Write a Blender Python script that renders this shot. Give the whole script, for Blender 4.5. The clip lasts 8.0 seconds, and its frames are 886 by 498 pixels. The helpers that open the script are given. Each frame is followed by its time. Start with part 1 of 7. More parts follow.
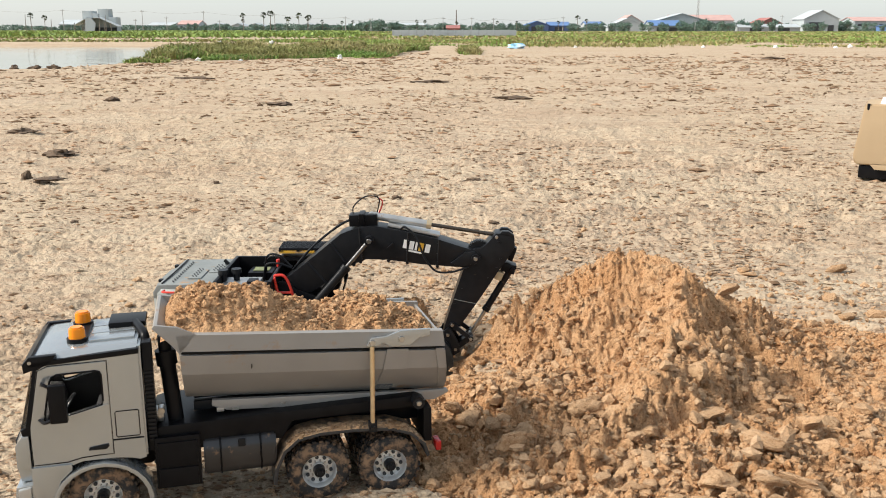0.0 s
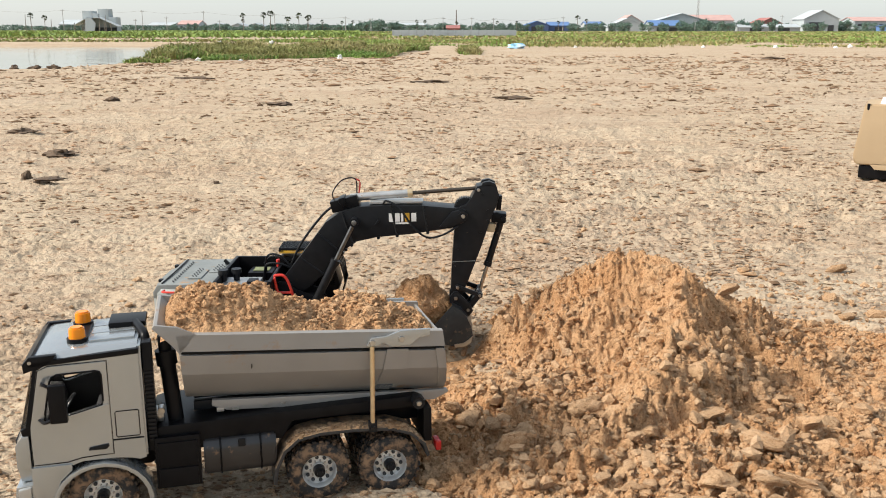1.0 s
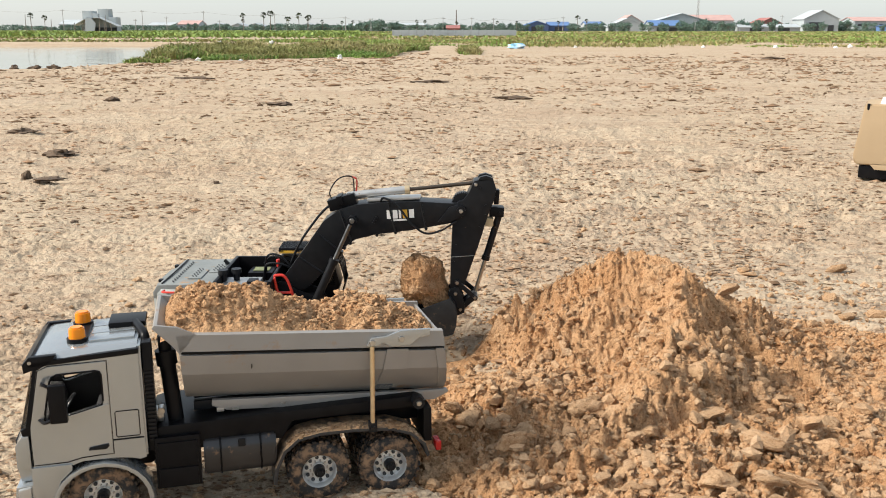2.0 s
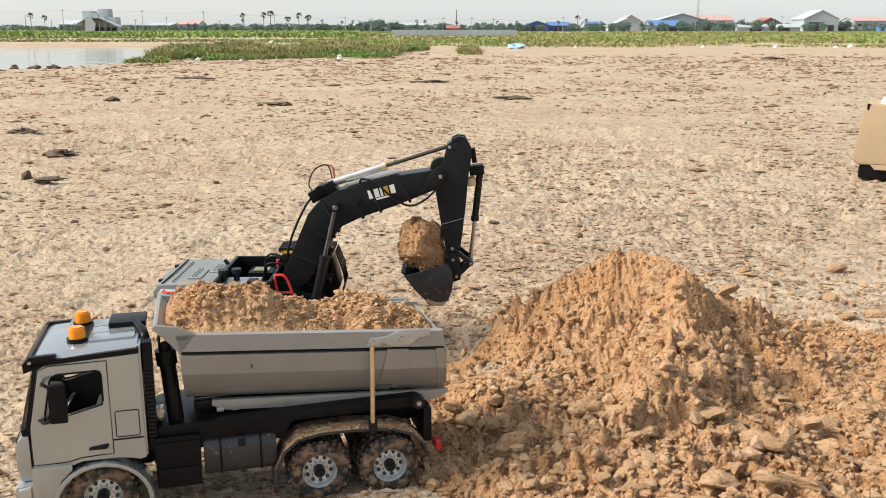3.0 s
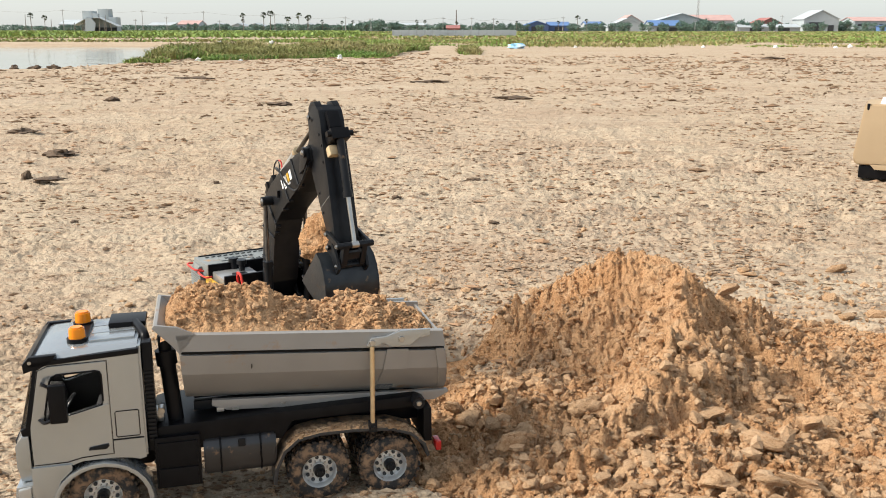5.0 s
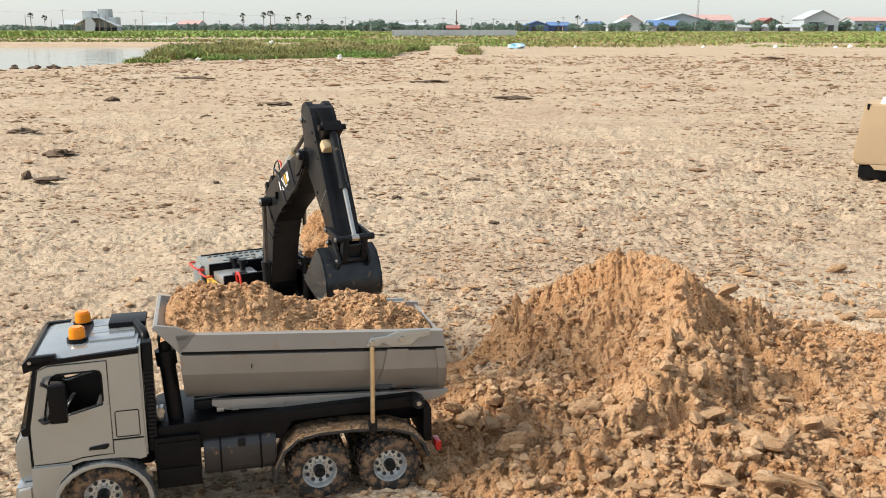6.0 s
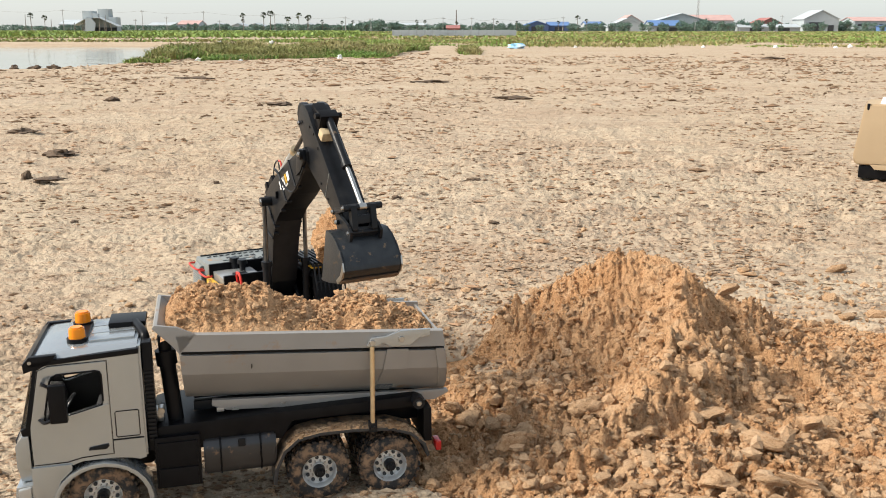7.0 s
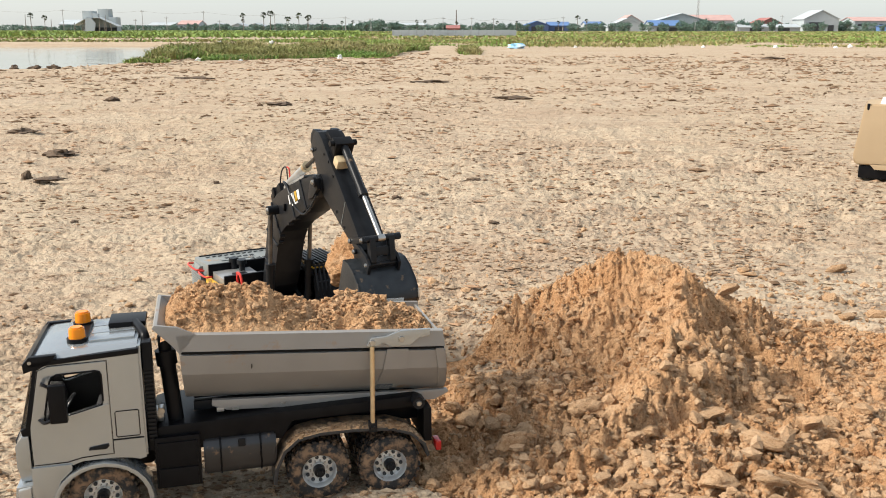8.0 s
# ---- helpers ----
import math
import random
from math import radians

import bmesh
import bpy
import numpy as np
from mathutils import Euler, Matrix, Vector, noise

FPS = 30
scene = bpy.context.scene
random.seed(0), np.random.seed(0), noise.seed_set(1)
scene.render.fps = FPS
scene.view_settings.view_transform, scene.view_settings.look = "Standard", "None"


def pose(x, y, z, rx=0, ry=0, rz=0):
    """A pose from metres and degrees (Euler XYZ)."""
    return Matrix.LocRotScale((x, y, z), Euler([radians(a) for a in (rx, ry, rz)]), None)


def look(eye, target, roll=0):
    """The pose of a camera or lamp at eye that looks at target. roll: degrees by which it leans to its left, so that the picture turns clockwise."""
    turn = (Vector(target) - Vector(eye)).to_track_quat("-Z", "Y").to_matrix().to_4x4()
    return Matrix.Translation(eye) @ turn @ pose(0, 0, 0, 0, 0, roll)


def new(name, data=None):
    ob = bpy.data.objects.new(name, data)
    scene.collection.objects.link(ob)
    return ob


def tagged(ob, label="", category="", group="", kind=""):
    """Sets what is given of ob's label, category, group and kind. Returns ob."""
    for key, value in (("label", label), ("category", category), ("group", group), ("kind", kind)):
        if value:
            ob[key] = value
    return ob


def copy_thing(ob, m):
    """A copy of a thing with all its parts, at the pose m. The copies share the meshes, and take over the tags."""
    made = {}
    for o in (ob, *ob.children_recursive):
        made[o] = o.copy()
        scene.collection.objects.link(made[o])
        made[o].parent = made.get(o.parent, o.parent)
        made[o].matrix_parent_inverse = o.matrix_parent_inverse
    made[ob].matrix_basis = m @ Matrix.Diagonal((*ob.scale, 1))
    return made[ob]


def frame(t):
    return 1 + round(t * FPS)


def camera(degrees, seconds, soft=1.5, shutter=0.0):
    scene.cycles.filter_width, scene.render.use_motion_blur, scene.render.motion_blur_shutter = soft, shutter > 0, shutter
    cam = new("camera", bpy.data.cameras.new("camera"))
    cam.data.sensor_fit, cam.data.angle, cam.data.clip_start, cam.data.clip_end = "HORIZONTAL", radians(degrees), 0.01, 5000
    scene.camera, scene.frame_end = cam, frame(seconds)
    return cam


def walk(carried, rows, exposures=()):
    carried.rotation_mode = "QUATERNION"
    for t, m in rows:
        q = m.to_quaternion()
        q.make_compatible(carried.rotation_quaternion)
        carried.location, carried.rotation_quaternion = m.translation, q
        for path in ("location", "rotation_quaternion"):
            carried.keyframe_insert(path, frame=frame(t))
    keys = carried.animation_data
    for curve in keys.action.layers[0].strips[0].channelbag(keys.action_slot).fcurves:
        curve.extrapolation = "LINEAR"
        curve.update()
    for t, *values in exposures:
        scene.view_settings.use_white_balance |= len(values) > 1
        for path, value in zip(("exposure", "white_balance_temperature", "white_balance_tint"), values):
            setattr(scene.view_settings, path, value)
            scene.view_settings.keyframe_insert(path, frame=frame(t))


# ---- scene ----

# ---------- camera ----------
EYE = (0.0, 0.0, 0.638)
cam = camera(52.2, 8.0, soft=1.0)
STILL = pose(EYE[0], EYE[1], EYE[2], 90 - 13.63, 0, 0)
walk(cam, [(0.0, STILL), (8.0, STILL)], exposures=[(0.0, 0.29), (8.0, 0.29)])

# ---------- world and sun ----------
SUN_FROM = Vector((-0.88, -0.12, 0.74)).normalized()
world = bpy.data.worlds.new("hazy_sky")
scene.world = world
world.use_nodes = True
wn = world.node_tree
sky = wn.nodes.new("ShaderNodeTexSky")
sky.sky_type = "NISHITA"
sky.sun_disc = False
sky.sun_elevation = math.asin(SUN_FROM.z)
sky.sun_rotation = math.atan2(SUN_FROM.x, SUN_FROM.y)
sky.air_density, sky.dust_density, sky.ozone_density = 1.0, 1.2, 1.5
haze = wn.nodes.new("ShaderNodeMix")
haze.data_type = "RGBA"
haze.inputs["Factor"].default_value = 0.50
haze.inputs["B"].default_value = (7.9, 8.4, 8.6, 1)
wn.links.new(sky.outputs["Color"], haze.inputs["A"])
wn.nodes["Background"].inputs["Strength"].default_value = 0.108
wn.links.new(haze.outputs["Result"], wn.nodes["Background"].inputs["Color"])
sun = new("sun", bpy.data.lights.new("sun", "SUN"))
sun.data.energy, sun.data.angle, sun.data.color = 5.3, radians(22.0), (1.0, 0.925, 0.81)
sun.matrix_world = look(SUN_FROM * 30, (0, 0, 0))


# ---------- materials ----------
def material(name, c1, c2=None, rough=0.6, metal=0.0, scale=20.0, bump=0.0, bump_scale=200.0,
             dust=0.0, dust_scale=35.0, island=False, spec=0.5, rnd=0.0, detail=6.0, up_dust=False, dust_col=(0.36, 0.22, 0.12)):
    """Principled surface: two tones by noise, fine relief, optional dried mud in patches."""
    m = bpy.data.materials.new(name)
    m.use_nodes = True
    nt = m.node_tree
    N, L = nt.nodes, nt.links
    b = N["Principled BSDF"]
    b.inputs["Roughness"].default_value = rough
    b.inputs["Metallic"].default_value = metal
    b.inputs["Specular IOR Level"].default_value = spec
    co = N.new("ShaderNodeTexCoord")
    c2 = c2 or tuple(v * 0.75 for v in c1)
    no = N.new("ShaderNodeTexNoise")
    no.inputs["Scale"].default_value, no.inputs["Detail"].default_value = scale, detail
    L.new(co.outputs["Object"], no.inputs["Vector"])
    ramp = N.new("ShaderNodeValToRGB")
    ramp.color_ramp.elements[0].position, ramp.color_ramp.elements[1].position = 0.32, 0.68
    ramp.color_ramp.elements[0].color, ramp.color_ramp.elements[1].color = (*c1, 1), (*c2, 1)
    L.new(no.outputs["Fac"], ramp.inputs["Fac"])
    col = ramp.outputs["Color"]
    if island or rnd:
        hsv = N.new("ShaderNodeHueSaturation")
        mr = N.new("ShaderNodeMapRange")
        mr.inputs["To Min"].default_value, mr.inputs["To Max"].default_value = 1 - (rnd or 0.3), 1 + (rnd or 0.3)
        if island:
            ge = N.new("ShaderNodeNewGeometry")
            L.new(ge.outputs["Random Per Island"], mr.inputs["Value"])
        else:
            oi = N.new("ShaderNodeObjectInfo")
            L.new(oi.outputs["Random"], mr.inputs["Value"])
        L.new(mr.outputs["Result"], hsv.inputs["Value"])
        L.new(col, hsv.inputs["Color"])
        col = hsv.outputs["Color"]
    rough_out = None
    if dust > 0:
        dn = N.new("ShaderNodeTexNoise")
        dn.inputs["Scale"].default_value, dn.inputs["Detail"].default_value, dn.inputs["Roughness"].default_value = dust_scale, 8.0, 0.65
        L.new(co.outputs["Object"], dn.inputs["Vector"])
        th = N.new("ShaderNodeMapRange")
        th.inputs["From Min"].default_value, th.inputs["From Max"].default_value = 0.72 - 0.4 * dust, 0.80 - 0.3 * dust
        L.new(dn.outputs["Fac"], th.inputs["Value"])
        fac = th.outputs["Result"]
        if up_dust:
            ge2 = N.new("ShaderNodeNewGeometry")
            sx = N.new("ShaderNodeSeparateXYZ")
            L.new(ge2.outputs["Normal"], sx.inputs["Vector"])
            um = N.new("ShaderNodeMapRange")
            um.inputs["From Min"].default_value, um.inputs["From Max"].default_value = 0.2, 0.8
            L.new(sx.outputs["Z"], um.inputs["Value"])
            mu = N.new("ShaderNodeMath")
            mu.operation = "MULTIPLY"
            L.new(fac, mu.inputs[0])
            L.new(um.outputs["Result"], mu.inputs[1])
            fac = mu.outputs["Value"]
        mix = N.new("ShaderNodeMix")
        mix.data_type = "RGBA"
        L.new(fac, mix.inputs["Factor"])
        L.new(col, mix.inputs["A"])
        mix.inputs["B"].default_value = (*dust_col, 1)
        col = mix.outputs["Result"]
        rm = N.new("ShaderNodeMapRange")
        rm.inputs["To Min"].default_value, rm.inputs["To Max"].default_value = rough, 0.95
        L.new(fac, rm.inputs["Value"])
        L.new(rm.outputs["Result"], b.inputs["Roughness"])
    L.new(col, b.inputs["Base Color"])
    if bump > 0:
        bn = N.new("ShaderNodeTexNoise")
        bn.inputs["Scale"].default_value, bn.inputs["Detail"].default_value = bump_scale, 8.0
        L.new(co.outputs["Object"], bn.inputs["Vector"])
        bp = N.new("ShaderNodeBump")
        bp.inputs["Strength"].default_value, bp.inputs["Distance"].default_value = bump, 0.4 / bump_scale
        L.new(bn.outputs["Fac"], bp.inputs["Height"])
        L.new(bp.outputs["Normal"], b.inputs["Normal"])
    return m


def earth(name, dry, damp, pale, big, mid, fine, bump=0.7, stretch=1.0, deep=0.006, clod=26.0, streak=None):
    """Sand and soil: three scales of colour, hollows painted darker as shade, and two of relief."""
    m = bpy.data.materials.new(name)
    m.use_nodes = True
    nt = m.node_tree
    N, L = nt.nodes, nt.links
    b = N["Principled BSDF"]
    b.inputs["Roughness"].default_value = 0.95
    b.inputs["Specular IOR Level"].default_value = 0.15
    co = N.new("ShaderNodeTexCoord")
    mp = N.new("ShaderNodeMapping")
    mp.inputs["Scale"].default_value = (1.0 / stretch, 1.0, 1.0)
    L.new(co.outputs["Object"], mp.inputs["Vector"])

    def noise_node(s, detail, rough=0.6):
        n = N.new("ShaderNodeTexNoise")
        n.inputs["Scale"].default_value, n.inputs["Detail"].default_value, n.inputs["Roughness"].default_value = s, detail, rough
        L.new(mp.outputs["Vector"], n.inputs["Vector"])
        return n.outputs["Fac"]

    def mix(fac, a, c, lo, hi):
        mr = N.new("ShaderNodeMapRange")
        mr.inputs["From Min"].default_value, mr.inputs["From Max"].default_value = lo, hi
        L.new(fac, mr.inputs["Value"])
        mx = N.new("ShaderNodeMix")
        mx.data_type = "RGBA"
        L.new(mr.outputs["Result"], mx.inputs["Factor"])
        for sock, v in (("A", a), ("B", c)):
            if isinstance(v, tuple):
                mx.inputs[sock].default_value = (*v, 1)
            else:
                L.new(v, mx.inputs[sock])
        return mx.outputs["Result"]

    base = mix(noise_node(big, 6), dry, damp, 0.42, 0.68)
    base = mix(noise_node(mid, 8, 0.7), base, pale, 0.50, 0.72)
    if streak:
        # reddish crusts and trampled soil, drawn out sideways
        for scale, sx, lo, hi in ((4.0, 0.30, 0.54, 0.68), (14.0, 0.40, 0.57, 0.66)):
            m2 = N.new("ShaderNodeMapping")
            m2.inputs["Scale"].default_value = (sx, 1.0, 1.0)
            L.new(co.outputs["Object"], m2.inputs["Vector"])
            n2 = N.new("ShaderNodeTexNoise")
            n2.inputs["Scale"].default_value, n2.inputs["Detail"].default_value, n2.inputs["Roughness"].default_value = scale, 8.0, 0.7
            L.new(m2.outputs["Vector"], n2.inputs["Vector"])
            base = mix(n2.outputs["Fac"], base, streak, lo, hi)
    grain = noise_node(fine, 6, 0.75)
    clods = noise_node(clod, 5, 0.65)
    # low spots of the clod relief get a darker colour, painted shade between lumps
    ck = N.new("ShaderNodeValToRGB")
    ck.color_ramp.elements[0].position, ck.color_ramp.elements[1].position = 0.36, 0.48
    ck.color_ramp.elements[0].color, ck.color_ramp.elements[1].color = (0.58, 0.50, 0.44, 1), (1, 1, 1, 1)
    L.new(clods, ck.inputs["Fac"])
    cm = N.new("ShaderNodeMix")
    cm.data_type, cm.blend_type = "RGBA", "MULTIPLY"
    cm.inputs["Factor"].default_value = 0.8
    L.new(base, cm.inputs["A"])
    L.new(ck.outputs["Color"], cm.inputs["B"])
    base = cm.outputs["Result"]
    # grain pits darkened in colour too, as tiny painted shadows
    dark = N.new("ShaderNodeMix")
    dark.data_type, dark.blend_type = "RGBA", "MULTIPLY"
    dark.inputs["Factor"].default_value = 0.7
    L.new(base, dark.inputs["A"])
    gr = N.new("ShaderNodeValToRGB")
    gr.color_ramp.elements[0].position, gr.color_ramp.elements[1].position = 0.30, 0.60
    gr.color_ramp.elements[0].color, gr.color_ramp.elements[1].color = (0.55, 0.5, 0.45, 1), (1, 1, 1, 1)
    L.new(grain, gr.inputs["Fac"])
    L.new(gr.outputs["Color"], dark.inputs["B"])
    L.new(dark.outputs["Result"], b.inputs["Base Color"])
    add = N.new("ShaderNodeMath")
    add.operation = "MULTIPLY_ADD"
    add.inputs[1].default_value = 2.5
    L.new(clods, add.inputs[0])
    L.new(grain, add.inputs[2])
    bp = N.new("ShaderNodeBump")
    bp.inputs["Strength"].default_value, bp.inputs["Distance"].default_value = bump, deep
    L.new(add.outputs["Value"], bp.inputs["Height"])
    L.new(bp.outputs["Normal"], b.inputs["Normal"])
    return m




def crust(name, pale, mid, red, dark, stretch=1.0):
    """Dry trampled field: pale salty crust, reddish soil, dark specks that double as painted crumb shadows, in relief
    at every scale.
    """
    m = bpy.data.materials.new(name)
    m.use_nodes = True
    N, L = m.node_tree.nodes, m.node_tree.links
    b = N["Principled BSDF"]
    b.inputs["Roughness"].default_value = 0.95
    b.inputs["Specular IOR Level"].default_value = 0.12
    co = N.new("ShaderNodeTexCoord")

    def noise_at(scale, detail, rough, shift, sx=1.0):
        mp = N.new("ShaderNodeMapping")
        mp.inputs["Location"].default_value = (shift, shift * 0.7, 0)
        mp.inputs["Scale"].default_value = (sx, 1.0, 1.0)
        L.new(co.outputs["Object"], mp.inputs["Vector"])
        n = N.new("ShaderNodeTexNoise")
        n.inputs["Scale"].default_value, n.inputs["Detail"].default_value, n.inputs["Roughness"].default_value = scale, detail, rough
        L.new(mp.outputs["Vector"], n.inputs["Vector"])
        return n.outputs["Fac"]

    def blend(fac, a, c, lo, hi, most=1.0):
        mr = N.new("ShaderNodeMapRange")
        mr.inputs["From Min"].default_value, mr.inputs["From Max"].default_value, mr.inputs["To Max"].default_value = lo, hi, most
        L.new(fac, mr.inputs["Value"])
        mx = N.new("ShaderNodeMix")
        mx.data_type = "RGBA"
        L.new(mr.outputs["Result"], mx.inputs["Factor"])
        for sock, v in (("A", a), ("B", c)):
            if isinstance(v, tuple):
                mx.inputs[sock].default_value = (*v, 1)
            else:
                L.new(v, mx.inputs[sock])
        return mx.outputs["Result"]

    col = blend(noise_at(0.45, 5, 0.6, 3.0), mid, pale, 0.40, 0.62)
    col = blend(noise_at(1.3, 9, 0.78, 11.0, 0.35), col, red, 0.455, 0.63, 0.75)
    col = blend(noise_at(30.0, 4, 0.75, 23.0, 0.25), col, pale, 0.48, 0.62, 0.6)
    specks = noise_at(34.0, 5, 0.80, 37.0, 0.24)
    col = blend(specks, col, red, 0.50, 0.57, 0.6)
    # dark streaks: brown specks, and the shadow sides of crust plates painted as colour
    col = blend(specks, col, dark, 0.575, 0.65, 0.75)
    L.new(col, b.inputs["Base Color"])
    add = N.new("ShaderNodeMath")
    add.operation = "MULTIPLY_ADD"
    add.inputs[1].default_value = 0.55
    L.new(noise_at(45.0, 6, 0.62, 5.0, 0.8), add.inputs[0])
    L.new(noise_at(7.0, 8, 0.60, 51.0, 0.8), add.inputs[2])
    bp = N.new("ShaderNodeBump")
    bp.inputs["Strength"].default_value, bp.inputs["Distance"].default_value = 0.8, 0.042
    L.new(add.outputs["Value"], bp.inputs["Height"])
    L.new(bp.outputs["Normal"], b.inputs["Normal"])
    return m


M_GROUND = crust("dry_ground", (0.475, 0.388, 0.287), (0.445, 0.352, 0.248), (0.345, 0.243, 0.165), (0.12, 0.08, 0.054))
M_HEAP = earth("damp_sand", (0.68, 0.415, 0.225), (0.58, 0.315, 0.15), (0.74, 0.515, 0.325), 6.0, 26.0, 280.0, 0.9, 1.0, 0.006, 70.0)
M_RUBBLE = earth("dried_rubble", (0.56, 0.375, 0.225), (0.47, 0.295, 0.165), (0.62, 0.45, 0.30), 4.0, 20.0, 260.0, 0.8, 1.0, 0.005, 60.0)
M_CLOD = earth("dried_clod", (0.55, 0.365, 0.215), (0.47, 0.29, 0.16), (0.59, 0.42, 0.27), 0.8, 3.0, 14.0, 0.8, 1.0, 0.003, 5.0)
M_CRUMB = M_GROUND
M_CRUMB_H = M_HEAP
M_BLACK = material("black_metal", (0.008, 0.009, 0.011), (0.013, 0.014, 0.016), 0.34, 0.0, 60, spec=0.2, bump=0.15, bump_scale=400, dust=0.16, dust_scale=40, dust_col=(0.16, 0.11, 0.07))
M_BUCKET = material("worn_bucket_steel", (0.016, 0.02, 0.024), (0.03, 0.034, 0.038), 0.36, 0.3, 50, bump=0.2, bump_scale=300, dust=0.30, dust_scale=60, dust_col=(0.22, 0.15, 0.09))
M_RUBBER = material("black_rubber", (0.014, 0.014, 0.014), (0.024, 0.022, 0.02), 0.75, scale=80, bump=0.6, bump_scale=220, dust=0.66, dust_scale=75, dust_col=(0.25, 0.155, 0.09))
M_PLASTIC = material("black_plastic", (0.005, 0.005, 0.006), (0.008, 0.008, 0.009), 0.34, scale=40, spec=0.13, bump=0.1, bump_scale=300, dust=0.10, dust_scale=30, up_dust=True)
M_MUDDY = material("muddy_black_plastic", (0.025, 0.024, 0.024), (0.035, 0.032, 0.03), 0.6, scale=40, bump=0.4, bump_scale=200, dust=0.95, dust_scale=45, up_dust=True, dust_col=(0.40, 0.26, 0.15))
M_STEEL = material("polished_steel", (0.50, 0.49, 0.47), (0.40, 0.39, 0.37), 0.30, 1.0, 60, dust=0.2, dust_scale=50)
M_THREAD = material("oiled_steel_rod", (0.07, 0.06, 0.05), (0.11, 0.09, 0.07), 0.4, 0.8, 300)
M_BRASS = material("brass", (0.66, 0.52, 0.33), (0.56, 0.43, 0.26), 0.38, 0.8, 80)
M_GREY = material("grey_hood_paint", (0.22, 0.235, 0.23), (0.17, 0.185, 0.18), 0.5, 0.0, 25, bump=0.08, bump_scale=300, dust=0.33, dust_scale=30)
M_ALU = material("bare_aluminium", (0.56, 0.56, 0.55), (0.44, 0.44, 0.43), 0.38, 0.75, 30, dust=0.2, dust_scale=60)
M_ROD = material("dark_ram_rod", (0.20, 0.20, 0.20), (0.13, 0.13, 0.13), 0.3, 0.9, 80)
M_SOIL = material("soil_flake", (0.31, 0.20, 0.125), (0.17, 0.105, 0.062), 0.95, scale=30, island=True, rnd=0.45, spec=0.1)
M_RED = material("red_rail_paint", (0.62, 0.035, 0.02), (0.5, 0.03, 0.02), 0.4)
M_YELLOW = material("yellow_paint", (0.62, 0.36, 0.03), (0.5, 0.28, 0.03), 0.5, dust=0.35)
M_WHITE = material("white_print", (0.78, 0.78, 0.76), (0.7, 0.7, 0.68), 0.6)
M_CAB = material("silver_truck_paint", (0.43, 0.455, 0.465), (0.40, 0.425, 0.435), 0.24, 0.70, 12, bump=0.03, bump_scale=500, dust=0.16, dust_scale=14)
M_BED = material("grey_bed_paint", (0.31, 0.30, 0.285), (0.275, 0.265, 0.25), 0.42, 0.25, 14, bump=0.05, bump_scale=300, dust=0.27, dust_scale=12)
M_AMBER = material("amber_lens", (0.85, 0.27, 0.01), (0.78, 0.22, 0.01), 0.2)
M_REDLENS = material("red_lens", (0.45, 0.01, 0.012), (0.4, 0.01, 0.01), 0.2)
M_SEAT = material("dark_seat_vinyl", (0.014, 0.014, 0.015), (0.02, 0.02, 0.021), 0.6)
M_CARD = material("tan_cardboard", (0.42, 0.31, 0.19), (0.38, 0.28, 0.17), 0.85, scale=6, bump=0.1, bump_scale=60)
M_FOAM = material("white_foam", (0.82, 0.82, 0.80), (0.75, 0.75, 0.74), 0.8)
M_LITTER = material("dry_litter", (0.15, 0.10, 0.062), (0.055, 0.038, 0.026), 0.9, scale=30, bump=0.6, bump_scale=60)
M_GRASS = material("grass_green", (0.15, 0.25, 0.06), (0.25, 0.31, 0.09), 0.7, scale=0.35, island=True, rnd=0.4, spec=0.2)
M_DRYGRASS = material("grass_yellowed", (0.23, 0.235, 0.085), (0.33, 0.27, 0.13), 0.75, scale=0.2, island=True, rnd=0.35, spec=0.2)
# leaf green paled towards blue: distance haze painted into the colour
M_HAZED_LEAF = material("hazed_tree_leaf", (0.10, 0.17, 0.135), (0.15, 0.21, 0.165), 0.7, scale=0.3, island=True, rnd=0.3, spec=0.2)
M_PALM = material("palm_leaf", (0.075, 0.10, 0.065), (0.11, 0.13, 0.08), 0.6, scale=0.5, island=True, rnd=0.25, spec=0.2)
M_BARK = material("grey_bark", (0.22, 0.19, 0.16), (0.15, 0.13, 0.11), 0.9, scale=2)
M_POLE = material("concrete_pole", (0.36, 0.36, 0.35), (0.28, 0.28, 0.27), 0.85, scale=1)
# far walls and grey roof lean bluish, a little distance haze painted in
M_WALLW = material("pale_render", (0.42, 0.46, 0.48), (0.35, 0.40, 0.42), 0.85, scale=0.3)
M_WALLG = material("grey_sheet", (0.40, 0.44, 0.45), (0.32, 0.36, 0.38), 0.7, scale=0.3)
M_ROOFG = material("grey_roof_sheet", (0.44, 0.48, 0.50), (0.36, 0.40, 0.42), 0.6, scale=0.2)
M_ROOFB = material("blue_roof_sheet", (0.10, 0.20, 0.42), (0.09, 0.17, 0.35), 0.5, scale=0.2)
M_WALLB = material("blue_wall_sheet", (0.07, 0.12, 0.26), (0.06, 0.10, 0.21), 0.6, scale=0.2)
M_ROOFR = material("red_roof_tile", (0.36, 0.15, 0.13), (0.28, 0.11, 0.10), 0.8, scale=0.3)
M_ROOFP = material("faded_pink_roof", (0.50, 0.33, 0.30), (0.42, 0.27, 0.25), 0.8, scale=0.3)
M_DARK = material("dark_opening", (0.05, 0.055, 0.06), (0.035, 0.04, 0.045), 0.8, scale=1)
M_BLUEBAG = material("blue_plastic_sheet", (0.10, 0.42, 0.66), (0.5, 0.62, 0.7), 0.4, scale=3)


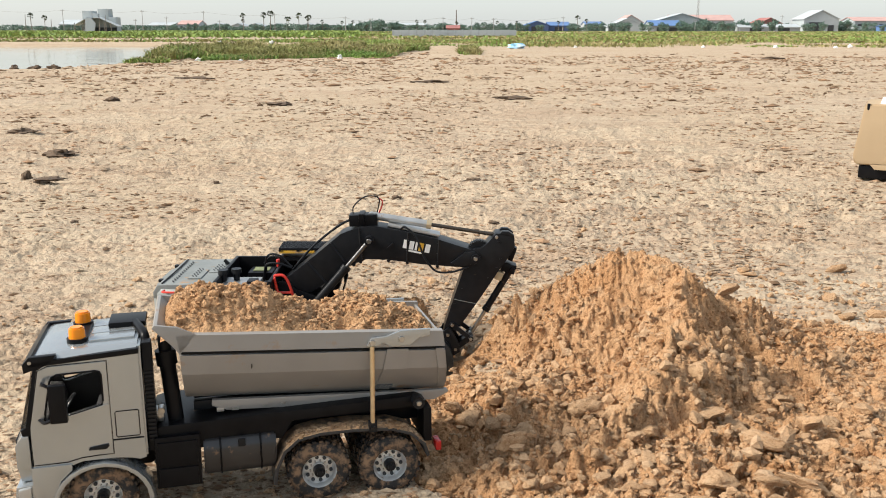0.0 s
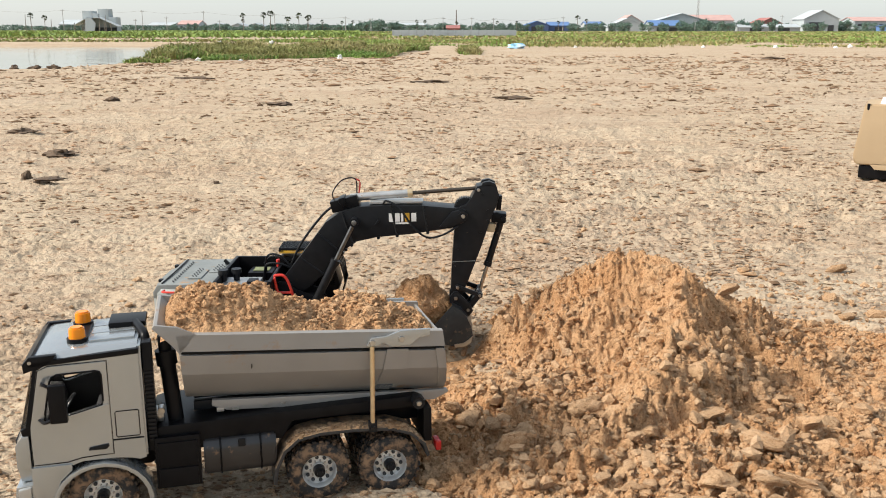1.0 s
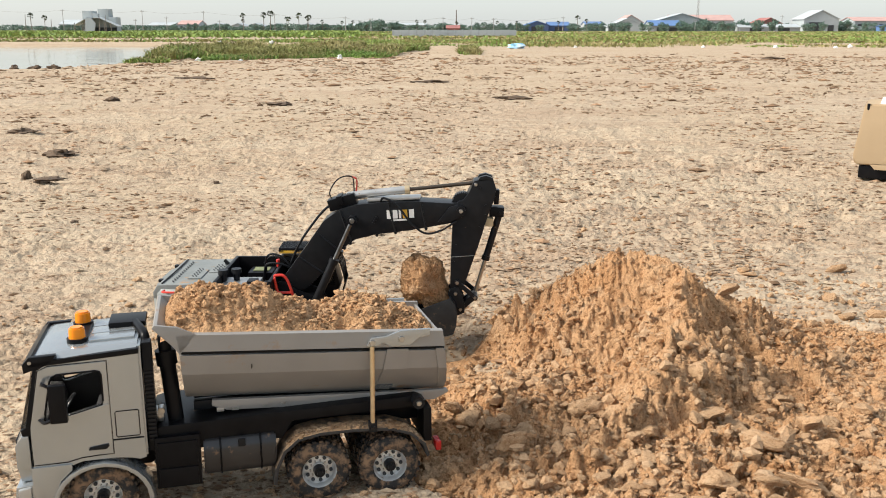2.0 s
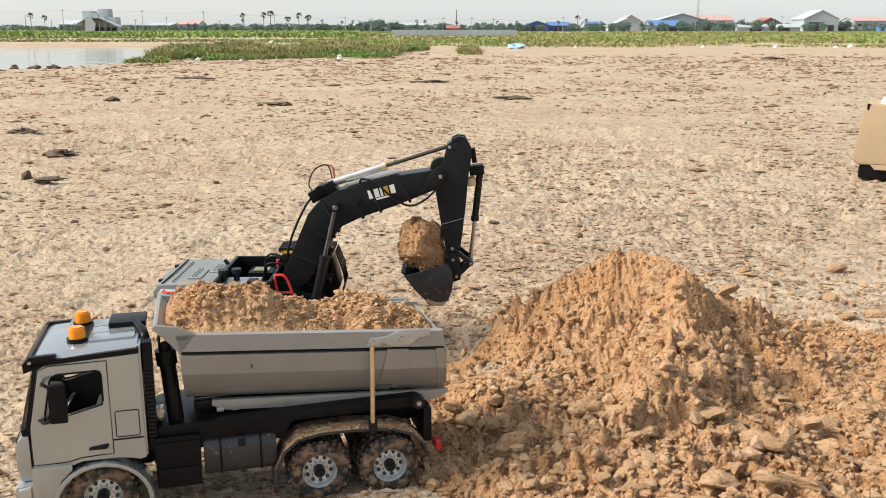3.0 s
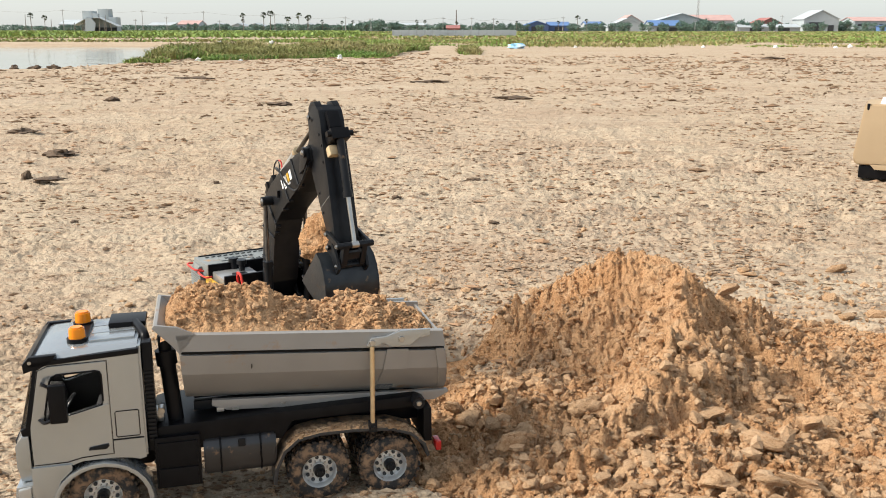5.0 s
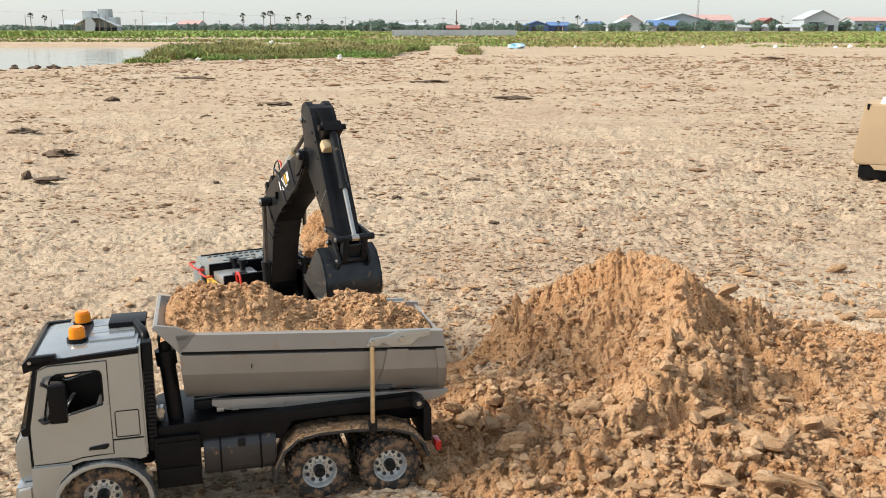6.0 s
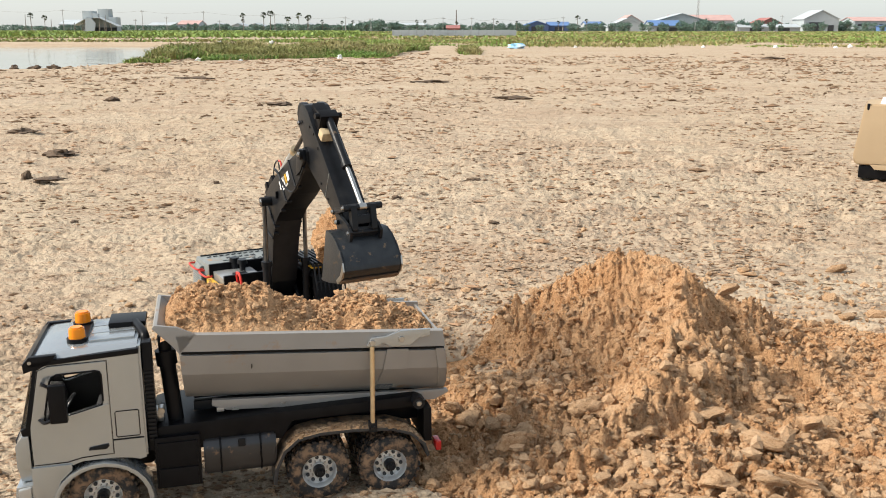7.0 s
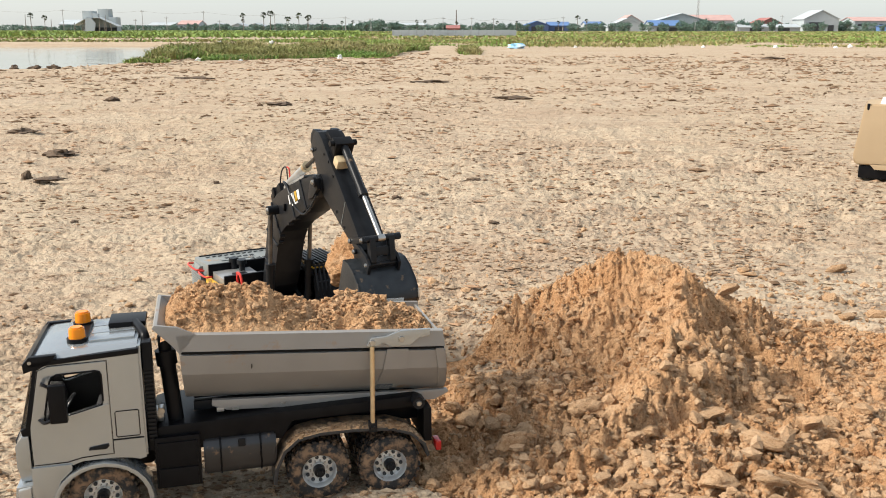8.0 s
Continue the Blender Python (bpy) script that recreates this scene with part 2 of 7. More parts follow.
def glass_material(name, tint):
    m = bpy.data.materials.new(name)
    m.use_nodes = True
    b = m.node_tree.nodes["Principled BSDF"]
    b.inputs["Base Color"].default_value = (*tint, 1)
    b.inputs["Roughness"].default_value = 0.03
    b.inputs["Transmission Weight"].default_value = 1.0
    b.inputs["IOR"].default_value = 1.45
    return m


M_GLASS = glass_material("tinted_glass", (0.55, 0.52, 0.48))
M_CLEAR = glass_material("clear_lens", (0.9, 0.9, 0.88))


M_WATER = material("pond_water", (0.13, 0.12, 0.09), (0.15, 0.14, 0.10), 0.04, scale=0.2, bump=0.05, bump_scale=1.2)


# ---------- mesh helpers ----------
def link_mesh(name, bm, mat, smooth=40.0):
    me = bpy.data.meshes.new(name)
    bmesh.ops.recalc_face_normals(bm, faces=bm.faces)
    bm.to_mesh(me)
    bm.free()
    me.materials.append(mat)
    me.polygons.foreach_set("use_smooth", [True] * len(me.polygons))
    me.set_sharp_from_angle(angle=radians(smooth))
    return me


def part(name, bm, mat, parent, label="", smooth=40.0, at=None):
    """One mesh object under a thing or a part."""
    ob = new(name, link_mesh(name, bm, mat, smooth))
    ob.parent = parent
    if at is not None:
        ob.matrix_basis = at
    if label:
        tagged(ob, label)
    return ob


def thing(name, m, label, category, group=""):
    ob = new(name)
    ob.empty_display_size = 0.05
    ob.matrix_basis = m
    return tagged(ob, label, category, group)


def solid(name, bm, mat, label, category, group="", kind="", m=None, smooth=40.0):
    ob = new(name, link_mesh(name, bm, mat, smooth))
    if m is not None:
        ob.matrix_basis = m
    return tagged(ob, label, category, group, kind)


def add_box(bm, c, s, bevel=0.0, turn=None):
    m = Matrix.Translation(c) @ (turn or Matrix()) @ Matrix.Diagonal((s[0], s[1], s[2], 1))
    r = bmesh.ops.create_cube(bm, size=1.0, matrix=m)
    if bevel:
        es = list({e for v in r["verts"] for e in v.link_edges})
        bmesh.ops.bevel(bm, geom=es, offset=bevel, segments=2, profile=0.7, affect="EDGES")
    return bm


def add_cyl(bm, p0, p1, r0, r1=None, seg=20, caps=True):
    p0, p1 = Vector(p0), Vector(p1)
    d = p1 - p0
    m = Matrix.Translation((p0 + p1) / 2) @ d.to_track_quat("Z", "Y").to_matrix().to_4x4()
    bmesh.ops.create_cone(bm, cap_ends=caps, segments=seg, radius1=r0, radius2=r0 if r1 is None else r1, depth=d.length, matrix=m)
    return bm


def add_prism(bm, pts, y0, y1, bevel=0.0, inset=0.0):
    """Polygon in the x-z plane, drawn out along y."""
    a = [bm.verts.new((x, y0, z)) for x, z in pts]
    cx = sum(p[0] for p in pts) / len(pts)
    cz = sum(p[1] for p in pts) / len(pts)
    b = [bm.verts.new((cx + (x - cx) * (1 - inset), y1, cz + (z - cz) * (1 - inset))) for x, z in pts]
    fs = [bm.faces.new(a), bm.faces.new(list(reversed(b)))]
    n = len(pts)
    for i in range(n):
        fs.append(bm.faces.new((a[i], b[i], b[(i + 1) % n], a[(i + 1) % n])))
    bmesh.ops.recalc_face_normals(bm, faces=fs)
    if bevel:
        es = list({e for f in fs for e in f.edges})
        bmesh.ops.bevel(bm, geom=es, offset=bevel, segments=2, profile=0.7, affect="EDGES")
    return bm


def add_plate(bm, outer, holes, y0, y1):
    """Plate in the x-z plane with holes through it, from y0 to y1."""
    edges = []
    for loop in (outer, *holes):
        vs = [bm.verts.new((x, y0, z)) for x, z in loop]
        edges += [bm.edges.new((vs[i], vs[(i + 1) % len(vs)])) for i in range(len(vs))]
    r = bmesh.ops.triangle_fill(bm, use_beauty=True, use_dissolve=False, edges=edges)
    fs = [g for g in r["geom"] if isinstance(g, bmesh.types.BMFace)]
    e = bmesh.ops.extrude_face_region(bm, geom=fs)
    bmesh.ops.translate(bm, vec=(0, y1 - y0, 0), verts=[v for v in e["geom"] if isinstance(v, bmesh.types.BMVert)])
    return bm


def add_tube(bm, pts, r, seg=8, closed=False):
    """A round bar along a polyline, with joined rings."""
    pts = [Vector(p) for p in pts]
    rings = []
    up = Vector((0, 0, 1))
    n = len(pts)
    for i, p in enumerate(pts):
        d = (pts[(i + 1) % n if closed else min(i + 1, n - 1)] - pts[i - 1 if closed else max(i - 1, 0)]).normalized()
        side = d.cross(up)
        if side.length < 0.05:
            side = d.cross(Vector((1, 0, 0)))
        side.normalize()
        nor = side.cross(d)
        rings.append([bm.verts.new(p + (side * math.cos(a) + nor * math.sin(a)) * r) for a in (2 * math.pi * k / seg for k in range(seg))])
    for i in range(n if closed else n - 1):
        a, b = rings[i], rings[(i + 1) % n]
        for k in range(seg):
            bm.faces.new((a[k], a[(k + 1) % seg], b[(k + 1) % seg], b[k]))
    if not closed:
        bm.faces.new(rings[0])
        bm.faces.new(list(reversed(rings[-1])))
    return bm


def curve(ctrl, n=16):
    """Smooth polyline through control points."""
    P = [Vector(c) for c in ctrl]
    P = [2 * P[0] - P[1]] + P + [2 * P[-1] - P[-2]]
    out = []
    for i in range(1, len(P) - 2):
        for k in range(n):
            t = k / n
            a, b, c, d = P[i - 1], P[i], P[i + 1], P[i + 2]
            out.append(0.5 * (2 * b + (c - a) * t + (2 * a - 5 * b + 4 * c - d) * t * t + (3 * b - a - 3 * c + d) * t ** 3))
    out.append(P[-2])
    return out


def add_lathe(bm, prof, seg=32, axis_at=(0, 0, 0)):
    """Profile of (radius, y) spun round the y axis."""
    rings = []
    for r, y in prof:
        rings.append([bm.verts.new((axis_at[0] + r * math.cos(2 * math.pi * k / seg), axis_at[1] + y, axis_at[2] + r * math.sin(2 * math.pi * k / seg))) for k in range(seg)])
    for a, b in zip(rings, rings[1:]):
        for k in range(seg):
            bm.faces.new((a[k], a[(k + 1) % seg], b[(k + 1) % seg], b[k]))
    return bm


def value_noise(x, y, seed=0):
    """Smooth lattice noise in 0..1 on arrays."""
    xi, yi = np.floor(x).astype(np.int64), np.floor(y).astype(np.int64)
    fx, fy = x - xi, y - yi
    fx, fy = fx * fx * (3 - 2 * fx), fy * fy * (3 - 2 * fy)

    def h(a, b):
        n = (a * 374761393 + b * 668265263 + seed * 974711) & 0x7FFFFFFF
        n = ((n ^ (n >> 13)) * 1274126177) & 0x7FFFFFFF
        return ((n ^ (n >> 16)) & 0xFFFF) / 65535.0

    return (h(xi, yi) * (1 - fx) + h(xi + 1, yi) * fx) * (1 - fy) + (h(xi, yi + 1) * (1 - fx) + h(xi + 1, yi + 1) * fx) * fy


def fbm(x, y, octaves=4, seed=0, gain=0.5):
    s, a, t = 0.0, 1.0, 0.0
    for o in range(octaves):
        k = 2.03 ** o
        s = s + a * (value_noise(x * k + 17.3 * o, y * k - 9.1 * o, seed + o) - 0.5)
        t += a
        a *= gain
    return s / t * 2


def grid_mesh(name, X, Y, Z, mat):
    ny, nx = X.shape
    co = np.stack([X, Y, Z], -1).reshape(-1, 3)
    i = np.arange(ny * nx).reshape(ny, nx)
    q = np.stack([i[:-1, :-1], i[:-1, 1:], i[1:, 1:], i[1:, :-1]], -1).reshape(-1, 4)
    me = bpy.data.meshes.new(name)
    me.vertices.add(len(co))
    me.vertices.foreach_set("co", co.astype(np.float32).ravel())
    me.loops.add(q.size)
    me.loops.foreach_set("vertex_index", q.ravel().astype(np.int32))
    me.polygons.add(len(q))
    me.polygons.foreach_set("loop_start", np.arange(0, q.size, 4, dtype=np.int32))
    me.polygons.foreach_set("use_smooth", np.ones(len(q), dtype=bool))
    me.update(calc_edges=True)
    me.materials.append(mat)
    return me


def tri_mesh(name, co, tris, mat, smooth=False):
    me = bpy.data.meshes.new(name)
    co = np.asarray(co, np.float32)
    tris = np.asarray(tris, np.int32)
    me.vertices.add(len(co))
    me.vertices.foreach_set("co", co.ravel())
    me.loops.add(tris.size)
    me.loops.foreach_set("vertex_index", tris.ravel())
    me.polygons.add(len(tris))
    me.polygons.foreach_set("loop_start", np.arange(0, tris.size, 3, dtype=np.int32))
    me.polygons.foreach_set("use_smooth", np.full(len(tris), smooth))
    me.update(calc_edges=True)
    me.materials.append(mat)
    return me


# ---------- ground ----------
TRUCK_AT = Vector((-0.4441, 1.0728, 0.0))
TRUCK_YAW = 15.0
TRUCK_ROLL = -1.5

CREST = [(-0.02, 1.80, 0.02), (0.17, 1.79, 0.088), (0.309, 1.803, 0.203), (0.38, 1.765, 0.221), (0.462, 1.695, 0.221),
         (0.42, 1.52, 0.160), (0.344, 1.343, 0.115), (0.255, 1.263, 0.065), (0.174, 1.168, 0.02)]


def heap_height(x, y):
    """The sand heap with its dug-out face, above the ground level."""
    wx = x + 0.03 * fbm(x * 6, y * 6, 3, 40)
    wy = y + 0.03 * fbm(x * 6, y * 6, 3, 50)
    best = np.full(x.shape, -1.0)
    for (x0, y0, h0), (x1, y1, h1) in zip(CREST, CREST[1:]):
        dx, dy = x1 - x0, y1 - y0
        t = np.clip(((wx - x0) * dx + (wy - y0) * dy) / (dx * dx + dy * dy), 0, 1)
        d = np.hypot(wx - x0 - t * dx, wy - y0 - t * dy)
        side = (wx - x0) * dy - (wy - y0) * dx
        face = d * 1.15 - 0.45 * np.clip(d - 0.10, 0, None)
        best = np.maximum(best, h0 + (h1 - h0) * t - np.where(side > 0, face, d * 1.0 - 0.50 * np.clip(d - 0.11, 0, None)))
    apron = 0.036 * np.exp(-((x - 0.14) / 0.22) ** 2 - ((y - 1.40) / 0.26) ** 2)
    apron = apron + 0.045 * np.exp(-((x - 0.50) / 0.30) ** 2 - ((y - 1.15) / 0.22) ** 2)
    apron = apron + 0.020 * np.exp(-((x - 0.85) / 0.30) ** 2 - ((y - 1.7) / 0.45) ** 2)
    z = np.maximum(best, apron - 0.012)
    return 0.5 * (z + apron + np.sqrt((z - apron) ** 2 + 0.018 ** 2)) - 0.009 - pit(x, y) - skirt(x, y)


def skirt(x, y):
    """The uneven outer edge where the spilled sand thins out."""
    q = np.hypot((x - 0.46) / 0.62, (y - 1.50) / 0.60) + 0.16 * fbm(x * 5, y * 5, 3, 65)
    return 0.035 * np.clip((q - 0.90) / 0.18, 0, 1)


def pit(x, y):
    """Where the bucket digs."""
    return 0.060 * np.exp(-((x - 0.02) / 0.10) ** 2 - ((y - 1.76) / 0.14) ** 2)


def heap_surface(x, y):
    z = heap_height(x, y)
    live = np.clip(z / 0.03, 0, 1)
    warp = 0.012 * fbm(x * 18, y * 18, 2, 71)
    lump = fbm(x * 22, y * 22, 4, 7)
    groove = fbm(x * 85 + 4 * fbm(x * 8, y * 8, 2, 3), y * 10, 3, 21)
    steep = np.clip((z - 0.08) / 0.05, 0, 1)
    mid = fbm(x * 11, y * 11, 3, 17)
    # broken lumps: rounded tops with sharp creases between
    big = np.abs(fbm((x + warp) * 26, (y + warp) * 26, 2, 27))
    small = np.abs(fbm((x - warp) * 58, (y + warp) * 58, 2, 29))
    grit = np.abs(fbm(x * 130, y * 130, 2, 33))
    # loosely spilled layers stepping down the bowl
    step = np.abs(fbm(x * 7 + y * 4, y * 22 - x * 5, 3, 45)) * (1 - steep)
    return z + live * (0.022 * mid + 0.014 * lump + (0.034 * (big ** 0.7 - 0.3) + 0.026 * (small ** 0.7 - 0.3)) * (1 - 0.5 * steep)
                       + 0.014 * (grit - 0.2) + 0.016 * groove * steep + 0.030 * (step - 0.2)) - 0.006


def ground_height(x, y):
    near = np.clip(1 - np.hypot(x - 0.4, y - 1.5) / 1.5, 0, 1)
    r = np.hypot(x, y)
    fade = np.clip(1.0 - (r - 6) / 20, 0, 1)
    z = 0.010 * fbm(x * 1.3, y * 1.3, 3, 1)
    patch = 0.45 + 1.1 * np.clip(fbm(x * 0.9, y * 0.9, 3, 14) + 0.4, 0, 1)
    z = z + (0.012 * patch + 0.022 * near ** 1.5) * fbm(x * 11, y * 13, 3, 2) * fade
    # crust plates and crumbs, each size only as far off as it can be told apart
    for freq, amp, seen, seed in ((9.0, 0.014, 30.0, 81), (24.0, 0.0085, 12.0, 82), (52.0, 0.0105, 7.0, 83), (110.0, 0.0066, 4.2, 84)):
        ridged = np.abs(fbm(x * freq * 0.75, y * freq, 2, seed)) ** 0.75 - 0.3
        z = z + amp * (patch + 0.6 * near) * ridged * np.clip(1.4 - r / seen, 0, 1)
    z = z + 0.05 * fbm(x * 0.12, y * 0.12, 3, 11) * np.clip((r - 5) / 15, 0, 1)
    z = z - pit(x, y) - 0.030 * np.clip((heap_height(x, y) + 0.002) / 0.010, 0, 1)
    # pond basin
    pond = np.clip((-6.6 - x + 0.9 * fbm(x * 0.4, y * 0.4, 3, 31)) / 0.5, 0, 1) * np.clip((y - 16.3 - 0.8 * fbm(x * 0.5, y * 0.3, 3, 33)) / 0.5, 0, 1) * np.clip((38.5 - y) / 2.0, 0, 1)
    z = z - 0.30 * pond
    bank = np.exp(-((y - 41) / 2.5) ** 2) * np.clip((-6 - x) / 3, 0, 1)
    z = z + 0.10 * bank
    z = z * np.clip((y - 0.55) / 0.25, 0, 1)
    # wheel ruts under the truck
    c, s = math.cos(radians(TRUCK_YAW)), math.sin(radians(TRUCK_YAW))
    tx = (x - TRUCK_AT.x) * c + (y - TRUCK_AT.y) * s
    ty = -(x - TRUCK_AT.x) * s + (y - TRUCK_AT.y) * c
    inside = np.clip(1 - np.abs(tx - 0.2) / 0.42, 0, 1)
    z = z * (1 - 0.7 * np.clip(inside * 3, 0, 1) * (np.abs(ty - 0.09) < 0.16))
    return z


def build_ground():
    """One sheet to the horizon: rows and columns open out with the distance from the field's near edge."""
    near = 1.0 / np.linspace(1 / 0.88, 1 / 34.0, 640)
    far = near[-1] * np.exp(np.linspace(0, math.log(4500 / near[-1]), 60))[1:]
    back = np.array([-300, -120, -50, -20, -8, -4, -2, -1, -0.4, 0.0, 0.3, 0.5, 0.65, 0.76, 0.83])
    v = np.concatenate([back, near, far])
    core = np.linspace(-0.54, 0.54, 640)
    wide = 0.54 + np.cumsum(0.003 * 1.16 ** np.arange(44))
    u = np.concatenate([-wide[::-1], core, wide])
    U, Y = np.meshgrid(u, v)
    X = U * (np.maximum(np.abs(Y), 0.6) + 0.08)
    ob = new("ground", grid_mesh("ground", X, Y, ground_height(X, Y), M_GROUND))
    tagged(ob, "pale dry sandy ground with crumbly crust and clods", "ground", kind="structure")


build_ground()


def build_heap():
    xs, ys = np.arange(-0.20, 1.12, 0.0027), np.arange(0.86, 2.16, 0.0027)
    X, Y = np.meshgrid(xs, ys)
    Z = heap_surface(X, Y)
    edge = np.minimum(np.minimum(X - xs[0], xs[-1] - X), np.minimum(Y - ys[0], ys[-1] - Y))
    Z = Z - 0.03 * np.clip(1 - edge / 0.08, 0, 1) - 0.012 * np.clip(1 - heap_height(X, Y) / 0.012, 0, 1)
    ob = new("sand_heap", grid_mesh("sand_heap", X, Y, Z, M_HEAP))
    tagged(ob, "heap of damp orange sand with a dug-out face", "sand heap")


build_heap()


def surface_at(x, y):
    xa, ya = np.array([[x]]), np.array([[y]])
    return float(max(heap_surface(xa, ya)[0, 0], ground_height(xa, ya)[0, 0]))


# ---------- loose stones and crumbs ----------
def rock_mesh(seed, mat, sub=2):
    bm = bmesh.new()
    bmesh.ops.create_icosphere(bm, subdivisions=sub, radius=1.0)
    rng = random.Random(seed)
    sq = (1.0, rng.uniform(0.65, 0.95), rng.uniform(0.45, 0.75))
    cuts = [(Vector((rng.gauss(0, 1), rng.gauss(0, 1), rng.gauss(0, 0.8))).normalized(), rng.uniform(0.42, 0.78)) for _ in range(11)]
    for v in bm.verts:
        for n, k in cuts:
            d = v.co.dot(n) - k
            if d > 0:
                v.co -= n * d
        v.co += v.co.normalized() * (0.14 * noise.noise(v.co * 1.8 + Vector((seed * 3.1, 0, 0))) + 0.09 * noise.noise(v.co * 4.5 + Vector((seed * 1.1, 0, 0))) + 0.05 * noise.noise(v.co * 11 + Vector((seed * 2.3, 0, 0))))
        v.co = Vector((v.co.x * sq[0], v.co.y * sq[1], v.co.z * sq[2]))
    return link_mesh("stone", bm, mat, 24)


def build_stones():
    rng = random.Random(5)
    meshes = [rock_mesh(i, M_CLOD, 3) for i in range(12)]
    made = 0
    tries = 0
    while made < 270 and tries < 6000:
        tries += 1
        k = rng.random()
        if k < 0.68:
            x, y = rng.uniform(0.12, 0.78), rng.uniform(0.98, 1.40)
        elif k < 0.92:
            x, y = rng.uniform(0.55, 1.15), rng.uniform(1.35, 2.4)
        else:
            x, y = rng.uniform(-0.05, 0.25), rng.uniform(1.05, 1.5)
        h = heap_height(np.array([[x]]), np.array([[y]]))[0, 0]
        if h > 0.12 or (x < 0.1 and y > 1.12 and rng.random() < 0.5):
            continue
        r = 0.0062 * (1 / max(rng.random(), 0.03)) ** 0.40
        ob = new("stone", rng.choice(meshes))
        tilt = rng.uniform(-25, 25)
        ob.matrix_basis = pose(x, y, surface_at(x, y) + r * 0.22, tilt, rng.uniform(-25, 25), rng.uniform(0, 360)) @ Matrix.Diagonal((r * 1.35, r * 1.35, r * 1.35, 1))
        tagged(ob, "rough tan clod of dried earth on sand", "stone", "stones round the sand heap")
        made += 1
    # broad slabs and blocks slid down the skirt: place, size along, across, thick, turn
    for k, (x, y, a, b, c, turn, tilt) in enumerate((SLABS)):
        ob = new("stone", meshes[k % 12])
        ob.matrix_basis = pose(x, y, surface_at(x, y) + c * 0.35, tilt, rng.uniform(-12, 12), turn) @ Matrix.Diagonal((a * 0.95, b * 0.95, c * 1.25, 1))
        tagged(ob, "broad tan slab of dried earth on the heap skirt", "stone", "stones round the sand heap")


SLABS = ((0.416, 1.31, 0.0388, 0.0284, 0.0124, 10, -12), (0.227, 1.324, 0.0342, 0.0286, 0.0218, 0, -12), (0.456, 1.197, 0.0447, 0.0203, 0.0162, -35, -12),
         (0.476, 1.099, 0.0498, 0.0224, 0.0159, -25, -12), (0.429, 1.085, 0.0328, 0.016, 0.0119, 5, -12), (0.29, 1.283, 0.019, 0.0209, 0.0133, 20, -12),
         (0.316, 1.276, 0.0214, 0.0216, 0.0138, 40, -12), (0.167, 1.182, 0.0178, 0.0173, 0.0081, 15, -12), (0.414, 1.393, 0.0281, 0.0309, 0.0224, 70, -12),
         (0.408, 1.615, 0.0163, 0.0179, 0.013, 0, -12), (0.576, 1.764, 0.0348, 0.0206, 0.0158, 30, -12), (0.79, 1.846, 0.0334, 0.0156, 0.0091, 0, -12),
         (0.909, 1.938, 0.0293, 0.0227, 0.016, 0, -12), (0.811, 1.882, 0.0177, 0.0194, 0.0159, 0, -12), (0.982, 1.958, 0.0353, 0.0202, 0.016, -20, -12),
         (0.397, 1.125, 0.0212, 0.0193, 0.0135, 60, -12), (0.412, 1.462, 0.0181, 0.0199, 0.0145, 0, -12), (0.101, 1.229, 0.032, 0.0238, 0.0175, 0, -12),
         (0.042, 1.351, 0.025, 0.0275, 0.0175, 20, -12), (0.809, 2.309, 0.0329, 0.0214, 0.015, 0, -12), (1.07, 2.377, 0.0507, 0.0228, 0.0184, 0, -12),
         (0.577, 1.182, 0.02, 0.0173, 0.0073, -40, -12), (0.572, 1.431, 0.0211, 0.0206, 0.0115, 10, -12), (0.421, 1.38, 0.0152, 0.0132, 0.0083, 0, -12),
         (0.219, 1.136, 0.0193, 0.0167, 0.0105, 10, -12), (0.072, 1.428, 0.0073, 0.0081, 0.0037, 60, -12), (0.076, 1.311, 0.017, 0.0187, 0.0136, 0, -12),
         (0.015, 1.384, 0.0204, 0.0225, 0.0163, 0, -12))
build_stones()

ICO = bmesh.new()
bmesh.ops.create_icosphere(ICO, subdivisions=1, radius=1.0)
ICO_V = np.array([v.co[:] for v in ICO.verts])
ICO_F = np.array([[v.index for v in f.verts] for f in ICO.faces])
ICO.free()


OCT_V = np.array([(1, 0, 0), (-1, 0, 0), (0, 1, 0), (0, -1, 0), (0, 0, 1), (0, 0, -1)], float)
OCT_F = np.array([(0, 2, 4), (2, 1, 4), (1, 3, 4), (3, 0, 4), (2, 0, 5), (1, 2, 5), (3, 1, 5), (0, 3, 5)])


def crumbs(name, xy, zs, radii, mat, label, seed, shape=ICO_V, faces=ICO_F, flat=(1.0, 1.0, 0.75)):
    """Thousands of small angular crumbs joined in one mesh."""
    rng = np.random.default_rng(seed)
    n = len(radii)
    a = rng.normal(0, 0.5, (n, 1))
    W = shape[None] * radii[:, None, None] * (1 + 0.8 * (rng.random((n, len(shape), 1)) - 0.5)) * (0.7 + 0.6 * rng.random((n, 1, 3))) * np.array(flat)
    V = W.copy()
    V[:, :, 0] = W[:, :, 0] * np.cos(a) - W[:, :, 1] * np.sin(a) + xy[:, 0:1]
    V[:, :, 1] = W[:, :, 0] * np.sin(a) + W[:, :, 1] * np.cos(a) + xy[:, 1:2]
    V[:, :, 2] += (zs + radii * 0.25)[:, None]
    F = faces[None] + (np.arange(n) * len(shape))[:, None, None]
    ob = new(name, tri_mesh(name, V.reshape(-1, 3), F.reshape(-1, 3), mat))
    return tagged(ob, label, "crumbs", kind="stuff")


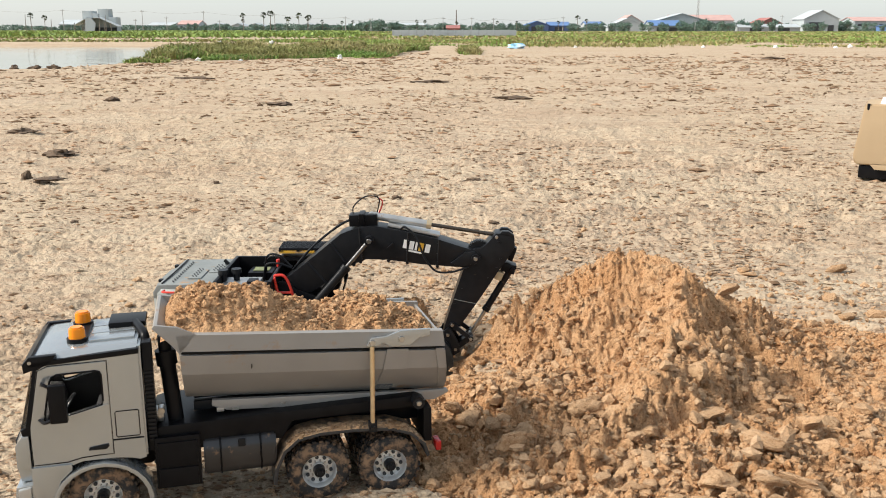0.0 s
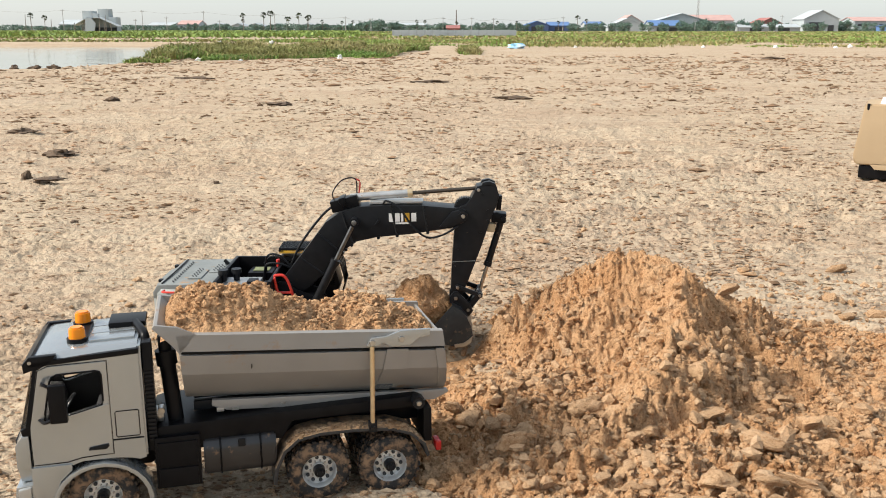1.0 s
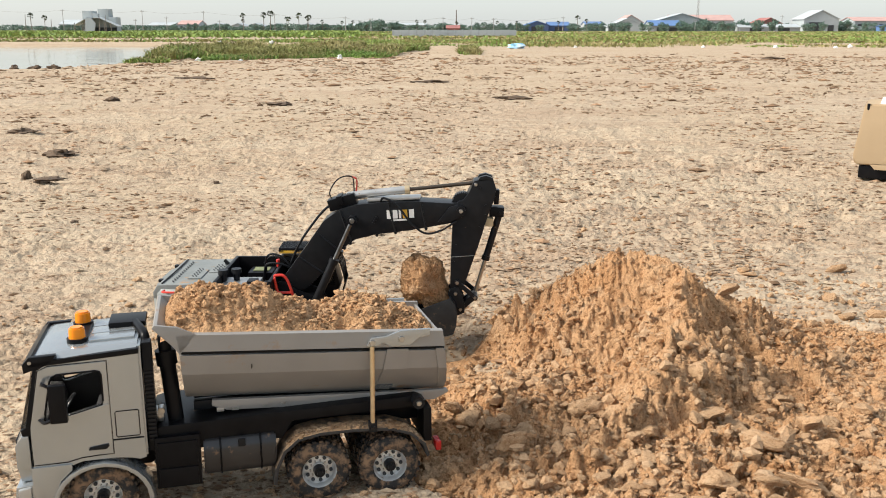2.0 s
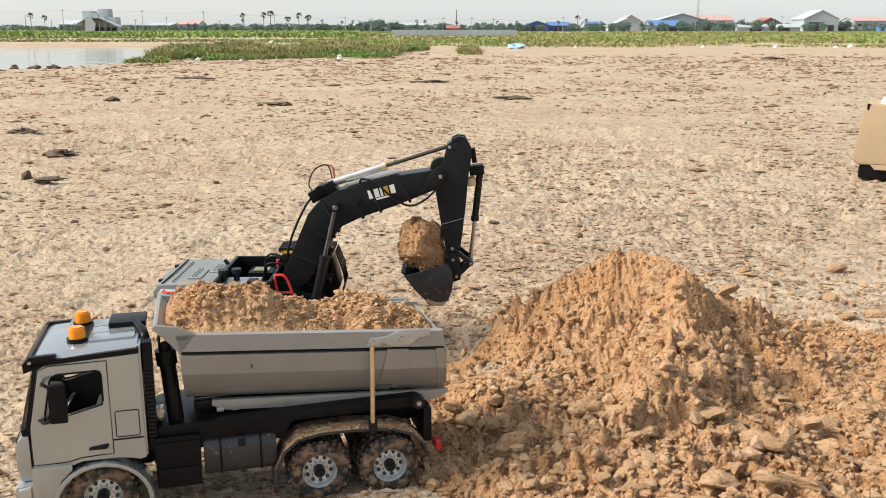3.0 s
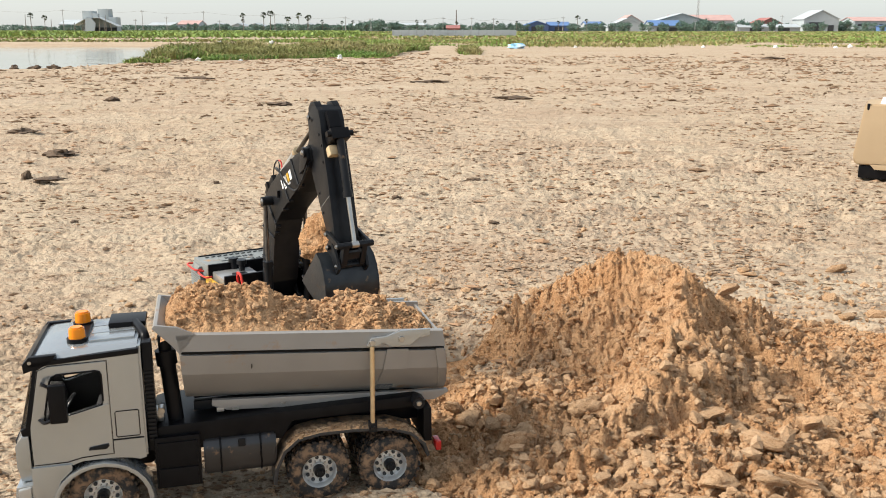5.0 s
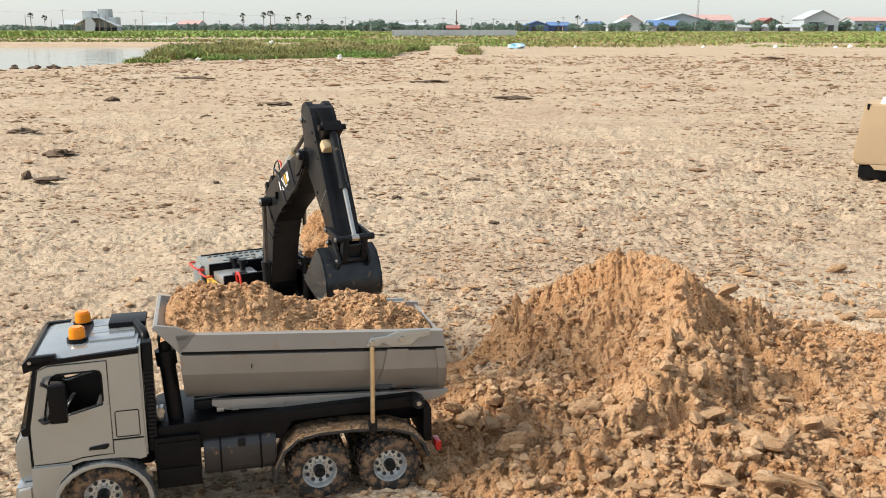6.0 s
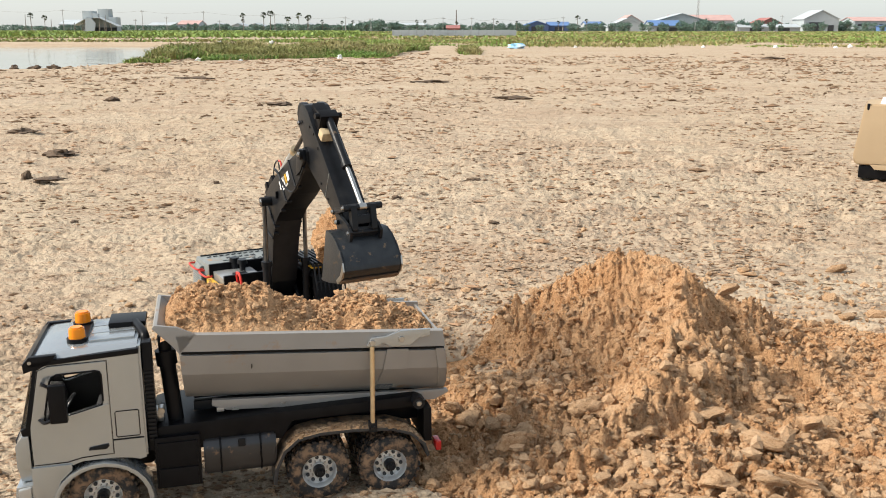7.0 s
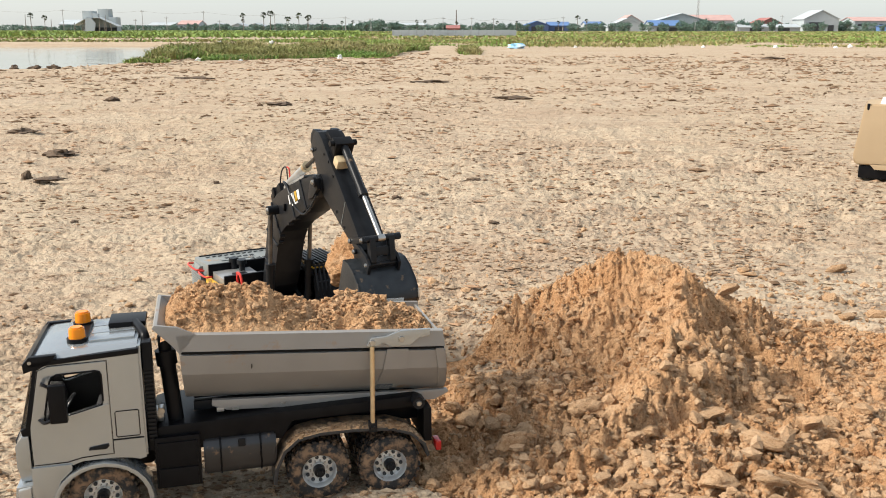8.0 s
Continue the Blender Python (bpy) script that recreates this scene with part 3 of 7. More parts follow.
def build_crumbs():
    rng = np.random.default_rng(3)
    # on the heap
    n = 27000
    xy = np.stack([rng.uniform(-0.15, 1.15, n), rng.uniform(0.95, 2.15, n)], 1)
    h = heap_height(xy[:, 0], xy[:, 1])
    keep = (h > 0.004) & (rng.random(n) < np.clip(1.2 - h * 3.0, 0.45, 1))
    xy = xy[keep]
    r = 0.0017 * (1 / np.maximum(rng.random(len(xy)), 0.015)) ** 0.40
    crumbs("heap_crumbs", xy, heap_surface(xy[:, 0], xy[:, 1]), r, M_CRUMB_H, "loose crumbs of damp sand on the heap", 8)
    # on the open ground: fine near by, only the larger ones far off
    n = 64000
    y = 1.0 / rng.uniform(1 / 26.0, 1 / 0.95, n) ** 1.0
    y = np.where(rng.random(n) < 0.35, 2.2 + 20 * rng.random(n) ** 1.5, y)
    x = (rng.random(n) - 0.5) * (0.35 + 1.06 * y)
    lump = fbm(x * 1.6, y * 1.2, 3, 77) > rng.normal(-0.05, 0.25, n)
    x, y = x[lump], y[lump]
    r = (0.0010 + 0.00066 * y) * (1 / np.maximum(rng.random(len(x)), 0.01)) ** 0.30
    pale = rng.random(len(x)) < 0.45
    for sel, mat, label, seed in ((pale, M_CRUMB, "pale crumbs scattered over the dry ground", 9), (~pale, M_SOIL, "brown flakes of soil scattered over the dry ground", 19)):
        crumbs("ground_crumbs", np.stack([x[sel], y[sel]], 1), ground_height(x[sel], y[sel]), r[sel], mat, label, seed, OCT_V, OCT_F, (2.2, 1.0, 0.55))
    # broken rubble on the heap's near and far skirts
    n = 6500
    xy = np.stack([rng.uniform(0.05, 1.0, n), 0.95 + 0.75 * rng.random(n) ** 1.3], 1)
    h = heap_height(xy[:, 0], xy[:, 1])
    xy = xy[(h < 0.12) & (fbm(xy[:, 0] * 6, xy[:, 1] * 6, 3, 55) > -0.15)]
    r = 0.0030 * (1 / np.maximum(rng.random(len(xy)), 0.03)) ** 0.40
    z = np.maximum(heap_surface(xy[:, 0], xy[:, 1]), ground_height(xy[:, 0], xy[:, 1]))
    crumbs("rubble", xy, z, r, M_RUBBLE, "broken rubble of dried sand on the heap skirt", 14)
    # churned soil round the heap
    n = 9000
    a = rng.random(n) * 2 * math.pi
    d = 0.25 + 0.9 * np.abs(rng.normal(0, 0.6, n))
    xy = np.stack([0.5 + 1.25 * d * np.cos(a), 1.55 + 0.9 * d * np.sin(a)], 1)
    xy = xy[(xy[:, 1] > 0.92)]
    r = 0.0022 * (1 / np.maximum(rng.random(len(xy)), 0.02)) ** 0.42
    z = np.maximum(heap_surface(xy[:, 0], xy[:, 1]), ground_height(xy[:, 0], xy[:, 1]))
    crumbs("churned_crumbs", xy, z, r, M_RUBBLE, "churned clods of soil round the sand heap", 10)


build_crumbs()


# ---------- excavator ----------
EX = Vector((-0.3582, 1.8282, 0.0))
FOOT_R, FOOT_Z = 0.0285, 0.1152
BOOM_L = 0.4022
BOOM_PIN = (0.195, 0.0749)
STICK_L = 0.1748
STICK_TOP = (-0.0539, 0.0268)
LINK_PIN = (0.1518, 0.0018)
BUCKET_PIN = 0.0373
LINK_A, LINK_B = 0.049, 0.0405
CYL_FOOT = (0.092, 0.086)
ARM_CYL_FOOT = (0.205, 0.118)
DIP_CYL_FOOT = (0.002, 0.082)

excavator = thing("excavator", Matrix.Translation(EX), "black toy excavator with long boom, standing on sand behind the truck", "excavator")


def screw(parent, x, y, z, r=0.0032, side=-1):
    bm = bmesh.new()
    add_cyl(bm, (x, y, z), (x, y + side * 0.002, z), r, r * 0.8, 12)
    add_cyl(bm, (x, y + side * 0.002, z), (x, y + side * 0.0026, z), r * 0.45, r * 0.45, 6)
    return part("pin_screw", bm, M_STEEL, parent, "bright steel screw head")


def build_undercarriage():
    for side in (-1, 1):
        track = bmesh.new()
        y0, y1 = side * 0.065 - 0.022, side * 0.065 + 0.022
        pts = []
        for k in range(9):
            a = -math.pi / 2 + math.pi * k / 8
            pts.append((0.135 + 0.030 * math.cos(a), 0.034 + 0.030 * math.sin(a)))
        for k in range(9):
            a = math.pi / 2 + math.pi * k / 8
            pts.append((-0.135 + 0.030 * math.cos(a), 0.034 + 0.030 * math.sin(a)))
        add_prism(track, pts, y0 + 0.004, y1 - 0.004)
        tr = part("track", track, M_RUBBER, excavator)
        shoe = bmesh.new()
        add_box(shoe, (0, 0, 0), (0.011, 0.044, 0.003), 0.0006)
        add_box(shoe, (0, 0, 0.0022), (0.002, 0.044, 0.003), 0.0004)
        me = link_mesh("track_shoe", shoe, M_BLACK)
        path = [(x, 0.0655, 0) for x in np.arange(-0.13, 0.136, 0.0133)] + [(x, 0.0028, 180) for x in np.arange(-0.13, 0.136, 0.0133)]
        for k in range(1, 7):
            a = -90 + 180 * k / 7
            path.append((0.135 + 0.0315 * math.cos(radians(a)), 0.034 + 0.0315 * math.sin(radians(a)), 90 - a))
            path.append((-0.135 - 0.0315 * math.cos(radians(a)), 0.034 + 0.0315 * math.sin(radians(a)), a - 90))
        for x, z, ang in path:
            o = new("track_shoe", me)
            o.parent = tr
            o.matrix_basis = pose(x, side * 0.065, z, 0, ang, 0)
        for x in (-0.135, -0.09, -0.045, 0.0, 0.045, 0.09, 0.135):
            bm = bmesh.new()
            add_cyl(bm, (x, y0 + 0.002, 0.034 if abs(x) > 0.1 else 0.02), (x, y1 - 0.002, 0.034 if abs(x) > 0.1 else 0.02), 0.024 if abs(x) > 0.1 else 0.012, seg=16)
            part("track_roller", bm, M_BLACK, tr)
    bm = bmesh.new()
    add_box(bm, (0, 0, 0.045), (0.16, 0.10, 0.03), 0.004)
    add_cyl(bm, (0, 0, 0.05), (0, 0, 0.078), 0.055, seg=32)
    part("undercarriage_frame", bm, M_BLACK, excavator)


build_undercarriage()


def build_turret():
    bm = bmesh.new()
    add_prism(bm, [(-0.225, 0.080), (-0.205, 0.074), (0.11, 0.074), (0.11, 0.092), (-0.228, 0.092)], -0.115, 0.115, 0.003)
    turret = part("turret", bm, M_BLACK, excavator)
    # rear counterweight, rounded in plan
    bm = bmesh.new()
    plan = [(-0.16, -0.122), (-0.215, -0.118), (-0.235, -0.095), (-0.243, -0.04), (-0.243, 0.04), (-0.235, 0.095), (-0.215, 0.118), (-0.16, 0.122)]
    lo = [bm.verts.new((x, y, 0.078)) for x, y in plan]
    hi = [bm.verts.new((x, y, 0.128)) for x, y in plan]
    top = [bm.verts.new((x * 0.965 - 0.004, y * 0.94, 0.138)) for x, y in plan]
    for a, b in ((lo, hi), (hi, top)):
        for i in range(8):
            bm.faces.new((a[i], a[(i + 1) % 8], b[(i + 1) % 8], b[i]))
    bm.faces.new(top)
    bm.faces.new(lo)
    part("counterweight", bm, M_GREY, turret, "dark grey counterweight with rounded corners")
    # engine hood
    bm = bmesh.new()
    add_prism(bm, [(-0.232, 0.132), (-0.222, 0.146), (-0.10, 0.148), (-0.10, 0.118), (-0.232, 0.118)], -0.108, 0.108, 0.003)
    hood = part("engine_hood", bm, M_GREY, turret, "dusty grey hood with cooling slots")
    for i in range(2):
        bm = bmesh.new()
        add_box(bm, (-0.155 + 0.034 * i, -0.03 + 0.05 * i, 0.1485), (0.028, 0.075, 0.002), 0.0008)
        panel = part("hood_panel", bm, M_GREY, turret)
    slot = bmesh.new()
    add_box(slot, (0, 0, 0), (0.0028, 0.011, 0.0016), 0.0004)
    sm = link_mesh("cooling_slot", slot, M_DARK)
    for x, y0, n in ((-0.195, -0.085, 12), (-0.162, -0.05, 5), (-0.155, -0.05, 5), (-0.128, 0.0, 4), (-0.120, 0.0, 4), (-0.112, 0.0, 4)):
        for k in range(n):
            o = new("cooling_slot", sm)
            o.parent = hood
            o.matrix_basis = pose(x, y0 + k * 0.0145, 0.1495 if x > -0.19 else 0.1478, 0, 0, 25)
    bm = bmesh.new()
    add_tube(bm, [(-0.214, -0.10, 0.1475), (-0.212, 0.0, 0.1485), (-0.214, 0.10, 0.1475)], 0.0016)
    part("hood_seam", bm, M_BLACK, turret)
    for y in (-0.06, 0.06):
        bm = bmesh.new()
        add_box(bm, (-0.228, y, 0.143), (0.010, 0.010, 0.006), 0.0015)
        part("hood_hinge", bm, M_BLACK, turret)
    bm = bmesh.new()
    add_prism(bm, [(-0.11, 0.146), (-0.118, 0.158), (-0.113, 0.162), (-0.098, 0.148)], 0.045, 0.05, 0.0008)
    part("hood_fin", bm, M_BLACK, turret)
    # open middle bay with black coaming
    bm = bmesh.new()
    ring_o = [(-0.10, -0.108), (0.015, -0.108), (0.015, 0.108), (-0.10, 0.108)]
    for a, b in zip(ring_o, ring_o[1:] + ring_o[:1]):
        if a[0] != b[0] and a[1] > 0 or a[0] == b[0]:
            add_box(bm, ((a[0] + b[0]) / 2, (a[1] + b[1]) / 2, 0.128), (abs(a[0] - b[0]) + 0.008, abs(a[1] - b[1]) + 0.008, 0.052), 0.003)
    part("engine_bay", bm, M_PLASTIC, turret)
    bm = bmesh.new()
    add_box(bm, (-0.045, 0.0, 0.100), (0.12, 0.20, 0.012), 0.002)
    part("bay_floor", bm, M_BLACK, turret)
    bm = bmesh.new()
    add_box(bm, (-0.055, -0.062, 0.122), (0.078, 0.085, 0.036), 0.003)
    add_box(bm, (0.0, -0.072, 0.116), (0.035, 0.065, 0.036), 0.003)
    part("pump_cover", bm, M_ALU, turret, "bare silver pump cover")
    bm = bmesh.new()
    add_box(bm, (-0.03, -0.062, 0.142), (0.02, 0.03, 0.006), 0.001)
    add_box(bm, (0.0, -0.06, 0.136), (0.014, 0.03, 0.006), 0.001)
    part("pump_block", bm, M_PLASTIC, turret)
    bm = bmesh.new()
    add_box(bm, (-0.03, 0.045, 0.122), (0.055, 0.055, 0.035), 0.003)
    part("battery_box", bm, M_PLASTIC, turret)
    bm = bmesh.new()
    add_box(bm, (-0.03, 0.045, 0.1405), (0.036, 0.03, 0.002), 0.0006)
    part("battery_label", bm, material("olive_label", (0.22, 0.25, 0.12), (0.13, 0.15, 0.08)), turret)
    for x, y in ((-0.094, -0.055), (-0.068, -0.045)):
        bm = bmesh.new()
        add_cyl(bm, (x, y, 0.135), (x, y, 0.155), 0.0065, seg=20)
        add_cyl(bm, (x, y, 0.155), (x, y, 0.164), 0.0115, 0.0105, 24)
        part("filler_cap", bm, M_BLACK, turret, "black round filler cap")
    # side cover and grille on the flank
    bm = bmesh.new()
    add_box(bm, (-0.05, -0.116, 0.106), (0.10, 0.006, 0.050), 0.002)
    part("side_panel", bm, M_YELLOW, turret, "yellow side panel")
    bm = bmesh.new()
    for k in range(9):
        add_box(bm, (-0.16, -0.1235, 0.085 + k * 0.005), (0.075, 0.003, 0.0022), 0.0005)
    part("side_grille", bm, M_GREY, turret, "grey slatted side grille")
    for x0, x1 in ((-0.205, -0.135), (-0.12, -0.06)):
        bm = bmesh.new()
        add_tube(bm, curve([(x0, -0.116, 0.137), (x0 + 0.004, -0.130, 0.137), (x1 - 0.004, -0.130, 0.137), (x1, -0.116, 0.137)], 6), 0.0021)
        part("grab_rail", bm, M_RED, turret, "red painted grab rail")
    bm = bmesh.new()
    add_tube(bm, curve([(0.035, -0.085, 0.09), (0.022, -0.085, 0.150), (0.028, -0.085, 0.160), (0.048, -0.085, 0.152), (0.068, -0.085, 0.09)], 6), 0.003)
    add_tube(bm, [(0.030, -0.085, 0.124), (0.057, -0.085, 0.124)], 0.0024)
    part("hand_rail", bm, M_RED, turret, "red painted hand rail")
    # boom bracket
    for y in (-0.034, 0.034):
        bm = bmesh.new()
        add_prism(bm, [(-0.005, 0.085), (0.115, 0.085), (0.108, 0.10), (0.06, 0.115), (0.045, 0.132), (0.022, 0.134), (0.008, 0.12)], y - 0.004, y + 0.004, 0.001)
        part("boom_bracket", bm, M_BLACK, turret)
    # cables from the bay to the boom
    for k, (y, top) in enumerate(((0.0, 0.175), (0.012, 0.168), (-0.01, 0.16))):
        bm = bmesh.new()
        add_tube(bm, curve([(-0.02, y + 0.02, 0.12), (-0.012, y + 0.01, top), (0.018, y, top + 0.006), (0.045, y * 0.5, 0.155)], 8), 0.0022)
        part("cable", bm, M_BLACK, turret)
    bm = bmesh.new()
    add_cyl(bm, (0.008, 0.036, 0.148), (0.008, 0.036, 0.156), 0.0035, seg=12)
    add_cyl(bm, (0.008, 0.036, 0.156), (0.008, 0.036, 0.164), 0.0050, 0.0040, 12)
    part("beacon", bm, M_RED, turret, "small red beacon")
    return turret


turret = build_turret()
turret.scale = (0.94, 0.95, 1.0)


def build_ex_cab():
    """Guarded cab on the boom's left flank."""
    bm = bmesh.new()
    add_prism(bm, [(0.0, 0.085), (0.138, 0.085), (0.150, 0.115), (0.132, 0.172), (0.0, 0.178)], 0.046, 0.108, 0.004)
    cab = part("cab", bm, M_PLASTIC, excavator)
    bm = bmesh.new()
    add_prism(bm, [(0.012, 0.125), (0.075, 0.125), (0.075, 0.168), (0.012, 0.170)], 0.0440, 0.0455, 0.0006)
    part("cab_window", bm, M_GLASS, cab)
    bm = bmesh.new()
    add_prism(bm, [(0.084, 0.115), (0.138, 0.115), (0.126, 0.166), (0.084, 0.168)], 0.0440, 0.0455, 0.0006)
    part("cab_window", bm, M_GLASS, cab)
    bm = bmesh.new()
    add_box(bm, (0.066, 0.077, 0.186), (0.135, 0.066, 0.003), 0.001)
    part("roof_plate", bm, M_YELLOW, cab, "dull yellow roof plate under the guard")
    for k in range(8):
        bm = bmesh.new()
        add_box(bm, (0.067, 0.046 + k * 0.009, 0.194), (0.138, 0.004, 0.006), 0.001)
        part("roof_slat", bm, M_BLACK, cab)
    for x in (0.0, 0.045, 0.09, 0.134):
        bm = bmesh.new()
        add_box(bm, (x, 0.0775, 0.1905), (0.005, 0.068, 0.004), 0.001)
        part("roof_crossbar", bm, M_BLACK, cab)
    for k in range(8):
        y = 0.046 + k * 0.009
        bm = bmesh.new()
        add_tube(bm, [(0.140, y, 0.190), (0.156, y, 0.150), (0.162, y, 0.118), (0.150, y, 0.088)], 0.0019, 6)
        part("guard_bar", bm, M_BLACK, cab)
    for z, x in ((0.16, 0.152), (0.118, 0.162)):
        bm = bmesh.new()
        add_tube(bm, [(x, 0.046, z), (x, 0.109, z)], 0.0019, 6)
        part("guard_crossbar", bm, M_BLACK, cab)
    return cab


ex_cab = build_ex_cab()
ex_cab.scale = (0.85, 0.95, 1.0)


def build_boom():
    outline = [(-0.010, 0.012), (-0.012, -0.008), (0.004, -0.018), (0.05, -0.017), (0.083, -0.004), (0.119, 0.014), (0.151, 0.0275), (0.180, 0.034), (0.2225, 0.0262),
               (0.292, 0.0042), (0.376, -0.017), (0.398, -0.015), (0.412, -0.004), (0.411, 0.009), (0.398, 0.017), (0.3288, 0.0532), (0.2641, 0.0807), (0.213, 0.0985), (0.180, 0.103), (0.160, 0.100), (0.138, 0.0952), (0.0713, 0.0566)]
    bm = bmesh.new()
    add_prism(bm, outline, -0.027, 0.027, 0.0015)
    boom = part("boom", bm, M_BLACK, excavator)
    for s in (-1, 1):
        # raised side plates and weld bands
        bm = bmesh.new()
        add_prism(bm, [(0.350, -0.002), (0.372, -0.012), (0.400, -0.013), (0.413, 0.0), (0.402, 0.014), (0.384, 0.016)], s * 0.027, s * 0.033, 0.001)
        part("pivot_plate", bm, M_BLACK, boom)
        bm = bmesh.new()
        add_cyl(bm, (0.4022, s * 0.033, 0), (0.4022, s * 0.0385, 0), 0.009, seg=20)
        part("pivot_pin", bm, M_BLACK, boom)
        bm = bmesh.new()
        add_cyl(bm, (BOOM_PIN[0], s * 0.027, BOOM_PIN[1]), (BOOM_PIN[0], s * 0.048, BOOM_PIN[1]), 0.009, seg=20)
        part("cylinder_pin", bm, M_BLACK, boom)
        screw(boom, BOOM_PIN[0], s * 0.048, BOOM_PIN[1], 0.0055, s)
        screw(boom, BOOM_L, s * 0.0385, 0.0, 0.0045, s)
        bm = bmesh.new()
        add_prism(bm, [(0.228, 0.052), (0.240, 0.060), (0.243, 0.057), (0.231, 0.049)], s * 0.027, s * 0.032, 0.0006)
        part("side_lug", bm, M_BLACK, boom)
        for a, b in (((0.275, 0.076), (0.262, 0.015)), ((0.335, 0.050), (0.322, -0.003))):
            bm = bmesh.new()
            add_tube(bm, [(a[0], s * 0.0275, a[1]), (b[0], s * 0.0275, b[1])], 0.0022, 6)
            part("weld_band", bm, M_BLACK, boom)
        for a, b in (((0.060, 0.048), (0.090, -0.002)), ((0.115, 0.080), (0.142, 0.024)), ((0.178, 0.102), (0.172, 0.034))):
            bm = bmesh.new()
            add_tube(bm, [(a[0], s * 0.0275, a[1]), (b[0], s * 0.0275, b[1])], 0.0022, 6)
            part("weld_band", bm, M_BLACK, boom)
        # white maker's plate as plain shapes
        for k, (x, w) in enumerate(((0.266, 0.0095), (0.2775, 0.0095), (0.2865, 0.0045), (0.296, 0.0095), (0.3085, 0.0100))):
            zc = 0.0525 - (x - 0.266) * 0.40
            bm = bmesh.new()
            add_box(bm, (x, s * 0.0276, zc), (w, 0.0009, 0.0175), 0, Matrix.Rotation(radians(21.5), 4, "Y"))
            part("logo_bar", bm, M_YELLOW if k == 3 else M_WHITE, boom, "yellow printed bar" if k == 3 else "white printed bar")
        bm = bmesh.new()
        add_box(bm, (0.281, s * 0.0276, 0.0335), (0.034, 0.0009, 0.0035), 0, Matrix.Rotation(radians(21.5), 4, "Y"))
        part("logo_bar", bm, M_WHITE, boom, "thin white printed bar")
    # motor box on the knee
    bm = bmesh.new()
    add_box(bm, (0.188, 0, 0.113), (0.058, 0.036, 0.024), 0.003, Matrix.Rotation(radians(8), 4, "Y"))
    add_box(bm, (0.186, 0, 0.119), (0.012, 0.044, 0.018), 0.002, Matrix.Rotation(radians(8), 4, "Y"))
    part("drive_box", bm, M_PLASTIC, boom)
    bm = bmesh.new()
    add_prism(bm, [(0.235, 0.094), (0.335, 0.054), (0.338, 0.057), (0.238, 0.099)], -0.019, 0.019, 0.0006)
    part("top_cover", bm, M_ALU, boom, "bright top strip")
    bm = bmesh.new()
    add_tube(bm, curve([(0.168, 0.004, 0.122), (0.172, 0.004, 0.142), (0.200, 0.004, 0.158), (0.226, 0.004, 0.150), (0.218, 0.002, 0.122)], 10), 0.0014)
    part("wire_loop", bm, M_BLACK, boom)
    bm = bmesh.new()
    add_tube(bm, curve([(0.226, 0.006, 0.150), (0.232, 0.006, 0.140), (0.220, 0.005, 0.118)], 8), 0.0016)
    part("wire_loop", bm, M_RED, boom, "red insulated wire")
    bm = bmesh.new()
    add_tube(bm, curve([(0.262, -0.02, 0.084), (0.272, -0.031, 0.088), (0.290, -0.036, 0.065), (0.300, -0.038, 0.020), (0.318, -0.036, -0.012), (0.350, -0.034, -0.020), (0.385, -0.030, -0.016)], 10), 0.0022)
    part("hydraulic_hose", bm, M_BLACK, boom)
    bm = bmesh.new()
    add_tube(bm, curve([(0.02, 0.01, 0.03), (0.07, 0.0, 0.072), (0.13, 0.0, 0.106), (0.165, 0.0, 0.118)], 8), 0.0025)
    part("hydraulic_hose", bm, M_BLACK, boom)
    for x, z in ((0.153, 0.027), (0.168, 0.031), (0.225, 0.024), (0.262, 0.013), (0.322, -0.005)):
        bm = bmesh.new()
        add_cyl(bm, (x, -0.0285, z), (x, -0.018, z), 0.0034, seg=10)
        part("hose_clamp", bm, M_BLACK, boom)
    return boom


boom = build_boom()


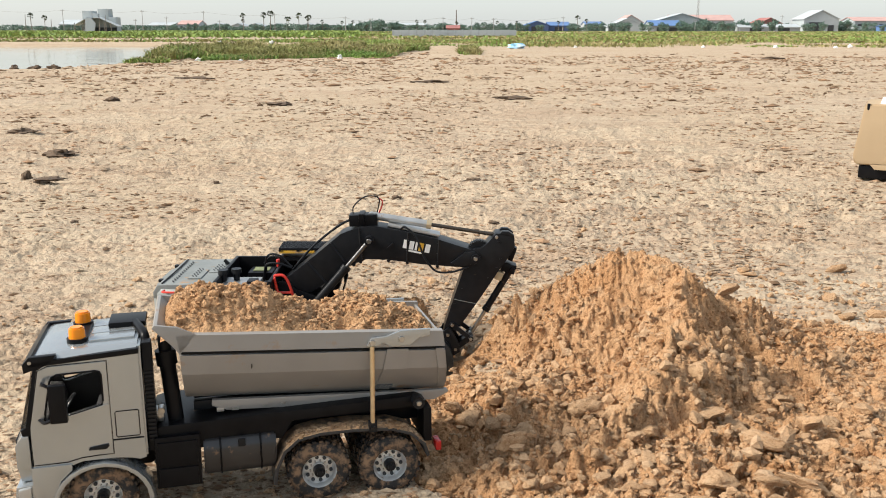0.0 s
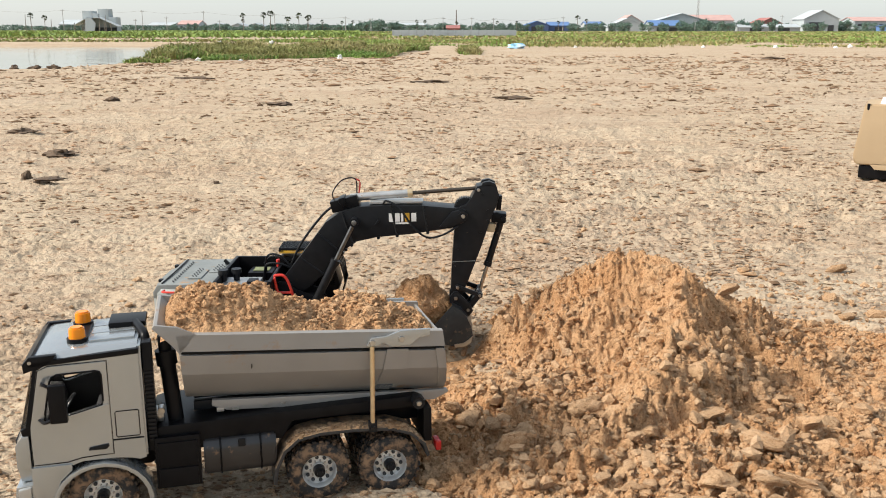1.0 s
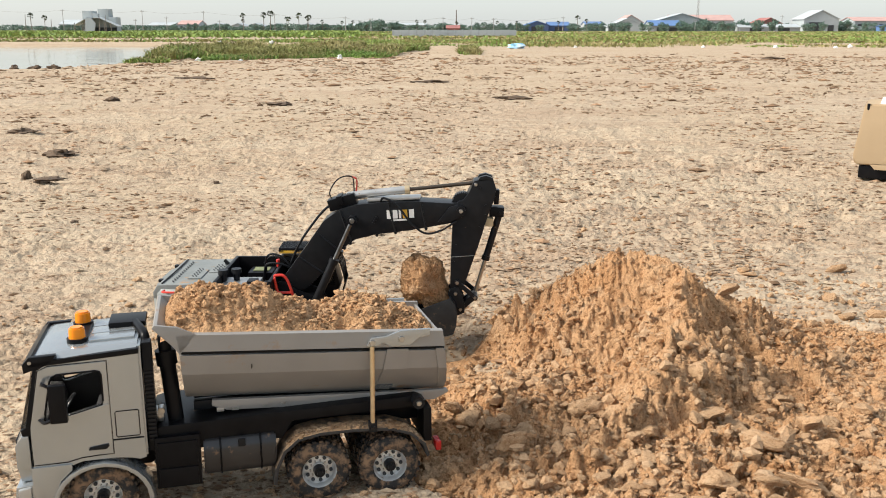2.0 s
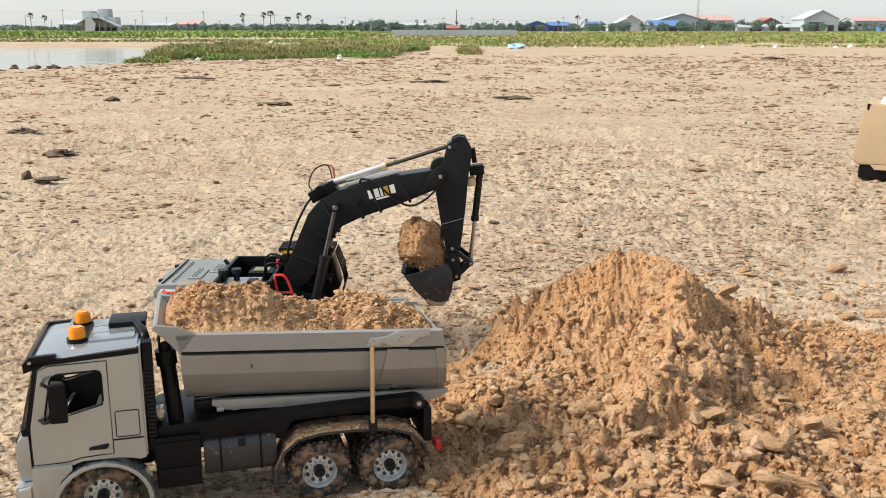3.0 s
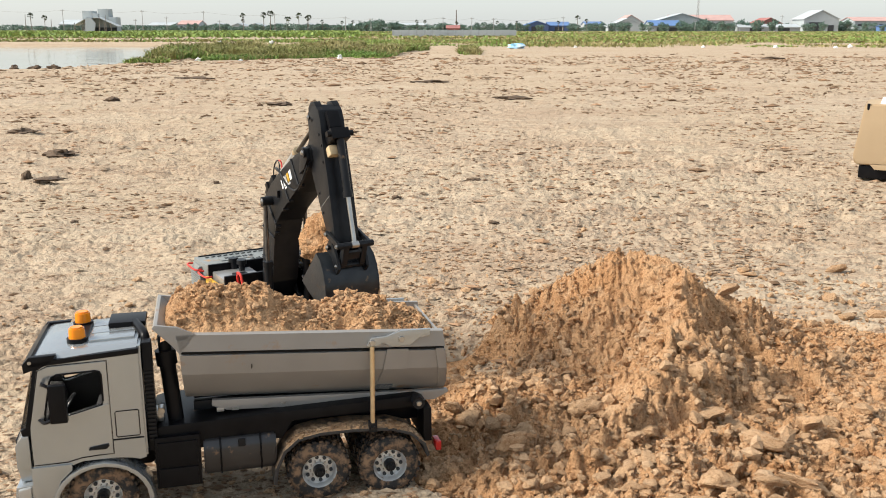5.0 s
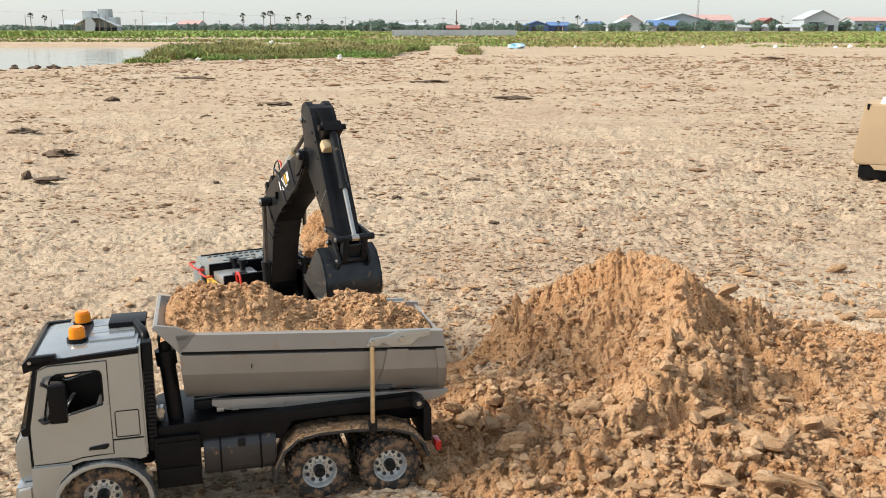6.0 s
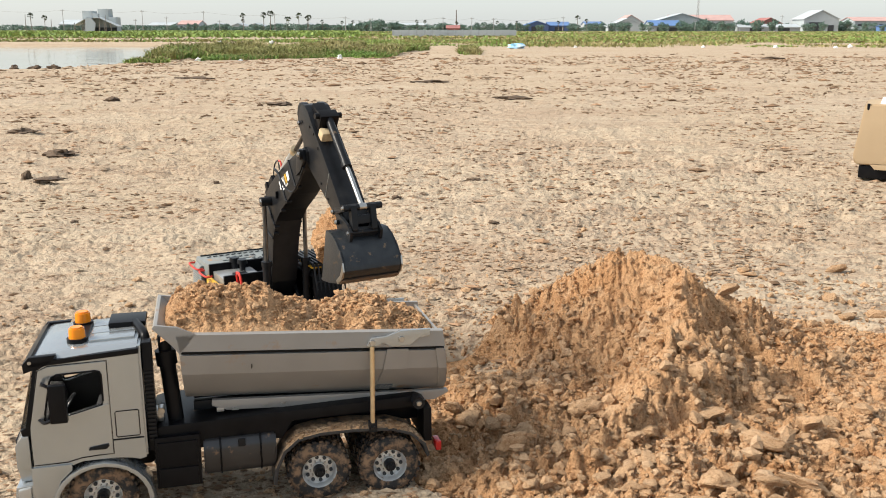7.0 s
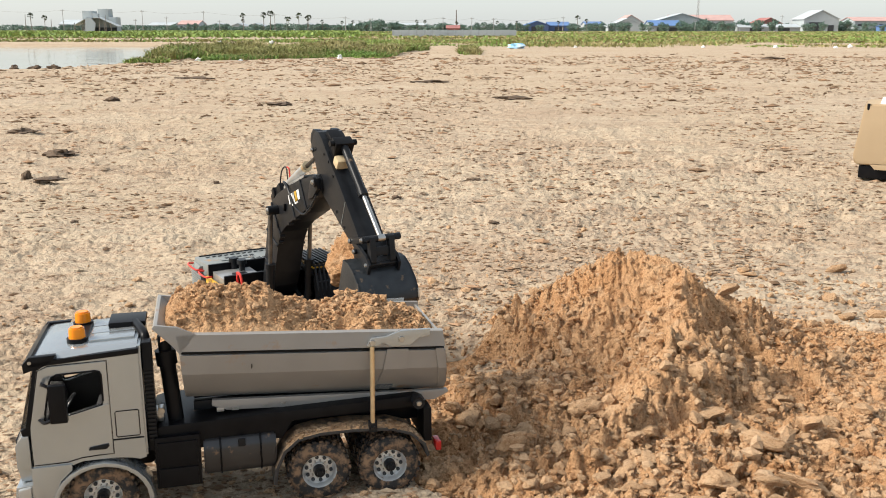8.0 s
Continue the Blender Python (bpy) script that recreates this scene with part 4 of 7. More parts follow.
def build_stick():
    outline = [(-0.0459, 0.0180), (-0.060, 0.0230), (-0.0640, 0.0334), (-0.0665, 0.050), (-0.0610, 0.0630), (-0.048, 0.0690), (-0.030, 0.0680), (0.0084, 0.0560), (0.0645, 0.0430), (0.14, 0.0225),
               (0.1567, 0.0170), (0.182, 0.0085), (0.186, -0.002), (0.183, -0.0085), (0.1633, -0.0115), (0.1153, -0.0135), (0.03, -0.0150), (0.009, -0.0155), (-0.008, -0.013), (-0.016, -0.006), (-0.020, 0.004), (-0.032, 0.012)]
    bm = bmesh.new()
    add_prism(bm, outline, -0.0225, 0.0225, 0.0012)
    stick = part("stick", bm, M_BLACK, excavator)
    for s in (-1, 1):
        bm = bmesh.new()
        add_prism(bm, [(-0.060, 0.030), (-0.063, 0.052), (-0.058, 0.065), (-0.069, 0.060), (-0.073, 0.047), (-0.069, 0.034)], s * 0.010, s * 0.0225, 0.001)
        part("head_lug", bm, M_BLACK, stick)
        for x, z in ((-0.045, 0.036), (0.008, 0.050), (-0.012, 0.050), (0.035, 0.040), (0.075, -0.004), (0.11, -0.008)):
            bm = bmesh.new()
            add_cyl(bm, (x, s * 0.0222, z), (x, s * 0.0238, z), 0.0026, seg=10)
            part("rivet", bm, M_BLACK, stick)
        screw(stick, STICK_TOP[0], s * 0.0240, STICK_TOP[1], 0.0038, s)
        screw(stick, LINK_PIN[0], s * 0.0320, LINK_PIN[1], 0.0038, s)
        screw(stick, STICK_L, s * 0.0340, 0.0, 0.0038, s)
        bm = bmesh.new()
        add_tube(bm, [(0.10, s * 0.0226, -0.013), (0.094, s * 0.0226, 0.034)], 0.0007, 5)
        part("panel_seam", bm, M_GREY, stick)
    bm = bmesh.new()
    add_cyl(bm, (-0.012, -0.010, 0.004), (-0.012, 0.010, 0.004), 0.021, seg=36)
    gear = part("pivot_gear", bm, M_BLACK, stick)
    bm = bmesh.new()
    for k in range(30):
        a = 2 * math.pi * k / 30
        add_box(bm, (-0.012 + 0.0216 * math.cos(a), 0, 0.004 + 0.0216 * math.sin(a)), (0.0026, 0.019, 0.0022), 0, Matrix.Rotation(-a, 4, "Y"))
    part("gear_teeth", bm, M_BLACK, gear)
    # cylinder mount and foam block on the back
    bm = bmesh.new()
    add_box(bm, (0.002, 0, 0.074), (0.020, 0.034, 0.030), 0.003)
    add_box(bm, (-0.028, 0, 0.072), (0.030, 0.022, 0.010), 0.002)
    add_cyl(bm, (0.002, -0.024, 0.083), (0.002, 0.024, 0.083), 0.005, seg=14)
    part("cylinder_mount", bm, M_PLASTIC, stick)
    bm = bmesh.new()
    add_box(bm, (0.024, -0.006, 0.060), (0.018, 0.024, 0.017), 0.004)
    part("foam_block", bm, material("yellow_foam", (0.52, 0.41, 0.25), (0.42, 0.32, 0.19), 0.95, scale=60, bump=0.4, bump_scale=300), stick, "yellowed foam block")
    bm = bmesh.new()
    add_cyl(bm, (STICK_TOP[0], -0.024, STICK_TOP[1]), (STICK_TOP[0], 0.024, STICK_TOP[1]), 0.004, seg=14)
    part("cross_pin", bm, M_BLACK, stick)
    bm = bmesh.new()
    add_cyl(bm, (STICK_L, -0.034, 0), (STICK_L, 0.034, 0), 0.0042, seg=14)
    part("cross_pin", bm, M_BLACK, stick)
    bm = bmesh.new()
    add_cyl(bm, (LINK_PIN[0], -0.032, LINK_PIN[1]), (LINK_PIN[0], 0.032, LINK_PIN[1]), 0.0038, seg=14)
    part("cross_pin", bm, M_BLACK, stick)
    return stick


stick = build_stick()


def build_bucket():
    prof = [(0.002, -0.012), (0.020, -0.006), (0.040, -0.008), (0.062, -0.016), (0.078, -0.027), (0.085, -0.040), (0.083, -0.053), (0.070, -0.071), (0.040, -0.090), (0.010, -0.104)]
    HW = 0.050
    T = 0.0028
    bm = bmesh.new()
    inner = []
    for i, (x, z) in enumerate(prof):
        a, b = prof[max(i - 1, 0)], prof[min(i + 1, len(prof) - 1)]
        dx, dz = b[0] - a[0], b[1] - a[1]
        l = math.hypot(dx, dz)
        inner.append((x + dz / l * T, z - dx / l * T))
    ring = prof + inner[::-1]
    add_prism(bm, ring, -HW, HW)
    bucket = part("bucket", bm, M_BUCKET, excavator, "scuffed black digging bucket", 30)
    for s in (-1, 1):
        bm = bmesh.new()
        add_prism(bm, prof, s * (HW - 0.003), s * (HW + 0.0015), 0.0008)
        part("side_plate", bm, M_BUCKET, bucket)
        bm = bmesh.new()
        add_prism(bm, [(0.078, -0.027), (0.086, -0.040), (0.084, -0.054), (0.071, -0.072), (0.065, -0.068), (0.076, -0.052), (0.078, -0.040)], s * HW, s * (HW + 0.003), 0.0008)
        part("wear_strip", bm, M_STEEL, bucket, "worn bright wear strip")
        bm = bmesh.new()
        add_prism(bm, [(-0.012, 0.006), (-0.006, 0.012), (0.030, 0.012), (0.046, 0.006), (0.048, -0.010), (0.020, -0.010), (-0.002, -0.016), (-0.010, -0.008)], s * 0.024, s * 0.029, 0.001)
        part("bucket_ear", bm, M_BLACK, bucket)
        screw(bucket, BUCKET_PIN, s * 0.029, 0.0, 0.0036, s)
    bm = bmesh.new()
    add_cyl(bm, (BUCKET_PIN, -0.027, 0), (BUCKET_PIN, 0.027, 0), 0.0042, seg=14)
    add_box(bm, (0.030, 0, -0.004), (0.020, 0.048, 0.007), 0.0015)
    part("ear_block", bm, M_BLACK, bucket)
    bm = bmesh.new()
    add_prism(bm, [(0.079, -0.058), (0.0835, -0.0580), (0.0755, -0.0700), (0.0715, -0.0690)], -HW - 0.001, HW + 0.001, 0.0008)
    part("heel_edge", bm, material("rusty_edge", (0.22, 0.13, 0.08), (0.10, 0.08, 0.06), 0.6, 0.4, 60), bucket, "rust-brown worn heel edge")
    for k in range(5):
        y = -0.042 + 0.021 * k
        bm = bmesh.new()
        add_prism(bm, [(0.014, -0.0985), (0.001, -0.1095), (-0.001, -0.1065), (0.007, -0.1005)], y - 0.006, y + 0.006, 0.0008)
        part("tooth", bm, M_BUCKET, bucket)
    return bucket


bucket = build_bucket()


def cylinder(name, r_barrel, l_barrel, r_rod, l_rod, mat_barrel, mat_rod, y=0.0, collar=True):
    """Barrel along +x from its pin, and a rod along -x from its own pin."""
    bm = bmesh.new()
    add_cyl(bm, (0.004, y, 0), (l_barrel, y, 0), r_barrel, seg=20)
    add_cyl(bm, (0, y - r_barrel * 0.8, 0), (0, y + r_barrel * 0.8, 0), r_barrel * 0.9, seg=14)
    b = part("cylinder_barrel", bm, mat_barrel, excavator)
    if collar:
        bm = bmesh.new()
        add_cyl(bm, (l_barrel - 0.007, y, 0), (l_barrel + 0.003, y, 0), r_barrel * 1.2, seg=20)
        part("barrel_collar", bm, M_BRASS if mat_barrel is M_ALU else M_BLACK, b, "brass end collar" if mat_barrel is M_ALU else "")
    bm = bmesh.new()
    add_cyl(bm, (-l_rod, y, 0), (-0.003, y, 0), r_rod, seg=14)
    add_cyl(bm, (0, y - r_rod * 1.6, 0), (0, y + r_rod * 1.6, 0), r_rod * 1.5, seg=14)
    r = part("cylinder_rod", bm, mat_rod, excavator)
    return b, r


boom_cyls = [cylinder("boom", 0.0085, 0.105, 0.0042, 0.135, M_BLACK, M_ROD, s * 0.041) for s in (-1, 1)]
arm_cyl = cylinder("arm", 0.0080, 0.122, 0.0040, 0.135, M_ALU, M_THREAD)
dip_cyl = cylinder("dipper", 0.0070, 0.105, 0.0040, 0.105, M_BLACK, M_STEEL)


def build_links():
    bm = bmesh.new()
    for s in (-1, 1):
        add_prism(bm, [(-0.006, 0.0), (-0.003, 0.005), (0.044, 0.0045), (0.054, 0.003), (0.055, -0.003), (0.045, -0.0045), (-0.003, -0.005)], s * 0.026, s * 0.031, 0.0008)
    add_cyl(bm, (LINK_A, -0.034, 0), (LINK_A, 0.034, 0), 0.0055, seg=14)
    a = part("guide_link", bm, M_BLACK, excavator)
    screw(a, LINK_A, -0.034, 0, 0.0036, -1)
    bm = bmesh.new()
    for s in (-1, 1):
        add_prism(bm, [(-0.006, 0.0), (-0.003, 0.006), (0.036, 0.006), (0.046, 0.0), (0.036, -0.006), (-0.003, -0.006)], s * 0.012, s * 0.022, 0.001)
    add_box(bm, (0.020, 0, 0), (0.014, 0.036, 0.007), 0.001)
    b = part("bucket_link", bm, M_BLACK, excavator)
    return a, b


guide_link, bucket_link = build_links()


def clod(name, size, seed, mat, label, category, centre=(0, 0, 0), freq=2.2):
    """A broken lump of sand with crumbly relief."""
    bm = bmesh.new()
    bmesh.ops.create_icosphere(bm, subdivisions=6, radius=1.0)
    off = Vector((seed * 5.3, seed * 1.7, 0))
    for v in bm.verts:
        n = v.co.copy()
        k = 1 + 0.30 * noise.noise(n * 1.3 + off) + 0.16 * noise.noise(n * 3.1 + off) + 0.09 * noise.noise(n * 7.0 + off) + 0.09 * abs(noise.noise(n * 14.0 + off)) + 0.05 * noise.noise(n * 30 + off)
        v.co = Vector((n.x * size[0] * k + centre[0], n.y * size[1] * k + centre[1], n.z * size[2] * k + centre[2]))
    ob = new(name, link_mesh(name, bm, mat, 180))
    return tagged(ob, label, category)


soil = clod("sand_clod", (0.058, 0.044, 0.047), 5, M_HEAP, "damp clod of sand scooped in the excavator bucket", "sand clod", (-0.034, 0.0, -0.058))


# ---------- dump truck ----------
truck = thing("dump_truck", pose(TRUCK_AT.x, TRUCK_AT.y, 0, TRUCK_ROLL, 0, TRUCK_YAW), "silver toy dump truck with grey tipper bed, loaded with sand", "dump truck")
TW = 0.155


def build_wheel():
    """Wheel round the y axis, outer face towards -y."""
    bm = bmesh.new()
    add_lathe(bm, [(0.0235, 0.003), (0.0240, 0.000), (0.0225, 0.002), (0.0215, 0.010), (0.019, 0.012), (0.010, 0.0115), (0.0095, 0.007), (0.0, 0.007)], 36)
    rim = bm
    w = part("wheel", rim, material("cast_rim", (0.78, 0.79, 0.78), (0.66, 0.67, 0.66), 0.33, 0.6, 60, dust=0.24, dust_scale=70), truck, "silver rim")
    bm = bmesh.new()
    prof = [(0.0235, 0.001), (0.0250, -0.0015), (0.0300, -0.003), (0.0360, -0.0025), (0.0398, 0.000), (0.0420, 0.0035), (0.0425, 0.009), (0.0425, 0.021), (0.0415, 0.026), (0.038, 0.029), (0.024, 0.029)]
    add_lathe(bm, prof, 60)
    tyre = part("tyre", bm, M_RUBBER, w, "black tyre caked with dried mud")
    bm = bmesh.new()
    for k in range(30):
        a = 2 * math.pi * k / 30
        for y in (0.007, 0.022):
            aa = a + (0.1 if y > 0.01 else 0)
            add_box(bm, (0.0428 * math.cos(aa), y, 0.0428 * math.sin(aa)), (0.003, 0.011, 0.0055), 0.0, Matrix.Rotation(-aa, 4, "Y"))
    part("tread", bm, M_RUBBER, w)
    bm = bmesh.new()
    add_cyl(bm, (0, 0.008, 0), (0, -0.003, 0), 0.0085, 0.0075, 20)
    add_cyl(bm, (0, -0.003, 0), (0, -0.006, 0), 0.0045, 0.004, 6)
    part("hub", bm, M_BLACK, w)
    hole = bmesh.new()
    add_cyl(hole, (0, 0.0112, 0), (0, 0.0090, 0), 0.0026, seg=12)
    hm = link_mesh("rim_hole", hole, M_DARK)
    nut = bmesh.new()
    add_cyl(nut, (0, 0.012, 0), (0, 0.008, 0), 0.0013, seg=6)
    nm = link_mesh("wheel_nut", nut, M_STEEL)
    for k in range(10):
        a = 2 * math.pi * k / 10
        o = new("rim_hole", hm)
        o.parent = w
        o.matrix_basis = pose(0.0172 * math.cos(a), 0, 0.0172 * math.sin(a))
        o = new("wheel_nut", nm)
        o.parent = w
        o.matrix_basis = pose(0.0120 * math.cos(a + 0.3), 0, 0.0120 * math.sin(a + 0.3))
    return w


def build_wheels():
    w = build_wheel()
    w.matrix_basis = pose(0.0, 0.0, 0.0445, 0, 20, 0)
    spots = [(0.2829, 0, 0.0420, 0, 47, 0), (0.3827, 0, 0.0380, 0, 5, 0)]
    for x, z in ((0.0, 0.0445), (0.2829, 0.0420), (0.3827, 0.0380)):
        spots.append((x, TW, z, 0, 33, 180))
    for x, z in ((0.2829, 0.0420), (0.3827, 0.0380)):
        spots.append((x, 0.062, z, 0, 0, 180))
        spots.append((x, TW - 0.062, z, 0, 0, 0))
    for s in spots:
        copy_thing(w, pose(*s))
    for x in (0.0, 0.2829, 0.3827):
        bm = bmesh.new()
        add_cyl(bm, (x, 0.012, 0.0410), (x, TW - 0.012, 0.0410), 0.006, seg=14)
        if x > 0.1:
            bmesh.ops.create_uvsphere(bm, u_segments=16, v_segments=10, radius=0.018, matrix=Matrix.Translation((x, TW / 2, 0.0395)))
        part("axle", bm, M_BLACK, truck)


build_wheels()


def build_chassis():
    for y in (0.055, TW - 0.055):
        bm = bmesh.new()
        add_prism(bm, [(-0.06, 0.062), (0.06, 0.062), (0.09, 0.085), (0.44, 0.085), (0.445, 0.105), (0.435, 0.128), (0.075, 0.128), (0.05, 0.10), (-0.06, 0.10)], y - 0.006, y + 0.006, 0.001)
        part("chassis_rail", bm, M_PLASTIC, truck)
    bm = bmesh.new()
    add_prism(bm, [(0.066, 0.092), (0.235, 0.092), (0.25, 0.116), (0.43, 0.118), (0.437, 0.128), (0.425, 0.134), (0.080, 0.128), (0.066, 0.124)], 0.012, TW - 0.012, 0.002)
    part("chassis_deck", bm, M_PLASTIC, truck)
    # hoist cradle rail under the bed
    bm = bmesh.new()
    add_box(bm, (0.27, 0.055, 0.138), (0.30, 0.012, 0.012), 0.001)
    add_box(bm, (0.27, TW - 0.055, 0.138), (0.30, 0.012, 0.012), 0.001)
    part("sub_frame", bm, M_BLACK, truck)
    for x in (0.155, 0.175, 0.215, 0.24):
        bm = bmesh.new()
        add_box(bm, (x, 0.036, 0.136), (0.010, 0.012, 0.006), 0.001)
        part("bracket", bm, M_ALU, truck, "bare metal bracket")
    bm = bmesh.new()
    add_box(bm, (0.075, 0.045, 0.134), (0.012, 0.03, 0.012), 0.001)
    add_cyl(bm, (0.078, 0.03, 0.142), (0.078, 0.045, 0.142), 0.005, seg=12)
    part("hose_fitting", bm, M_STEEL, truck, "bare steel hydraulic fitting")
    # battery box with door
    bm = bmesh.new()
    add_box(bm, (0.097, 0.022, 0.079), (0.058, 0.036, 0.072), 0.002)
    box = part("battery_box", bm, M_PLASTIC, truck)
    bm = bmesh.new()
    add_box(bm, (0.097, 0.003, 0.092), (0.050, 0.003, 0.032), 0.001)
    part("box_door", bm, M_PLASTIC, box)
    bm = bmesh.new()
    add_box(bm, (0.097, 0.003, 0.059), (0.050, 0.003, 0.024), 0.001)
    part("box_door", bm, M_PLASTIC, box)
    # fuel tank
    bm = bmesh.new()
    prof = []
    for k in range(24):
        a = 2 * math.pi * k / 24
        ca, sa = math.cos(a), math.sin(a)
        prof.append((0.026 * math.copysign(abs(ca) ** 0.55, ca), 0.0265 * math.copysign(abs(sa) ** 0.55, sa)))
    A = [bm.verts.new((0.130, 0.028 + y, 0.0785 + z)) for y, z in prof]
    B = [bm.verts.new((0.226, 0.028 + y, 0.0785 + z)) for y, z in prof]
    bm.faces.new(A)
    bm.faces.new(B[::-1])
    for i in range(24):
        bm.faces.new((A[i], A[(i + 1) % 24], B[(i + 1) % 24], B[i]))
    bmesh.ops.bevel(bm, geom=[e for e in bm.edges if len(e.link_faces) == 2 and any(len(f.verts) > 4 for f in e.link_faces)], offset=0.002, segments=2, affect="EDGES")
    tank = part("fuel_tank", bm, material("dull_steel_tank", (0.055, 0.055, 0.057), (0.04, 0.04, 0.042), 0.30, 0.6, 15, dust=0.26, dust_scale=40), truck, "dull grey fuel tank dusted with mud")
    for x in (0.152, 0.205):
        bm = bmesh.new()
        add_tube(bm, [(x, 0.028 + y * 1.03, 0.0785 + z * 1.03) for y, z in prof], 0.0013, 6, True)
        part("tank_strap", bm, M_PLASTIC, tank)
    bm = bmesh.new()
    add_box(bm, (0.180, 0.0005, 0.098), (0.010, 0.003, 0.011), 0.0015)
    part("tank_cap", bm, M_BLACK, tank)
    # rear mudguards
    for y0, y1 in ((-0.006, 0.045), (TW - 0.045, TW + 0.006)):
        bm = bmesh.new()
        outer, inner = [], []
        path = [(0.226, 0.030), (0.228, 0.052), (0.238, 0.076), (0.256, 0.092), (0.285, 0.0985), (0.33, 0.1005), (0.385, 0.0985), (0.412, 0.090), (0.432, 0.073), (0.438, 0.055)]
        for i, (x, z) in enumerate(path):
            a, b = path[max(i - 1, 0)], path[min(i + 1, len(path) - 1)]
            dx, dz = b[0] - a[0], b[1] - a[1]
            l = math.hypot(dx, dz)
            outer.append((x - dz / l * 0.0035, z + dx / l * 0.0035))
            inner.append((x + dz / l * 0.001, z - dx / l * 0.001))
        add_prism(bm, outer + inner[::-1], y0, y1, 0.0008)
        bm.transform(Matrix.Translation((0.28, 0, 0.097)) @ Matrix.Rotation(radians(2.5), 4, "Y") @ Matrix.Translation((-0.28, 0, -0.097)))
        guard = part("mudguard", bm, M_MUDDY, truck, "black mudguard with mud lying on top")
        rng = random.Random(31 if y0 < 0 else 32)
        bm = bmesh.new()
        for k in range(420):
            u = rng.uniform(2.2, len(path) - 2.3)
            i = int(u)
            x = path[i][0] + (path[i + 1][0] - path[i][0]) * (u - i)
            z = path[i][1] + (path[i + 1][1] - path[i][1]) * (u - i)
            r = 0.0011 * (1 / max(rng.random(), 0.03)) ** 0.45
            c = Vector((x, rng.uniform(y0 + 0.002, y0 + 0.030) if y0 < 0 else rng.uniform(y1 - 0.030, y1 - 0.002), z + 0.0040))
            bmesh.ops.create_icosphere(bm, subdivisions=1, radius=r, matrix=Matrix.Translation(c) @ Matrix.Diagonal((rng.uniform(0.8, 1.5), rng.uniform(0.8, 1.4), 0.7, 1)))
        bm.transform(Matrix.Translation((0.28, 0, 0.097)) @ Matrix.Rotation(radians(2.5), 4, "Y") @ Matrix.Translation((-0.28, 0, -0.097)))
        tagged(part("mud_crust", bm, M_RUBBLE, guard, "sandy mud crumbs"), kind="stuff")
    bm = bmesh.new()
    add_box(bm, (0.440, TW / 2, 0.090), (0.012, TW * 0.9, 0.05), 0.002)
    part("rear_crossmember", bm, M_PLASTIC, truck)
    for y in (0.010, TW - 0.010):
        bm = bmesh.new()
        add_box(bm, (0.4535, y, 0.060), (0.008, 0.024, 0.013), 0.0015)
        part("tail_light", bm, M_REDLENS, truck, "red tail light")


build_chassis()


